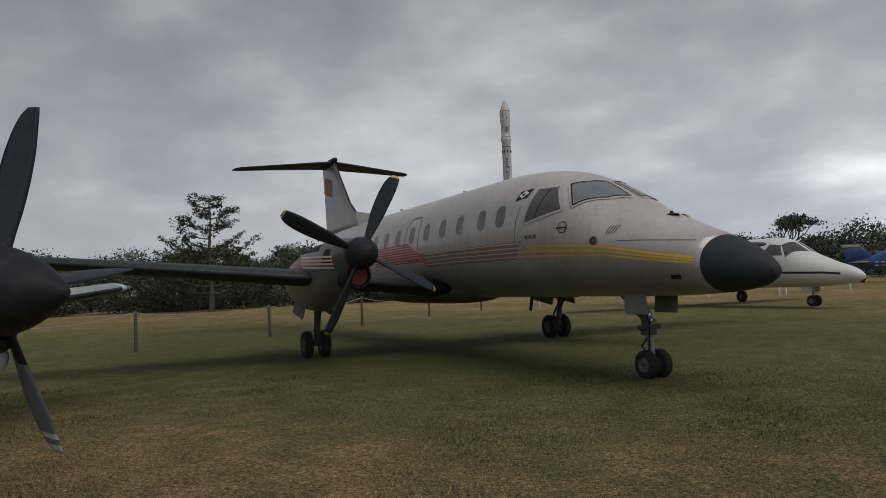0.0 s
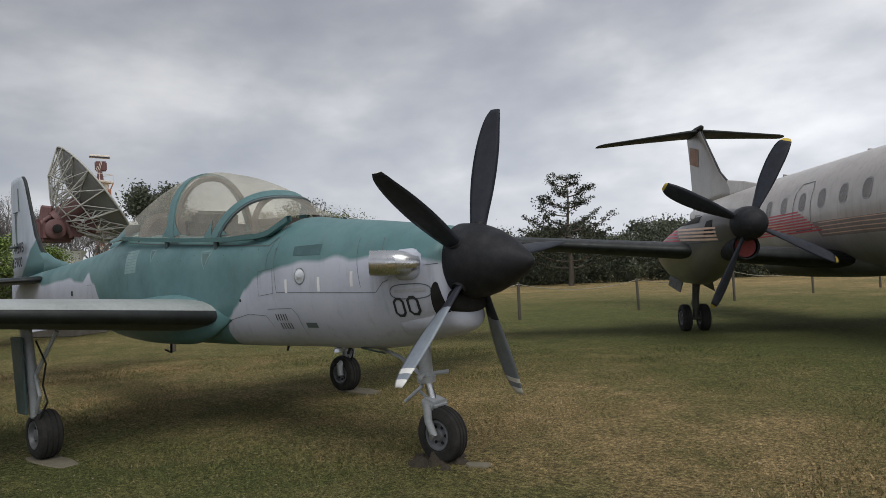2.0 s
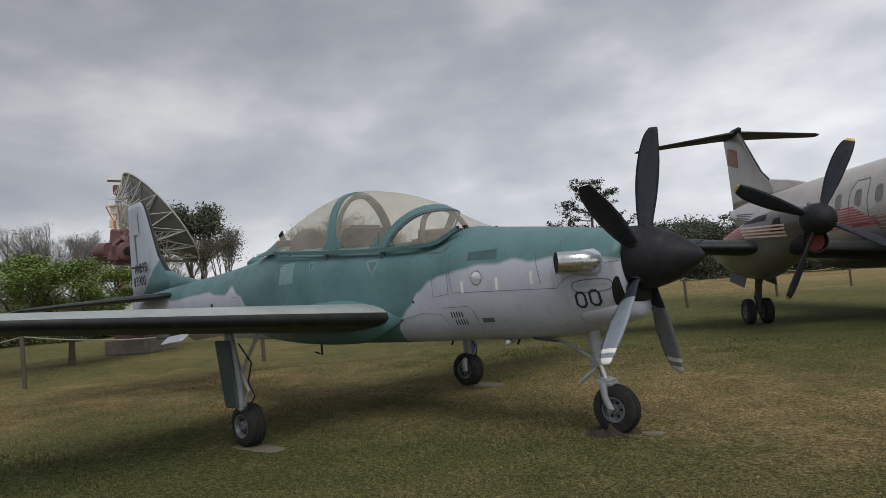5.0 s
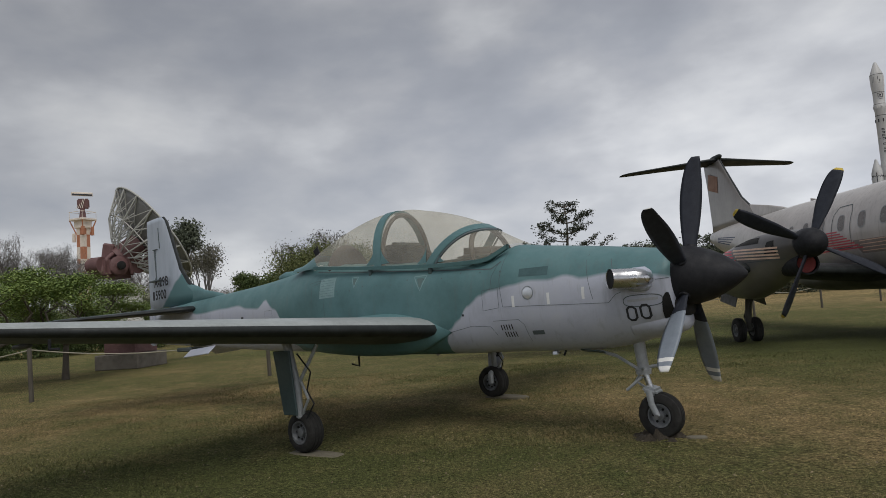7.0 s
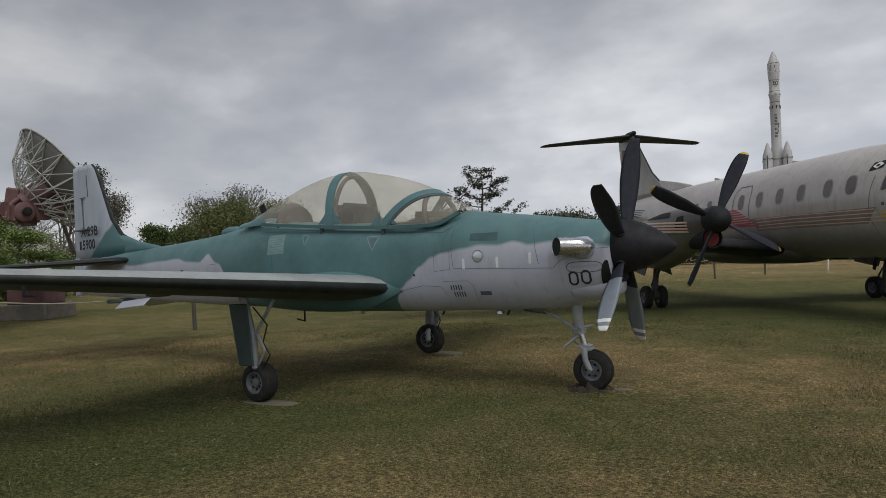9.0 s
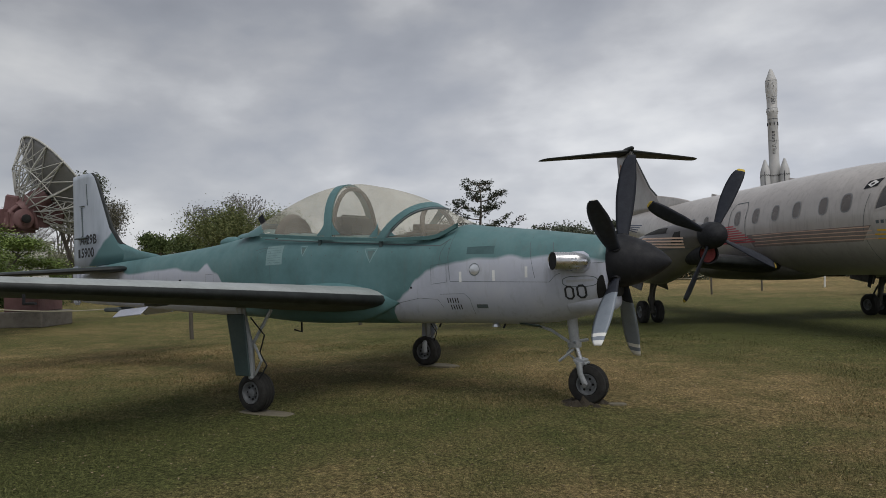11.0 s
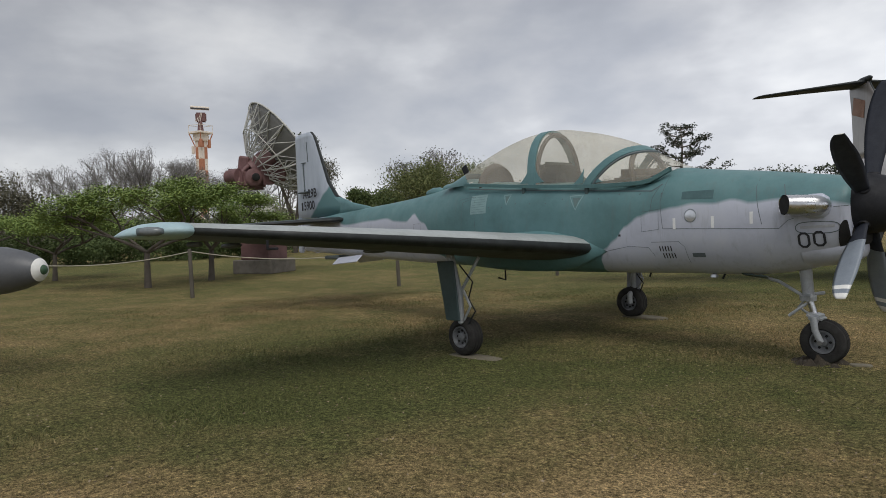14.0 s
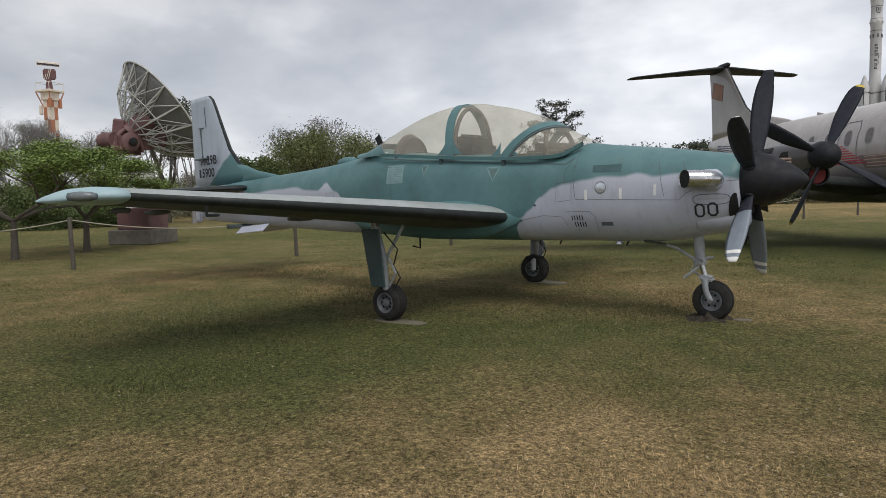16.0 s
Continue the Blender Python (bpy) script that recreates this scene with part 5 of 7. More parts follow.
    # belly fairing in a darker grey than the fuselage
    belly.mesh("belly_fairing", weathered("dark_belly_grey", (0.13, 0.127, 0.122), 0.5, wear=0.35, scale=1.4), ob, -3.3, 2.6, 30, 36)
    # wings
    for s in (-1, 1):
        st = [(s * 0.6, 1.75, 2.75, 1.44, 0.40), (s * 3.3, 1.62, 2.45, 1.78, 0.36), (s * 6.5, 1.40, 1.95, 2.15, 0.28), (s * 9.3, 1.20, 1.48, 2.48, 0.20), (s * 9.75, 1.05, 1.22, 2.53, 0.14), (s * 9.89, 0.75, 0.85, 2.55, 0.05)]
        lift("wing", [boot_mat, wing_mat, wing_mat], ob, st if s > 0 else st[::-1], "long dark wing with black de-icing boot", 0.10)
        # nacelle
        y0 = s * 3.28
        yn = s * 3.29
        nac = Body([(2.60, 2.54, 2.06, 2.30, 0.28, 2), (2.40, 2.58, 1.92, 2.28, 0.34, 2.1), (1.8, 2.62, 1.62, 2.20, 0.44, 2.2), (1.0, 2.58, 1.30, 2.1, 0.50, 2.3), (0.2, 2.46, 1.10, 2.0, 0.52, 2.3), (-0.7, 2.28, 1.10, 1.9, 0.50, 2.2), (-1.6, 2.08, 1.32, 1.8, 0.36, 2.1), (-2.6, 1.88, 1.60, 1.75, 0.10, 2)])
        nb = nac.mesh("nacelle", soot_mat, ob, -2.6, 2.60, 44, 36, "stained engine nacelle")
        for v in nb.data.vertices:
            v.co.y += yn
        for k in range(4):
            for sd in (-1, 1):
                z = 2.05 + 0.07 * k
                for nm, mt, xa, xb in (("red_nacelle_stripe", red_mat, 0.55 - 0.1 * k, -1.3 + 0.1 * k), ("cream_nacelle_stripe", cream_mat, 2.2, 0.62 - 0.1 * k)):
                    r = nac.ribbon(nm, mt, nb, [(xa, z), (xb, z + 0.02)], 0.038, 0.006, side=sd)
                    for v in r.data.vertices:
                        v.co.y += yn
        for sd in (-1, 1):
            for x0, x1, z0, z1 in ((0.2, 1.5, 2.36, 2.50), (-0.9, 0.1, 1.86, 1.98), (1.75, 2.15, 2.10, 2.40)):
                r = nac.patch("cowl_opening", hole_mat, nb, [(x0, z0), (x1, z0 + 0.03), (x1 - 0.1, z1 + 0.02), (x0 + 0.08, z1)], 0.005, 8, 4, "blackened gap in the cowling", sd)
                for v in r.data.vertices:
                    v.co.y += yn
            r = nac.ribbon("cowl_seam", line_mat, nb, [(2.3, 2.02), (1.0, 1.98), (-1.2, 1.98)], 0.014, 0.006, side=sd)
            for v in r.data.vertices:
                v.co.y += yn
        sc = part("intake_cover", lathe_bm([(0, 0.0), (0, 0.19), (-0.05, 0.21), (-0.3, 0.2)], 22, "x", (2.50, yn, 1.90)), weathered("faded_red_cover", (0.22, 0.035, 0.035), 0.7), nb, "red intake cover", True)
        part("intake_scoop", lathe_bm([(0.06, 0.20), (0.08, 0.23), (-0.1, 0.26), (-0.8, 0.27), (-1.4, 0.1)], 24, "x", (2.48, yn, 1.90)), black_mat, nb, "", True)
        # tail-end gear doors
        for d in (-1, 1):
            part("gear_door", rbox((0.85, 0.02, 0.24), (-0.45, yn + d * 0.34, 1.10), 0.01, rot=(d * 14, 8, 0)), grime_mat, nb, "grimy hanging gear door")
        nose_on = lambda x, y, z: (x + 0.65 * min(1.0, max(0.0, (x + 2.6) / 5.2)), y, z - 0.12 * min(1.0, max(0.0, (x + 1.0) / 3.6)))
        for v in nb.data.vertices:
            v.co = nose_on(*v.co)
        bend_to_view(nb, nose_on)
        me = blade_mesh(1.6, 0.25, [(0.25, 0.17, 0), (0.5, 0.25, 0), (0.9, 0.33, 0), (1.3, 0.32, 0.01), (1.5, 0.25, 0.02), (1.58, 0.17, 0.03), (1.6, 0.12, 0.03)], 0.035,
                        [(0.25, 26), (0.9, 40), (1.6, 48)], [(1.555, 1.6)], 9.0, [blade_dark, blade_dark, yellow_mat, True])
        prof = [(-0.16, 0), (-0.16, 0.28), (-0.12, 0.30), (0.05, 0.29), (0.18, 0.25), (0.28, 0.18), (0.34, 0.09), (0.36, 0)]
        propeller(ob, (3.40, s * 3.29, 2.18), 0, 4, -26 if s < 0 else -62, me, prof, black_mat, "black spinner with four black yellow-tipped blades")
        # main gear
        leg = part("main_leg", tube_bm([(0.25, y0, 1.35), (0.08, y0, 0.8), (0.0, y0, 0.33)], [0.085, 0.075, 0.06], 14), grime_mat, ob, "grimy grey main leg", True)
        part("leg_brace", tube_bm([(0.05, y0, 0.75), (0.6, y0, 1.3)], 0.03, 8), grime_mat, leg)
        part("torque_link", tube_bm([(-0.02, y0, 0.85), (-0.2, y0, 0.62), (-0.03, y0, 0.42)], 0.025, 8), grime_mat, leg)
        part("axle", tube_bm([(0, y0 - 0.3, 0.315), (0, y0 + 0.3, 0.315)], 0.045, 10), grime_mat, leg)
        for d in (-1, 1):
            wheel(ob, 0, y0 + d * 0.2, 0.315, 0.30, 0.19, 0.15)
    # tail
    fin = [(3.3, -5.9, 4.6, 0, 0.34), (3.75, -6.2, 4.3, 0, 0.30), (4.2, -6.95, 3.6, 0, 0.27), (4.45, -7.35, 3.22, 0, 0.25), (5.2, -8.08, 2.56, 0, 0.22), (6.05, -8.90, 1.92, 0, 0.2), (6.22, -9.02, 1.8, 0, 0.16)]
    finmat = two_tone("fin_paint", (0.27, 0.25, 0.24), (0.33, 0.31, 0.295), 4.4, 0.5)
    fn = lift("fin", [boot_mat, finmat, finmat], ob, fin, "stained grey swept fin", 0.03, axis="z")
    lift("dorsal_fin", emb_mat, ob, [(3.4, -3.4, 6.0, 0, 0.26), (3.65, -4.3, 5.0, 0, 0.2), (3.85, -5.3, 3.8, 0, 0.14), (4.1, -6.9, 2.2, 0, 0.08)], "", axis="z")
    for s in (-1, 1):
        part("fin_patch", rbox((1.05, 0.006, 0.62), (-9.72, s * 0.098, 5.32), 0, rot=(0, 14, 0)), weathered("faded_red_patch", (0.36, 0.19, 0.13), 0.6, wear=0.35, scale=1.5), fn, "faded red flag patch")
        st = [(s * 0.0, -9.05, 1.75, 6.16, 0.19), (s * 0.4, -9.18, 1.62, 6.15, 0.17), (s * 3.2, -10.12, 0.96, 6.03, 0.09), (s * 3.40, -10.28, 0.80, 6.02, 0.06), (s * 3.47, -10.5, 0.55, 6.02, 0.02)]
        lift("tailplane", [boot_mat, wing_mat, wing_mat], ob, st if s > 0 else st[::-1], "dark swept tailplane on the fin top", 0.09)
    part("fin_bullet", lathe_bm([(-0.4, 0), (-0.3, 0.08), (0.3, 0.12), (0.9, 0.1), (1.05, 0.05), (1.1, 0)], 14, "x", (-9.9, 0, 6.25)), boot_mat, ob, "", True)
    # nose gear
    leg = part("nose_leg", tube_bm([(6.95, 0, 1.3), (7.05, 0, 0.72)], [0.085, 0.075], 14), grime_mat, ob, "grimy grey nose leg", True)
    part("oleo", tube_bm([(7.05, 0, 0.72), (7.10, 0, 0.24)], 0.05, 12), steel_mat, leg, "", True)
    part("leg_collar", lathe_bm([(0.66, 0), (0.66, 0.12), (0.76, 0.12), (0.76, 0)], 14, "z", (7.04, 0, 0)), grime_mat, leg, "", True)
    part("steering_actuator", rbox((0.1, 0.42, 0.07), (7.05, 0, 0.78), 0.02), grime_mat, leg)
    part("torque_link", tube_bm([(7.0, 0, 0.62), (6.87, 0, 0.48), (7.05, 0, 0.34)], 0.02, 8), grime_mat, leg)
    part("axle", tube_bm([(7.1, -0.2, 0.225), (7.1, 0.2, 0.225)], 0.03, 8), grime_mat, leg)
    part("taxi_light", lathe_bm([(0, 0), (0, 0.07), (0.03, 0.075), (0.08, 0.04), (0.09, 0)], 14, "x", (7.12, 0.0, 0.92)), lamp_glass, leg, "", True)
    for d in (-1, 1):
        wheel(ob, 7.1, d * 0.13, 0.225, 0.215, 0.14, 0.11)
        part("nose_door", rbox((0.46, 0.02, 0.30), (7.22, d * 0.30, 1.10), 0.008, rot=(d * -5, 0, 0)), weathered("grey_gear_door", (0.24, 0.235, 0.23), 0.5, wear=0.3), ob, "flat nose gear door")
    part("drag_brace", tube_bm([(7.04, 0, 0.80), (6.55, 0, 1.26)], 0.028, 8), grime_mat, leg)
    part("hydraulic_hose", tube_bm([(7.10, -0.07, 1.15), (7.17, -0.10, 0.85), (7.13, -0.08, 0.5), (7.1, -0.1, 0.28)], 0.012, 6), hole_mat, leg, "", True)
    part("belly_mast", rbox((0.10, 0.015, 0.28), (4.1, 0, 1.07), 0.005, rot=(0, 18, 0)), black_mat, ob)

    # airliner lengths and heights are bent to fit the camera's view
    def view_bend(x, y, z):
        k = table(x, (-9.0, -5.0, -3.0, 5.0, 9.4), (0.013, 0.02, 0.03, 0.037, 0.04)) if z > 0.9 else 0.0
        nx = table(x, (-10.8, -9.0, -6.6, -3.0, 0.0, 3.0, 4.89, 5.5, 6.9, 8.64, 9.36), (-10.85, -9.16, -6.71, -3.22, -0.28, 2.73, 4.65, 5.33, 6.84, 8.69, 9.44)) if z > 0.9 else x + table(x, (0, 7), (-0.1, 0.06))
        return nx, y, z * (1 + k)

    # wings widened and lowered to fit the camera's view
    def wing_view_bend(x, y, z):
        return x, y * 1.04, z - table(abs(y), (1.0, 4.2, 6.8, 9.7), (0.0, 0.05, 0.10, 0.17))
    for ch in ob.children:
        if ch.name.split(".")[0] == "wing":
            for v in ch.data.vertices:
                v.co = wing_view_bend(*v.co)
    bend_to_view(ob, view_bend, skip=("wing", "nacelle", "spinner", "main_leg"))
    return ob


build_airliner()


# ---- other parked aircraft ----
def build_business_plane():
    ob = thing("business_plane", pose(12.6, 26.2, 0.06, 0, 0, -56) @ Matrix.Scale(1.16, 4), "clean white business aircraft with dark cheat line", "aircraft")
    f = Body([(1.95, 1.08, 0.92, 1.0, 0.06, 2), (1.7, 1.25, 0.82, 1.02, 0.25, 2), (1.0, 1.50, 0.72, 1.08, 0.50, 2), (0.45, 1.72, 0.68, 1.15, 0.66, 2), (0.05, 1.90, 0.66, 1.2, 0.74, 2), (-0.35, 2.16, 0.66, 1.3, 0.79, 2.1), (-0.8, 2.38, 0.66, 1.45, 0.84, 2.1),
              (-1.5, 2.48, 0.66, 1.5, 0.87, 2), (-6.0, 2.48, 0.68, 1.55, 0.87, 2), (-9.0, 2.4, 1.3, 1.8, 0.4, 2), (-10.0, 2.3, 1.8, 2.0, 0.1, 2)])
    f.mesh("fuselage", jet_white, ob, -10, 1.95, 60, 40, "clean white fuselage")
    for s in (-1, 1):
        f.patch("side_window", dark_glass, ob, [(-1.28, 1.82), (-0.50, 1.80), (-0.70, 2.16), (-1.12, 2.22)], 0.006, 6, 5, "", s)
        f.top_patch("windscreen", dark_glass, ob, [(-0.38, 0.72), (0.10, 0.07), (-0.52, 0.06), (-0.68, 0.52)], 0.006, 8, 6, "", s)
        f.ribbon("cheat_line", mark_mat, ob, [(1.4, 1.10), (0.9, 1.15), (-2.0, 1.24), (-6, 1.3)], 0.07, 0.006, side=s)
        for x in (-3.0, -3.9, -4.8):
            f.patch("cabin_window", dark_glass, ob, [(x - 0.17, 1.8), (x + 0.17, 1.8), (x + 0.17, 2.12), (x - 0.17, 2.12)], 0.006, 4, 4, "", s, corner=0.25)
        lift("wing", jet_white, ob, [(s * 0.5, -4.2, 2.0, 0.85, 0.26), (s * 6.5, -4.6, 1.1, 1.25, 0.14)][::s], "white wing")
        leg = part("main_leg", tube_bm([(-5.0, s * 1.9, 1.1), (-5.0, s * 1.9, 0.3)], 0.05, 10), strut_mat, ob)
        wheel(ob, -5.0, s * 1.9, 0.25, 0.25, 0.17, 0.12)
        n = part("nacelle", lathe_bm([(1.0, 0), (1.0, 0.16), (0.7, 0.28), (-0.5, 0.34), (-1.6, 0.1), (-1.7, 0)], 20, "x", (-4.0, s * 1.95, 1.25)), jet_white, ob, "", True)
    part("fin", rbox((1.6, 0.12, 1.9), (-9.0, 0, 3.1), 0.05, rot=(0, -22, 0)), jet_white, ob)
    part("nose_leg", tube_bm([(0.0, 0, 0.8), (0.05, 0, 0.22)], 0.045, 10), strut_mat, ob)
    for d in (-1, 1):
        wheel(ob, 0.06, d * 0.10, 0.19, 0.19, 0.12, 0.09)
        part("nose_door", rbox((0.4, 0.015, 0.22), (-0.05, d * 0.2, 0.58), 0.006), jet_white, ob)
    return ob


build_business_plane()


def build_blue_plane():
    ob = thing("blue_light_aircraft", pose(23.1, 53.4, 0.40, 0, 0, -20) @ Matrix.Scale(1.43, 4), "blue light aircraft with golden bands", "aircraft")
    f = Body([(7.0, 1.5, 0.9, 1.2, 0.4, 2), (5.5, 2.0, 0.7, 1.3, 0.6, 2), (3.0, 2.1, 0.7, 1.3, 0.6, 2), (0.8, 1.25, 0.66, 0.95, 0.3, 2), (0.0, 1.1, 0.75, 0.92, 0.1, 2)])
    f.mesh("fuselage", blue_mat, ob, 0, 7, 30, 24, "deep blue fuselage")
    lift("fin", [gold_mat, blue_mat, blue_mat], ob, [(0.9, 1.5, 1.5, 0, 0.12), (1.6, 0.9, 1.1, 0, 0.10), (2.05, 0.55, 0.85, 0, 0.08)], "blue fin", None, axis="z")
    part("fin_band", rbox((0.80, 0.10, 0.12), (0.17, 0, 1.93), 0.02), gold_mat, ob, "golden band")
    for s in (-1, 1):
        lift("tailplane", gold_mat, ob, [(s * 0.1, 1.0, 0.9, 1.05, 0.08), (s * 1.9, 0.8, 0.6, 1.05, 0.05)][::s], "golden tailplane")
        lift("wing", blue_mat, ob, [(s * 0.4, 5.2, 1.6, 0.95, 0.2), (s * 4.5, 5.0, 1.2, 1.2, 0.14)][::s])
        wheel(ob, 4.3, s * 1.2, 0.25, 0.25, 0.15, 0.1)
        part("main_leg", tube_bm([(4.3, s * 1.2, 0.25), (4.3, s * 1.1, 1.0)], 0.04, 8), strut_mat, ob)
        for k in range(6):
            f.ribbon("registration_bar", white_mark, ob, [(1.2 + 0.28 * k, 0.95), (1.38 + 0.28 * k, 0.95)], 0.22, 0.01, side=s)
    wheel(ob, 0.6, 0, 0.14, 0.14, 0.08, 0.06)
    part("tail_leg", tube_bm([(0.6, 0, 0.14), (0.75, 0, 0.8)], 0.03, 8), strut_mat, ob)
    return ob


build_blue_plane()


def build_tank():
    ob = thing("drop_tank", pose(-5.55, -5.75, ground_z(-5.5, -5.7), 0, 0, 38), "dark grey drop tank with white ring and green tip", "drop tank")
    z = 1.19
    part("tank_body", lathe_bm([(-3.6, 0), (-3.2, 0.12), (-2.4, 0.24), (-1.2, 0.285), (-0.75, 0.275), (-0.45, 0.245), (-0.25, 0.205), (-0.12, 0.16), (-0.05, 0.122)], 36, "x", (0, 0, z)), tank_mat, ob, "dark grey ogive body", True)
    part("white_ring", lathe_bm([(-0.05, 0.122), (-0.015, 0.09), (0.0, 0.052)], 28, "x", (0, 0, z)), blade_white, ob, "white ring", True)
    part("green_tip", lathe_bm([(-0.004, 0.055), (0.012, 0.045), (0.024, 0.025), (0.028, 0)], 20, "x", (0, 0, z)), tank_green, ob, "dark green cap", True)
    for x in (-2.4, -1.35):
        part("cradle_leg", tube_bm([(x, -0.3, 0), (x, -0.1, z - 0.25)], 0.03, 8), steel_mat, ob)
        part("cradle_leg", tube_bm([(x, 0.3, 0), (x, 0.1, z - 0.25)], 0.03, 8), steel_mat, ob)
        part("cradle_beam", rbox((0.08, 0.4, 0.06), (x, 0, z - 0.29), 0.01), steel_mat, ob)
    return ob


build_tank()


# ---- rocket ----
def build_rocket():
    ob = thing("rocket", pose(-4.9, 75, 0.7), "tall white rocket with four boosters on a stand", "rocket")
    base = 2.2
    part("launch_stand", rbox((4.2, 4.2, base), (0, 0, base / 2), 0.1), concrete_mat, ob)
    R0 = 0.52
    core = [(base, 0.3), (base + 0.3, 0.72), (10.6, 0.72), (11.7, R0), (17.0, R0), (17.1, 0.57), (17.6, 0.57), (17.7, R0), (18.9, R0 + 0.01), (19.6, 0.60), (20.6, 0.62),
            (20.8, 0.58), (21.95, 0.17), (22.06, 0.10), (22.08, 0.0)]
    part("core_stage", lathe_bm(core, 32, "z"), rocket_mat, ob, "white core with swollen nose and blunt tip", True)

    def ring(z, r, h=0.05):
        part("stage_ring", lathe_bm([(z, r - 0.02), (z, r + 0.012), (z + h, r + 0.012), (z + h, r - 0.02)], 28, "z"), mark_mat, ob)

    for zz in (14.1, 16.45, 18.85):
        ring(zz, R0, 0.05 if zz > 15 else 0.02)
    ring(17.64, 0.555, 0.03)
    ring(20.70, 0.60, 0.03)
    # dark clips at the stage joint and on the collar
    for k in range(8):
        a = radians(22 + 45 * k)
        part("stage_clip", rbox((0.10, 0.09, 0.34), ((R0 + 0.01) * math.cos(a), (R0 + 0.01) * math.sin(a), 15.95), 0.01, rot=(0, 0, math.degrees(a))), mark_mat, ob)
        part("collar_lug", rbox((0.10, 0.14, 0.22), (0.58 * math.cos(a), 0.58 * math.sin(a), 17.35), 0.03, rot=(0, 0, math.degrees(a))), rocket_mat, ob)

    def on_core(name, x, z, w, h, r, turn=0):
        y = -math.sqrt(max(r * r - x * x, 0.0))
        part(name, rbox((w, 0.03, h), (x, y, z), 0.0, rot=(0, turn, math.degrees(math.atan2(x, -y)))), mark_mat, ob, "dark marking")

    # framed emblem under the nose
    for x, z, w, h in ((0.18, 18.72, 0.40, 0.05), (0.18, 18.34, 0.40, 0.05), (0.0, 18.53, 0.05, 0.42), (0.36, 18.53, 0.05, 0.42), (0.18, 18.53, 0.15, 0.15), (0.22, 18.18, 0.26, 0.06)):
        on_core("emblem_bar", x, z, w, h, R0 + 0.005)
    # vertical lettering too small to read
    for z in (14.98, 14.68, 14.36, 14.04, 13.50, 13.06, 12.72):
        on_core("letter_bar", 0.08, z + 0.09, 0.26, 0.055, R0 + 0.005)
        on_core("letter_bar", 0.08, z - 0.05, 0.24, 0.05, R0 + 0.005)
        on_core("letter_stem", -0.02 if int(z * 10) % 2 else 0.18, z + 0.02, 0.06, 0.20, R0 + 0.005)
    for x, z, h, t in ((0.30, 13.9, 0.5, 6), (0.27, 13.3, 0.3, -12), (0.16, 20.3, 0.30, 8), (0.30, 20.05, 0.18, 0), (0.22, 19.8, 0.12, 0), (-0.25, 20.2, 0.6, 9)):
        on_core("paint_scar", x, z, 0.05, h, R0 if z < 15 else 0.605, t)

    def zigzag(cx, cy, r, parent, n):
        pts = [(cx + r * math.cos(2 * math.pi * k / n), cy + r * math.sin(2 * math.pi * k / n), 10.16 + 0.16 * (k % 2)) for k in range(n + 1)]
        part("zigzag_band", tube_bm(pts, 0.028, 5), mark_mat, parent, "dark zigzag line")

    zigzag(0, 0, 0.73, ob, 40)
    for k in range(4):
        a = radians(45 + 90 * k + 8)
        cx, cy = 1.35 * math.cos(a), 1.35 * math.sin(a)
        b = part("booster", lathe_bm([(base, 0.3), (base + 0.3, 0.47), (10.75, 0.47), (10.9, 0.44), (11.85, 0.13), (11.98, 0.09), (12.0, 0)], 22, "z", (cx, cy, 0)), rocket_mat, ob, "white booster with blunt cone", True)
        zigzag(cx, cy, 0.475, b, 26)
        # added dark strip stands for the upright seam line
        part("cable_duct", rbox((0.07, 0.05, 1.6), (cx, cy - 0.475, 9.8), 0.01), mark_mat, b)
    return ob


build_rocket()


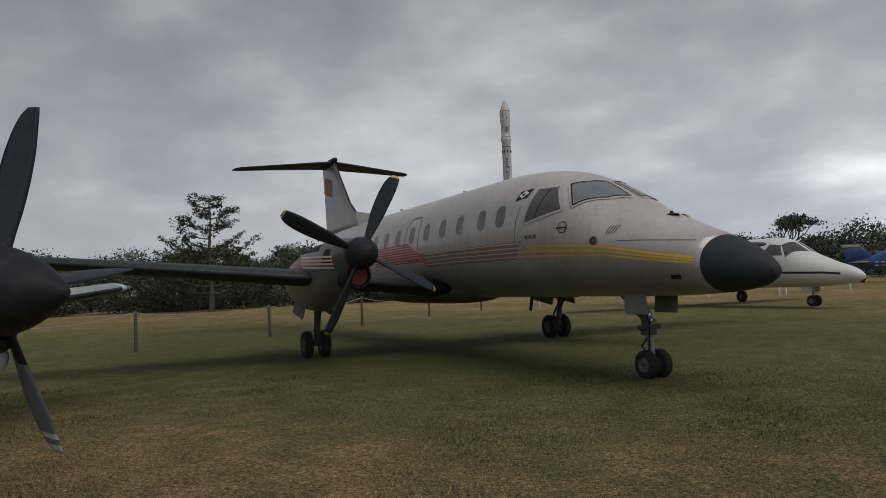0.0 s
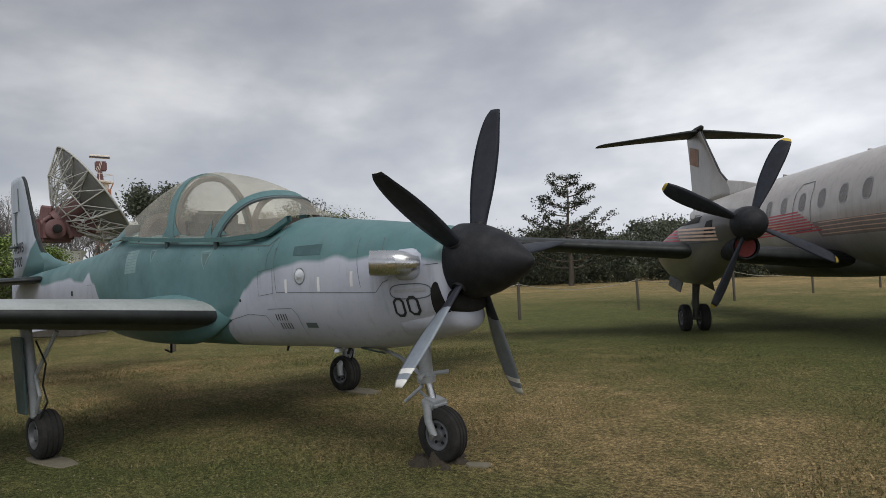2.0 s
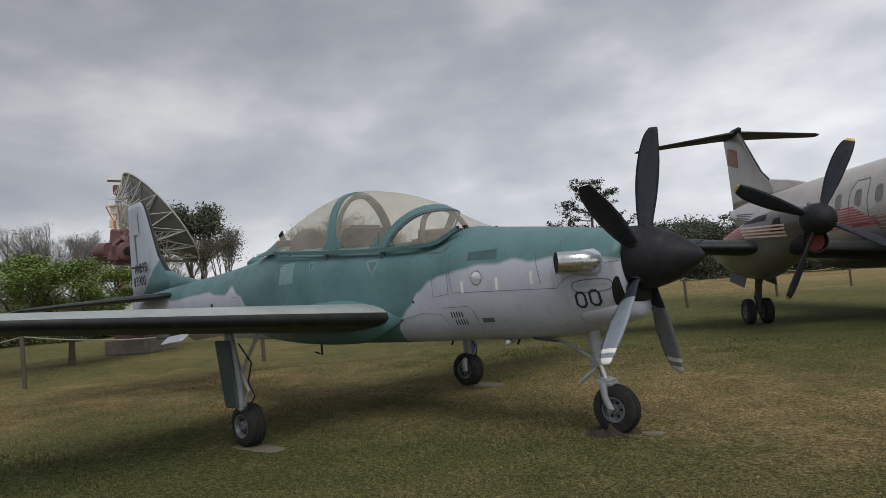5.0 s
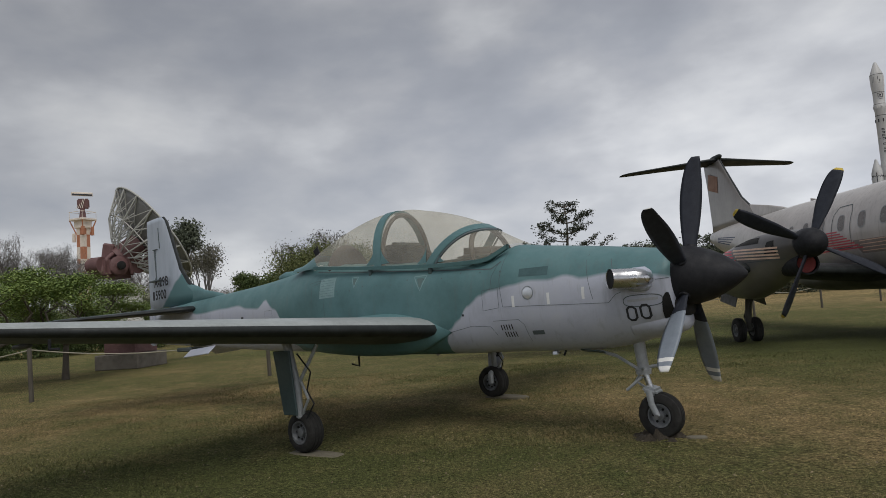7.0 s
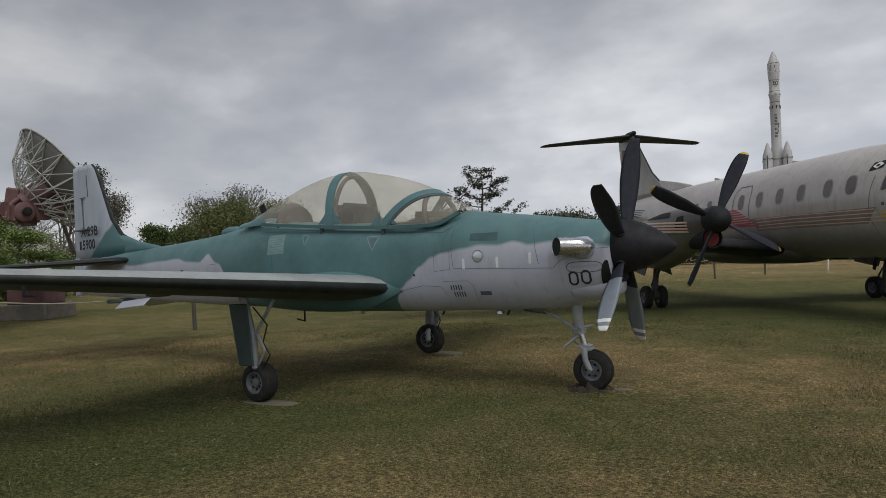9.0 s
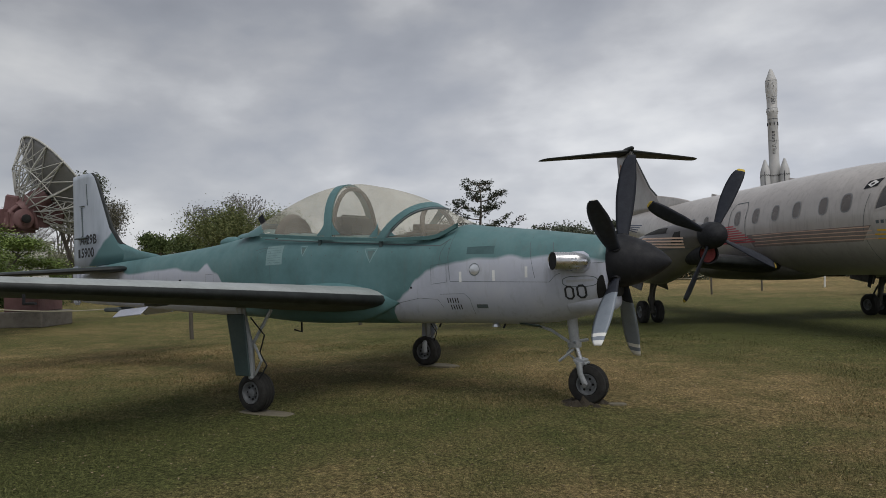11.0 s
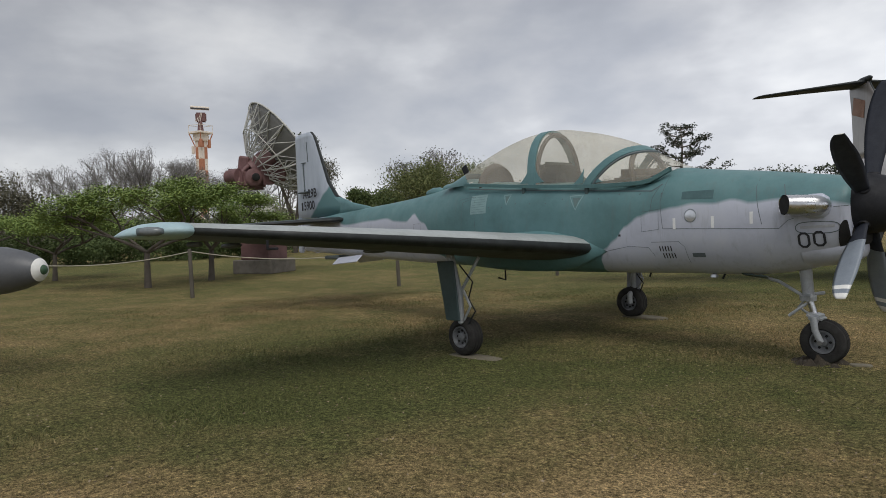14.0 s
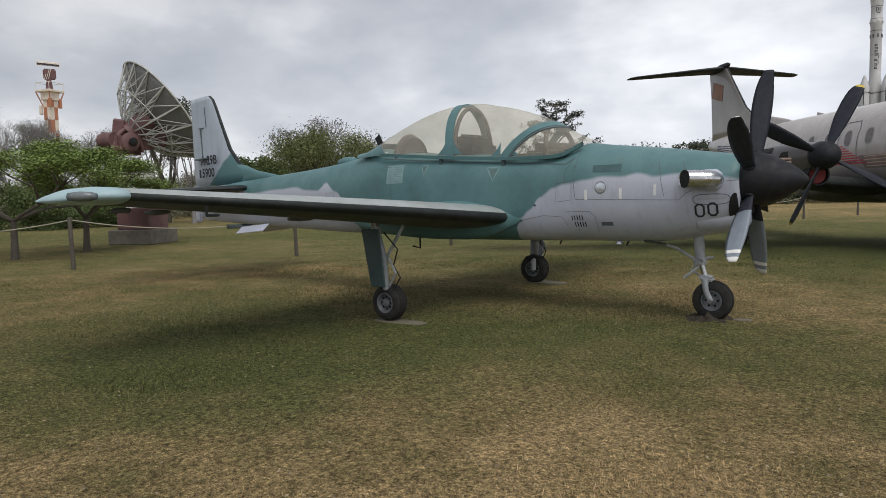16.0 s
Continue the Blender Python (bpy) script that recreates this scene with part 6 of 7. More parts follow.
# ---- radar tower ----
def build_tower():
    ob = thing("radar_tower", pose(-181.5, 71.2, 0, 0, 0, 20) @ Matrix.Diagonal((2.0, 2.0, 2.86, 1.0)), "orange and white chequered radar tower", "radar tower")
    for i in range(9):
        for j, (sx, sy) in enumerate(((-1, -1), (1, -1), (1, 1), (-1, 1))):
            part("tower_panel", rbox((0.56, 0.56, 1.12), (sx * 0.28, sy * 0.28, 0.56 + 1.12 * i), 0.01), tower_orange if (i + j) % 2 else tower_white, ob)
    part("gallery_floor", rbox((2.3, 2.3, 0.2), (0, 0, 10.35), 0.03), tower_white, ob)
    part("gallery_wall", rbox((1.5, 1.5, 0.7), (0, 0, 9.9), 0.05), tower_white, ob)
    for sx in (-1, 1):
        for sy in (-1, 1):
            part("bracket", tube_bm([(sx * 0.55, sy * 0.55, 9.0), (sx * 1.1, sy * 1.1, 10.3)], 0.07, 6), tower_orange, ob)
            part("cabinet", rbox((0.35, 0.35, 0.8), (sx * 0.75, sy * 0.75, 9.0 + 0.3 * sx), 0.03), tower_orange if sx > 0 else tower_white, ob)
            part("rail_post", tube_bm([(sx * 1.1, sy * 1.1, 10.4), (sx * 1.1, sy * 1.1, 11.1)], 0.03, 6), tower_white, ob)
    for a, b in (((-1.1, -1.1), (1.1, -1.1)), ((1.1, -1.1), (1.1, 1.1)), ((1.1, 1.1), (-1.1, 1.1)), ((-1.1, 1.1), (-1.1, -1.1))):
        part("rail", tube_bm([(*a, 11.05), (*b, 11.05)], 0.025, 6), tower_white, ob)
    part("antenna_mount", lathe_bm([(10.4, 0.45), (11.0, 0.35), (11.6, 0.22), (11.6, 0)], 16, "z"), primer_red, ob, "", True)
    part("antenna_reflector", rbox((1.45, 0.35, 0.95), (0.05, 0.1, 11.85), 0.12, 2, (8, 0, 40)), primer_red, ob, "red radar reflector", True)
    for k in range(4):
        part("feed_strut", tube_bm([(-0.5 + 0.33 * k, -0.5, 11.4), (-0.35 + 0.25 * k, 0.0, 12.3)], 0.03, 5), tower_white, ob)
    part("antenna_bar", rbox((2.5, 0.25, 0.34), (0, 0, 12.75), 0.05, rot=(0, 2, 45)), tower_white, ob, "long horizontal bar aerial")
    part("bar_face", rbox((2.4, 0.03, 0.14), (0.10, -0.10, 12.68), 0.0, rot=(0, 2, 45)), mark_mat, ob)
    return ob


build_tower()


# ---- tracking dish ----
def build_dish():
    ob = thing("tracking_dish", pose(-20.9, 4.8, 0, 0, 0, 0) @ Matrix.Scale(0.72, 4), "grey dish antenna with pale truss on red pedestal", "dish antenna")
    part("concrete_plinth", rbox((2.3, 2.3, 0.72), (0, 0, 0.36), 0.04, rot=(0, 0, 28)), weathered("stained_concrete", (0.15, 0.135, 0.115), 0.9, wear=0.4, scale=2.5, bump=0.3), ob, "", False)
    part("pedestal_base", rbox((1.7, 1.7, 1.05), (0, 0, 1.24), 0.04, rot=(0, 0, 28)), primer_red, ob, "faded red equipment box")
    part("pedestal_column", lathe_bm([(1.75, 0.75), (2.4, 0.6), (3.6, 0.6), (3.9, 0.8)], 24, "z"), jet_white, ob, "white column", True)
    head = part("drive_head", rbox((1.2, 2.0, 1.0), (-0.3, -0.7, 4.85), 0.15, 2, (0, 0, 28)), primer_red, ob, "red drive housing", True)
    part("drive_drum", lathe_bm([(0.2, 0), (0.2, 0.42), (0.35, 0.46), (0.42, 0.38), (0.44, 0.2), (0.55, 0.18), (0.55, 0)], 22, "x", (0.30, -0.75, 4.9)), primer_red, head, "", True)
    for d in (-1, 1):
        part("counterweight", tube_bm([(-0.30, -0.72 + d * 0.95, 4.95), (0.40, -0.55 + d * 0.85, 4.95)], [0.34, 0.40], 18), primer_red, head, "", True)
        part("drive_bracket", tube_bm([(0.35, -0.75 + d * 0.75, 4.55), (0.45, -0.72 + d * 0.5, 5.25), (0.25, -0.5 + d * 0.35, 5.5)], 0.10, 10), primer_red, head, "", True)
    part("drum_core", lathe_bm([(0, 0.2), (0.08, 0.2), (0.12, 0.12), (0.12, 0)], 18, "x", (0.84, -0.75, 4.9)), hole_mat, head, "", True)
    for d in (-1, 1):
        part("yoke_arm", rbox((0.6, 0.3, 1.3), (0.15 + d * 0.42, d * 0.85, 5.4), 0.08, rot=(0, 10, 28)), primer_red, head)
    # reflector: axis points up and away
    ax = Vector((0.20, 0.79, 0.58)).normalized()
    turn = ax.to_track_quat("Z", "Y").to_matrix().to_4x4()
    m = Matrix.Translation((0.10, 0.55, 6.05)) @ turn
    Rr, depth = 2.75, 0.85
    n, rings = 36, 8
    verts, faces = [], []
    for j in range(rings + 1):
        r = 0.3 + (Rr - 0.3) * j / rings
        for k in range(n):
            a = 2 * math.pi * k / n
            verts.append(m @ Vector((r * math.cos(a), r * math.sin(a), depth * (r / Rr) ** 2)))
    for j in range(rings):
        for k in range(n):
            a, b = j * n + k, j * n + (k + 1) % n
            faces.append((a, b, b + n, a + n))
    ref = finish("reflector", verts, faces, dish_mat, ob, "grey paneled reflector", smooth=True)
    sol = ref.modifiers.new("thickness", "SOLIDIFY")
    sol.thickness = 0.04
    P = lambda r, a, h: tuple(m @ Vector((r * math.cos(a), r * math.sin(a), depth * (r / Rr) ** 2 - h)))
    for k in range(16):
        a, a2 = 2 * math.pi * k / 16, 2 * math.pi * (k + 0.5) / 16
        bm = tube_bm([P(Rr, a, 0.05), P(1.9, a, 0.66), P(0.95, a, 0.95), P(0.4, a, 1.1)], 0.034, 6)
        tube_bm([P(0.5, a, 0.04), P(1.8, a, 0.04), P(Rr, a, 0.04)], 0.03, 6, bm)
        for r1, r2, h in ((0.95, 0.95, 0.95), (1.9, 1.9, 0.66), (0.95, 1.5, 0.95), (1.9, 1.4, 0.66), (1.9, 2.4, 0.66)):
            tube_bm([P(r1, a, h), P(r2, a, 0.04)], 0.024, 5, bm)
        part("truss_frame", bm, truss_mat, ref, "pale radial truss")
        a3 = 2 * math.pi * (k + 1) / 16
        bm = tube_bm([P(1.9, a, 0.66), P(1.9, a3, 0.66)], 0.026, 5)
        tube_bm([P(0.95, a, 0.95), P(0.95, a3, 0.95)], 0.026, 5, bm)
        tube_bm([P(1.9, a, 0.66), P(Rr, a3, 0.05)], 0.022, 5, bm)
        tube_bm([P(0.95, a, 0.95), P(1.9, a3, 0.66)], 0.022, 5, bm)
        part("truss_brace", bm, truss_mat, ref, "pale cross brace")
    part("rim", tube_bm([P(Rr, 2 * math.pi * k / 48, 0.02) for k in range(49)], 0.045, 8), truss_mat, ref, "pale rim", True)
    part("hub_drum", tube_bm([tuple(m @ Vector((0, 0, -1.3))), tuple(m @ Vector((0, 0, -0.05)))], 0.55, 20), primer_red, ref, "", True)
    return ob


build_dish()


# ---- fence ----
def build_fence():
    line = [(-16.7, -4.7), (-13.6, -0.95), (-11.25, 3.5), (-9.8, 8.2), (-8.37, 13.1), (-6.6, 17.6), (-5.05, 22.5), (-3.6, 28.0), (-1.9, 33.0), (0.9, 37.5), (6.0, 40.0), (11.0, 41.0), (15.27, 41.8), (15.75, 42.2), (19.84, 43.6), (25.0, 44.0)]
    tops = []
    for i, (x, y) in enumerate(line):
        z = ground_z(x, y)
        h = 1.13 + 0.05 * math.sin(i * 2.3)
        white = i > 8
        ob = thing("fence_post", pose(x, y, z, 1.5 * math.sin(i), 1.2 * math.cos(i * 1.7), 20 * i), "white rope fence post" if white else "dark weathered wooden rope fence post", "fence post", "rope fence posts")
        part("post", lathe_bm([(-0.05, 0.05), (h - 0.03, 0.046), (h, 0.035), (h, 0)], 10, "z"), white_post_mat if white else post_mat, ob, "", True)
        tops.append((x, y, z + h - 0.06))
    for a, b in zip(tops, tops[1:]):
        pts = []
        for k in range(13):
            t = k / 12
            pts.append((a[0] + (b[0] - a[0]) * t, a[1] + (b[1] - a[1]) * t, a[2] + (b[2] - a[2]) * t - 0.30 * 4 * t * (1 - t) * 0.8))
        bm = tube_bm(pts, 0.013, 6)
        me = bpy.data.meshes.new("rope")
        bm.to_mesh(me)
        bm.free()
        me.materials.append(rope_mat)
        tagged(new("rope", me), "slack pale rope strung between fence posts", "rope", "fence ropes")


build_fence()


# ---- trees ----
def quick_mesh(name, verts, size, mat, parent=None):
    """Many separate polygons of one size from a flat array of corners."""
    nv = len(verts)
    nf = nv // size
    me = bpy.data.meshes.new(name)
    me.vertices.add(nv)
    me.vertices.foreach_set("co", np.asarray(verts, np.float32).ravel())
    me.loops.add(nv)
    me.loops.foreach_set("vertex_index", np.arange(nv, dtype=np.int32))
    me.polygons.add(nf)
    me.polygons.foreach_set("loop_start", np.arange(0, nv, size, dtype=np.int32))
    me.update(calc_edges=True)
    me.materials.append(mat)
    ob = new(name, me)
    if parent:
        ob.parent = parent
    return ob


def leaf_quads(centres, size, rng, flat=0.0):
    n = len(centres)
    d = rng.normal(size=(n, 3))
    d[:, 2] *= 1 - flat
    d /= np.linalg.norm(d, axis=1)[:, None]
    u = rng.normal(size=(n, 3))
    if flat:
        d = d * (1 - flat) + np.array([0, 0, 1.0]) * flat
        d /= np.linalg.norm(d, axis=1)[:, None]
    u -= d * (u * d).sum(1)[:, None]
    u /= np.linalg.norm(u, axis=1)[:, None]
    v = np.cross(d, u)
    s = (size * rng.uniform(0.6, 1.3, n))[:, None]
    c = np.asarray(centres)
    return np.stack([c - u * s, c - v * s * 0.5, c + u * s, c + v * s * 0.5], 1).reshape(-1, 3)


def clumps(points, radius, count, rng, squash=0.7):
    p = np.repeat(np.asarray(points, float), count, 0)
    o = rng.normal(size=p.shape) * radius * 0.55
    o[:, 2] *= squash
    return p + o


def limb_mesh(name, segs, mat, parent, n=5):
    verts, faces = [], []
    for p, q, r0, r1 in segs:
        d = (q - p)
        if d.length < 1e-4:
            continue
        d.normalize()
        s = d.orthogonal().normalized()
        o = d.cross(s)
        b = len(verts)
        for c, r in ((p, r0), (q, r1)):
            for k in range(n):
                a = 2 * math.pi * k / n
                verts.append(c + r * (math.cos(a) * s + math.sin(a) * o))
        for k in range(n):
            faces.append((b + k, b + (k + 1) % n, b + n + (k + 1) % n, b + n + k))
    return finish(name, verts, faces, mat, parent)


def grow(p, d, length, r, depth, rng, segs, tips, spread=0.6, up_pull=0.15, kids=(2, 3)):
    steps = 2
    for i in range(steps):
        d = (d + Vector((rng.uniform(-1, 1), rng.uniform(-1, 1), rng.uniform(-0.6, 1))) * 0.16).normalized()
        q = p + d * length / steps
        segs.append((p, q, r * (1 - 0.2 * i / steps), r * (1 - 0.2 * (i + 1) / steps)))
        p = q
    if depth == 0:
        tips.append(tuple(p))
        return
    for k in range(rng.randint(*kids)):
        side = Vector((rng.uniform(-1, 1), rng.uniform(-1, 1), rng.uniform(-0.3, 0.8)))
        nd = (d + side * spread + Vector((0, 0, up_pull))).normalized()
        grow(p, nd, length * rng.uniform(0.62, 0.85), r * rng.uniform(0.55, 0.72), depth - 1, rng, segs, tips, spread, up_pull, kids)


def broad_tree(name, x, y, h, spread_r, seed, leaf, label, depth=4, leaf_size=0.16, per=26, clump=0.55, trunk=0.35, spread=0.75, up_pull=0.12, squash=0.7, group="", flat=0.0, bark=None):
    rng, nr = random.Random(seed), np.random.default_rng(seed)
    ob = thing(name, pose(x, y, ground_z(x, y) - 0.05), label, "tree", group)
    segs, tips = [], []
    tr = h * trunk
    p = Vector((0, 0, 0))
    top = Vector((rng.uniform(-0.15, 0.15) * h * 0.3, rng.uniform(-0.15, 0.15) * h * 0.3, tr))
    segs.append((p, p.lerp(top, 0.5), h * 0.022 + 0.05, h * 0.019 + 0.035))
    segs.append((p.lerp(top, 0.5), top, h * 0.019 + 0.035, h * 0.016 + 0.03))
    for k in range(4):
        a = 2 * math.pi * k / 4 + rng.uniform(-0.4, 0.4)
        d = Vector((math.cos(a) * spread, math.sin(a) * spread, rng.uniform(0.6, 1.1))).normalized()
        grow(top, d, h * 0.26, h * 0.012 + 0.02, depth - 1, rng, segs, tips, spread, up_pull)
    t = np.array(tips)
    zs = (h - 0.3) / max(t[:, 2].max(), 0.1)
    rs = spread_r / max(np.percentile(np.hypot(t[:, 0], t[:, 1]), 92), 0.1)

    def fit_pt(v):
        f = min(1.0, max(0.0, v[2] - tr) / max(h - tr, 0.1) * 3)
        return Vector((v[0] * (1 + (rs - 1) * f), v[1] * (1 + (rs - 1) * f), v[2] if v[2] < tr else tr + (v[2] - tr) * (h - tr) / max(t[:, 2].max() - tr, 0.1)))
    segs = [(fit_pt(a), fit_pt(b), r0, r1) for a, b, r0, r1 in segs]
    t = np.array([tuple(fit_pt(v)) for v in tips])
    limb_mesh("trunk", segs, bark or bark_mat, ob)
    if per:
        quick_mesh("crown", leaf_quads(clumps(t, clump, per, nr, squash), leaf_size, nr, flat), 4, leaf, ob)
    return ob


def bare_tree(x, y, h, r, seed, per=14):
    return broad_tree("bare_tree", x, y, h, r, seed, leaf_brown, "grey leafless tree with dense fine twigs", 6, 0.04, per, 0.4, 0.16, 0.62, 0.12, group="bare trees", bark=twig_mat)


def pine(x, y, h, seed):
    rng, nr = random.Random(seed), np.random.default_rng(seed)
    ob = thing("pine_tree", pose(x, y, 0), "sparse dark conifer with layered open limbs", "tree")
    segs, pts = [], []
    for k in range(10):
        segs.append((Vector((0.1 * math.sin(k), 0, h * k / 10)), Vector((0.1 * math.sin(k + 1), 0, h * (k + 1) / 10)), 0.26 * (1 - k / 11), 0.26 * (1 - (k + 1) / 11)))
    z = h * 0.16
    while z < h - 0.1:
        f = z / h
        L = 0.42 * h * (1 - f) ** 0.42 * rng.uniform(0.75, 1.1) + 0.5
        for k in range(rng.randint(2, 4) + (1 if f < 0.5 else 0)):
            a = rng.uniform(0, 2 * math.pi)
            l = L * rng.uniform(0.55, 1.1)
            p = Vector((0, 0, z))
            for i in range(5):
                q = p + Vector((math.cos(a) * l / 5, math.sin(a) * l / 5, l / 5 * (0.02 + 0.16 * i)))
                a += rng.uniform(-0.3, 0.3)
                segs.append((p, q, 0.07 * (1 - i / 6), 0.07 * (1 - (i + 1) / 6)))
                if i > 0:
                    for w in range(3):
                        b = a + rng.choice((-1, 1)) * rng.uniform(0.4, 1.2)
                        e = q + Vector((math.cos(b), math.sin(b), rng.uniform(0.1, 0.6))) * rng.uniform(0.3, 0.8)
                        segs.append((q, e, 0.025, 0.012))
                        pts.append(tuple(e))
                p = q
            pts.append(tuple(p))
        z += rng.uniform(0.5, 0.95)
    limb_mesh("trunk", segs, bark_mat, ob, 5)
    quick_mesh("crown", leaf_quads(clumps(pts, 0.30, 13, nr, 0.6), 0.11, nr), 4, leaf_pine, ob)
    return ob


pine(-26.8, 47.4, 9.6, 7)
broad_tree("umbrella_tree", -17.9, -0.5, 3.0, 2.95, 11, leaf_bright, "spreading green tree with flat feathery crown", 5, 0.037, 250, 0.42, 0.36, 1.1, 0.0, 0.4, "umbrella trees", 0.6)
broad_tree("umbrella_tree", -18.8, 1.8, 2.95, 2.4, 12, leaf_bright, "spreading green tree with flat feathery crown", 5, 0.037, 220, 0.42, 0.36, 1.1, 0.0, 0.4, "umbrella trees", 0.6)
broad_tree("umbrella_tree", -24.8, -1.35, 2.5, 2.4, 13, leaf_bright, "spreading green tree with flat feathery crown", 5, 0.042, 160, 0.42, 0.4, 1.0, 0.0, 0.4, "umbrella trees", 0.5)
broad_tree("olive_bush", -36.8, -2.4, 4.5, 3.3, 15, leaf_olive, "dense rounded brownish green tree by the lawn's edge", 5, 0.07, 190, 0.75, 0.10, 0.8, 0.1, 0.8)
broad_tree("yellow_green_tree", -27.4, 19.0, 5.0, 3.75, 21, leaf_yellow, "round yellow-green tree with dry twigs above", 5, 0.055, 300, 0.77, 0.08, 0.85, 0.1, 0.9)
broad_tree("bare_tree", -27.8, 19.4, 6.1, 2.7, 22, leaf_brown, "grey leafless tree with dense fine twigs", 6, 0.06, 2, 0.2, 0.3, 0.5, 0.35, group="bare trees", bark=twig_mat)
for i, (x, y, h, r) in enumerate(((-61.5, 7.7, 7.4, 5.0), (-62.3, 12.7, 9.5, 5.5), (-60.1, 17.0, 8.2, 5.0), (-64.8, 22.7, 8.0, 5.0), (-55.8, 24.3, 8.8, 4.2), (-69.7, 4.1, 4.3, 5.0), (-65.9, -1.0, 3.2, 4.0), (-54.5, 31.2, 4.4, 3.4), (-59.4, 10.6, 7.5, 4.5), (-57.0, 20.4, 7.4, 4.5), (-65.1, 17.8, 9.2, 5.5), (-56.7, 4.5, 4.1, 4.0), (-54.9, -1.1, 3.0, 4.0), (-59.2, 15.0, 9.6, 4.6), (-62.7, 26.1, 6.2, 4.0))):
    bare_tree(x, y, h, r, 40 + i)
broad_tree("dark_conifer", -40.2, 17.3, 8.1, 2.1, 61, leaf_dark, "dense dark evergreen behind the dish", 5, 0.10, 70, 0.64, 0.25, 0.55, 0.4)
broad_tree("olive_tree", -37.0, 17.2, 6.2, 1.5, 67, leaf_olive, "tall dull olive tree with dense grey twigs", 6, 0.056, 26, 0.56, 0.15, 0.6, 0.25, bark=twig_mat)
broad_tree("dark_evergreen", -36.6, 20.4, 4.1, 1.2, 68, leaf_mid, "rounded dark green tree", 4, 0.08, 90, 0.48, 0.25, 0.7, 0.2)
broad_tree("dark_evergreen", -39.0, 24.5, 4.2, 1.9, 62, leaf_mid, "rounded dark green tree", 4, 0.09, 90, 0.6, 0.25, 0.7, 0.2)
broad_tree("dark_evergreen", -38.9, 27.2, 3.9, 1.75, 63, leaf_dark, "rounded dark green tree", 4, 0.09, 90, 0.6, 0.25, 0.7, 0.2)
broad_tree("dark_evergreen", -18.4, 66.6, 6.7, 4.5, 64, leaf_dark, "wide dark spreading tree with open crown", 5, 0.17, 16, 0.6, 0.35, 1.0, 0.0, 0.5)
broad_tree("dark_evergreen", -26.9, 66.9, 6.35, 4.2, 65, leaf_dark, "wide dark spreading tree with open crown", 5, 0.17, 14, 0.6, 0.35, 1.0, 0.0, 0.5)
broad_tree("dark_evergreen", 24.1, 71.0, 5.9, 1.9, 66, leaf_dark, "sparse far tree against the sky", 5, 0.2, 8, 0.6, 0.5, 0.9, 0.1, 0.5)


def woods(name, spots, seed, leaf, label, leaf_size=0.17, per=95):
    """Far trees in one mass: trunks hidden below layered clumps."""
    nr = np.random.default_rng(seed)
    out = []
    for x, y, h, r in spots:
        k = 40
        th, u = nr.uniform(0, 2 * np.pi, k), nr.uniform(0, 1, k)
        zz = h * (0.02 + 0.90 * u)
        rad = r * np.sqrt(np.clip(1 - (2 * np.clip(u, 0.05, 1) - 0.9) ** 2 * 0.8, 0.05, 1)) * nr.uniform(0.45, 1.05, k)
        pts = np.stack([x + rad * np.cos(th), y + rad * np.sin(th), zz], 1)
        out.append(leaf_quads(clumps(pts, r * 0.32, per, nr), leaf_size, nr))
    ob = quick_mesh(name, np.concatenate(out), 4, leaf)
    return tagged(ob, label, "woods", kind="stuff")


wr = random.Random(5)
spots = []
for k in range(46):
    deg = -50 + 46 * k / 45
    a, d = radians(deg), wr.uniform(66, 84)
    spots.append((4 + d * math.sin(a), -3 + d * math.cos(a), wr.uniform(4.2, 6.3) + 0.96 + 0.0285 * deg, wr.uniform(2.2, 3.6)))
woods("woods", spots, 3, leaf_dark, "dark mixed woodland along the far side of the lawn", 0.13, 150)
spots = []
for k in range(40):
    deg = -98 + 50 * k / 39
    a, d = radians(deg), wr.uniform(58, 74)
    spots.append((2 + d * math.sin(a), -7 + d * math.cos(a), wr.uniform(2.4, 4.0) + max(-0.2, 0.02 * (deg + 70)), wr.uniform(2.2, 3.4)))
woods("shrubs", [(-41 + 0.25 * k * (k % 3), 1.0 + 1.55 * k, 2.2 + 0.5 * math.sin(k * 1.9), 1.7) for k in range(10)], 14, leaf_mid, "dark green shrubs behind the umbrella trees", 0.07, 170)
woods("woods", spots, 4, leaf_brush, "grey-green undergrowth below the bare trees", 0.10, 170)
spots = []
for k in range(60):
    deg = -6 + 60 * k / 59
    a, d = radians(deg), wr.uniform(70, 84)
    spots.append((4 + d * math.sin(a), -3 + d * math.cos(a), wr.uniform(1.9, 2.8) + 0.9 + 0.02 * deg, wr.uniform(2.6, 4.0)))
spots += [(21.6, 68, 5.2, 2.9), (18.9, 69, 5.0, 2.9), (26.0, 70.5, 4.6, 2.6), (31.0, 72.5, 6.2, 3.6), (28.7, 73.8, 5.2, 3.9), (33.5, 72.0, 5.0, 3.4), (16.0, 69.2, 4.9, 3.1)]
woods("woods", spots, 6, leaf_dark, "dark tree line beyond the parked aircraft", 0.17, 85)
spots = []
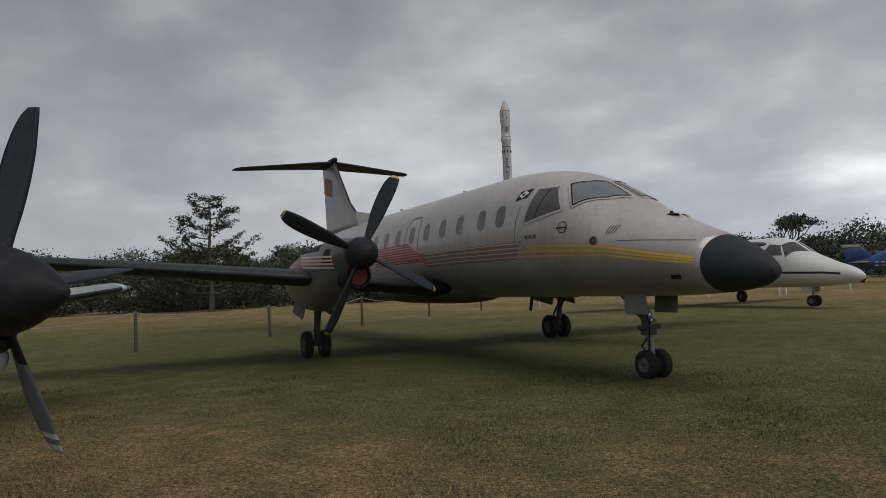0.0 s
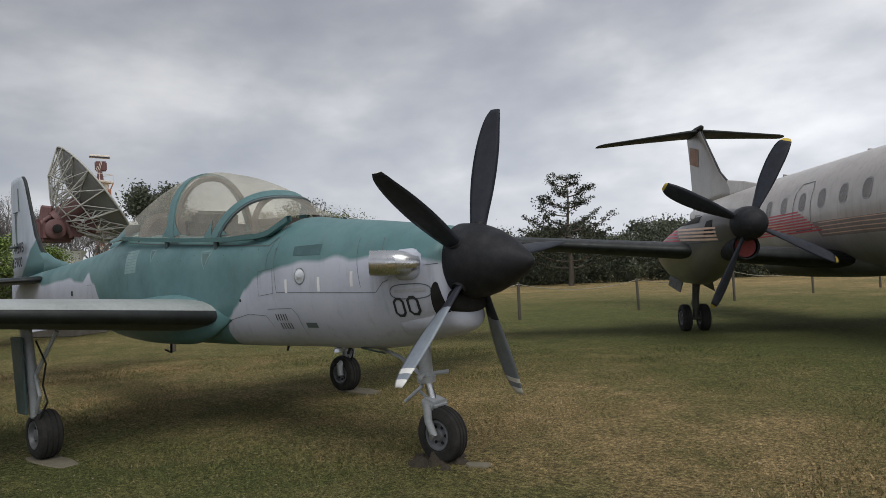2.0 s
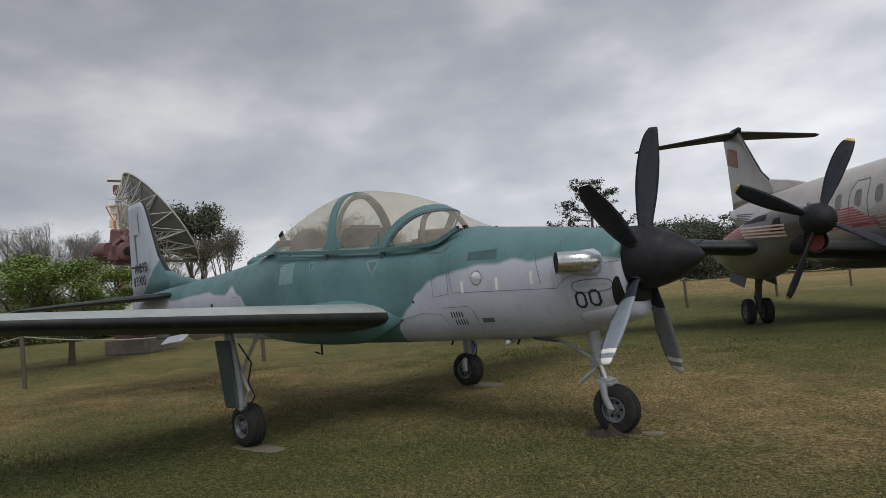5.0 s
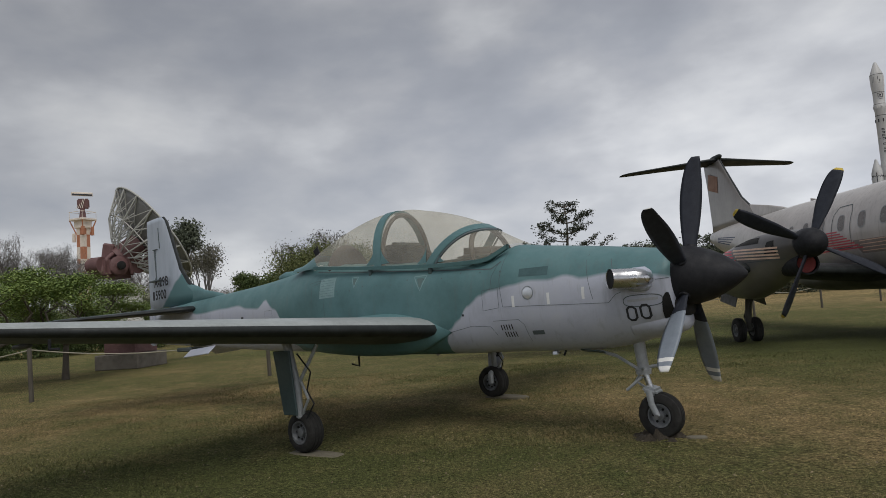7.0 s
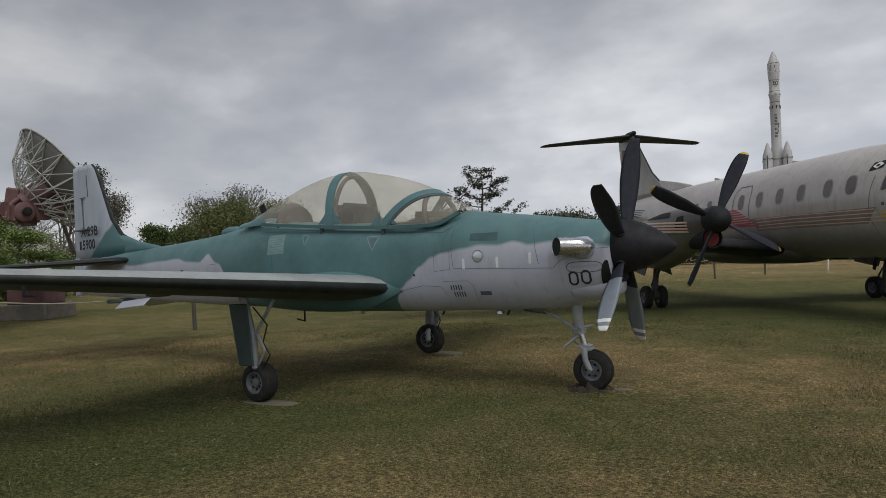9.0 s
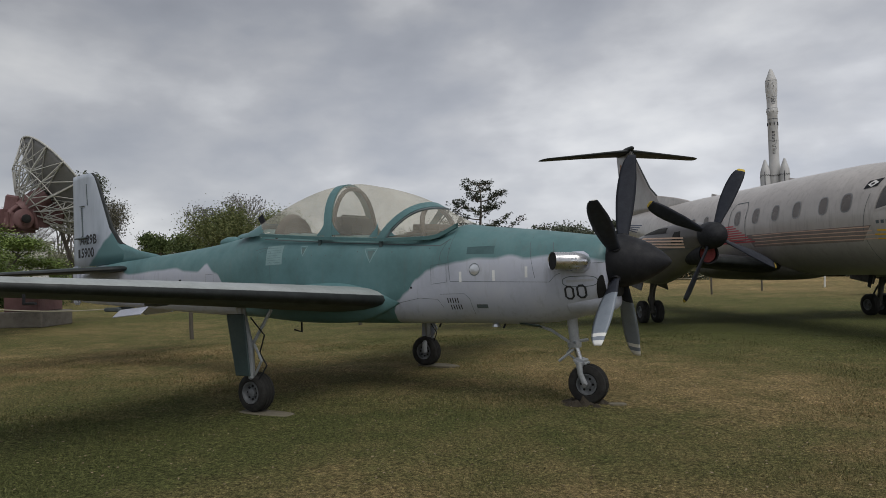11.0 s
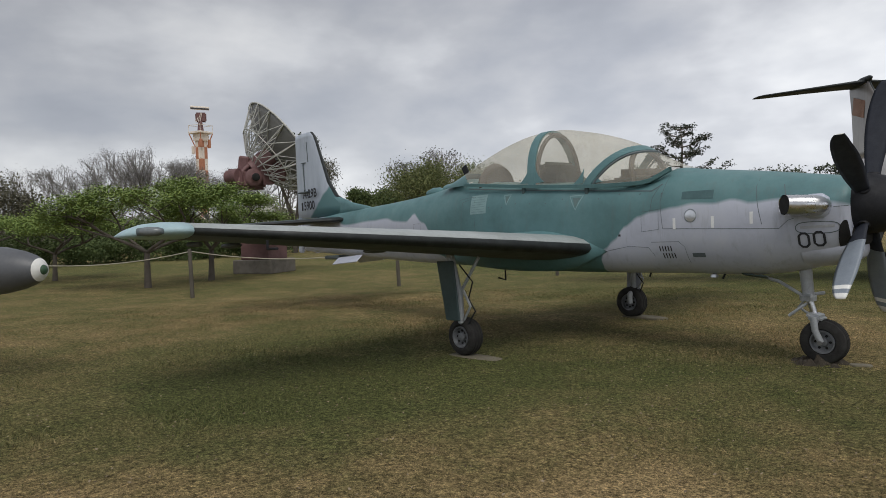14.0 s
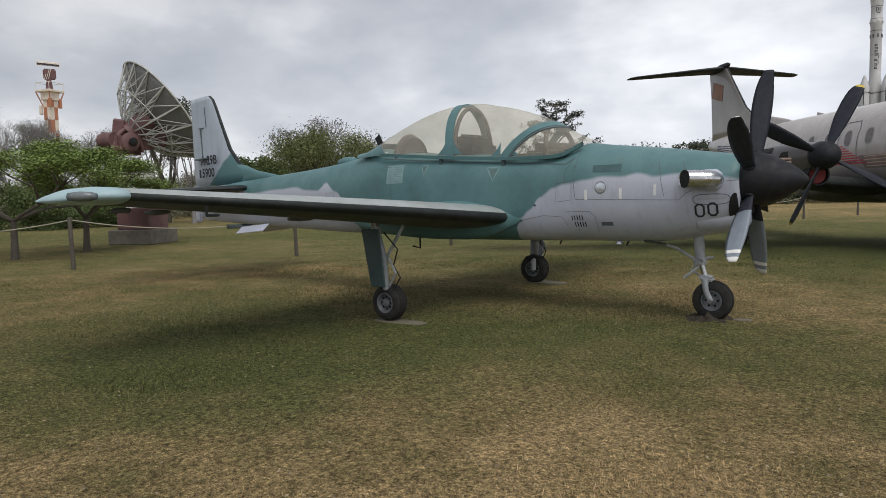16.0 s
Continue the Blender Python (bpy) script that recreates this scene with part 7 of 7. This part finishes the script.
for k in range(110):
    a = radians(55 + 205 * k / 109)
    d = wr.uniform(70, 110)
    spots.append((4 + d * math.sin(a), -3 + d * math.cos(a), wr.uniform(4.0, 7.0), wr.uniform(3.5, 5)))
woods("woods", spots, 8, leaf_dark, "dark tree line closing the field", 0.8, 20)


# ---- grass and litter ----
def grass():
    nr = np.random.default_rng(9)
    n = 380000
    # denser close to the walk
    r = 0.6 + 15 * nr.uniform(0, 1, n) ** 0.75
    a = nr.uniform(-2.0, 0.9, n)
    x, y = 2.6 + r * np.sin(a), -6.9 + r * np.cos(a)
    z = np.array([ground_z(px, py) for px, py in zip(x, y)])
    keep = np.array([noise.noise((px * 0.9, py * 0.9, 5)) for px, py in zip(x, y)]) + nr.uniform(-0.5, 0.5, n) > -0.15
    x, y, z, r = x[keep], y[keep], z[keep], r[keep]
    n = len(x)
    h = nr.uniform(0.008, 0.028, n) * (1 + 0.5 * (nr.uniform(0, 1, n) > 0.96))
    w = 0.0018 + 0.0006 * r
    t = nr.uniform(0, 2 * np.pi, n)
    lean = nr.normal(size=(n, 2)) * h[:, None] * 0.9
    dx, dy = np.cos(t) * w, np.sin(t) * w
    b = np.stack([np.stack([x - dx, y - dy, z - 0.012], 1), np.stack([x + dx, y + dy, z - 0.012], 1), np.stack([x + lean[:, 0], y + lean[:, 1], z + h], 1)], 1)
    return tagged(quick_mesh("grass", b.reshape(-1, 3), 3, grass_mat), "short dry grass blades over the lawn", "grass", kind="stuff")


grass()


def litter():
    nr = np.random.default_rng(12)
    n = 7000
    r = 1.2 + 14 * nr.uniform(0, 1, n) ** 0.8
    a = nr.uniform(-1.5, 0.7, n)
    x, y = 2.6 + r * np.sin(a), -6.9 + r * np.cos(a)
    z = np.array([ground_z(px, py) for px, py in zip(x, y)]) + 0.02
    q = leaf_quads(np.stack([x, y, z], 1), 0.013, nr, 0.7)
    return tagged(quick_mesh("leaf_litter", q, 4, litter_mat), "scattered small dry leaves on the lawn", "leaf litter", kind="stuff")


litter()
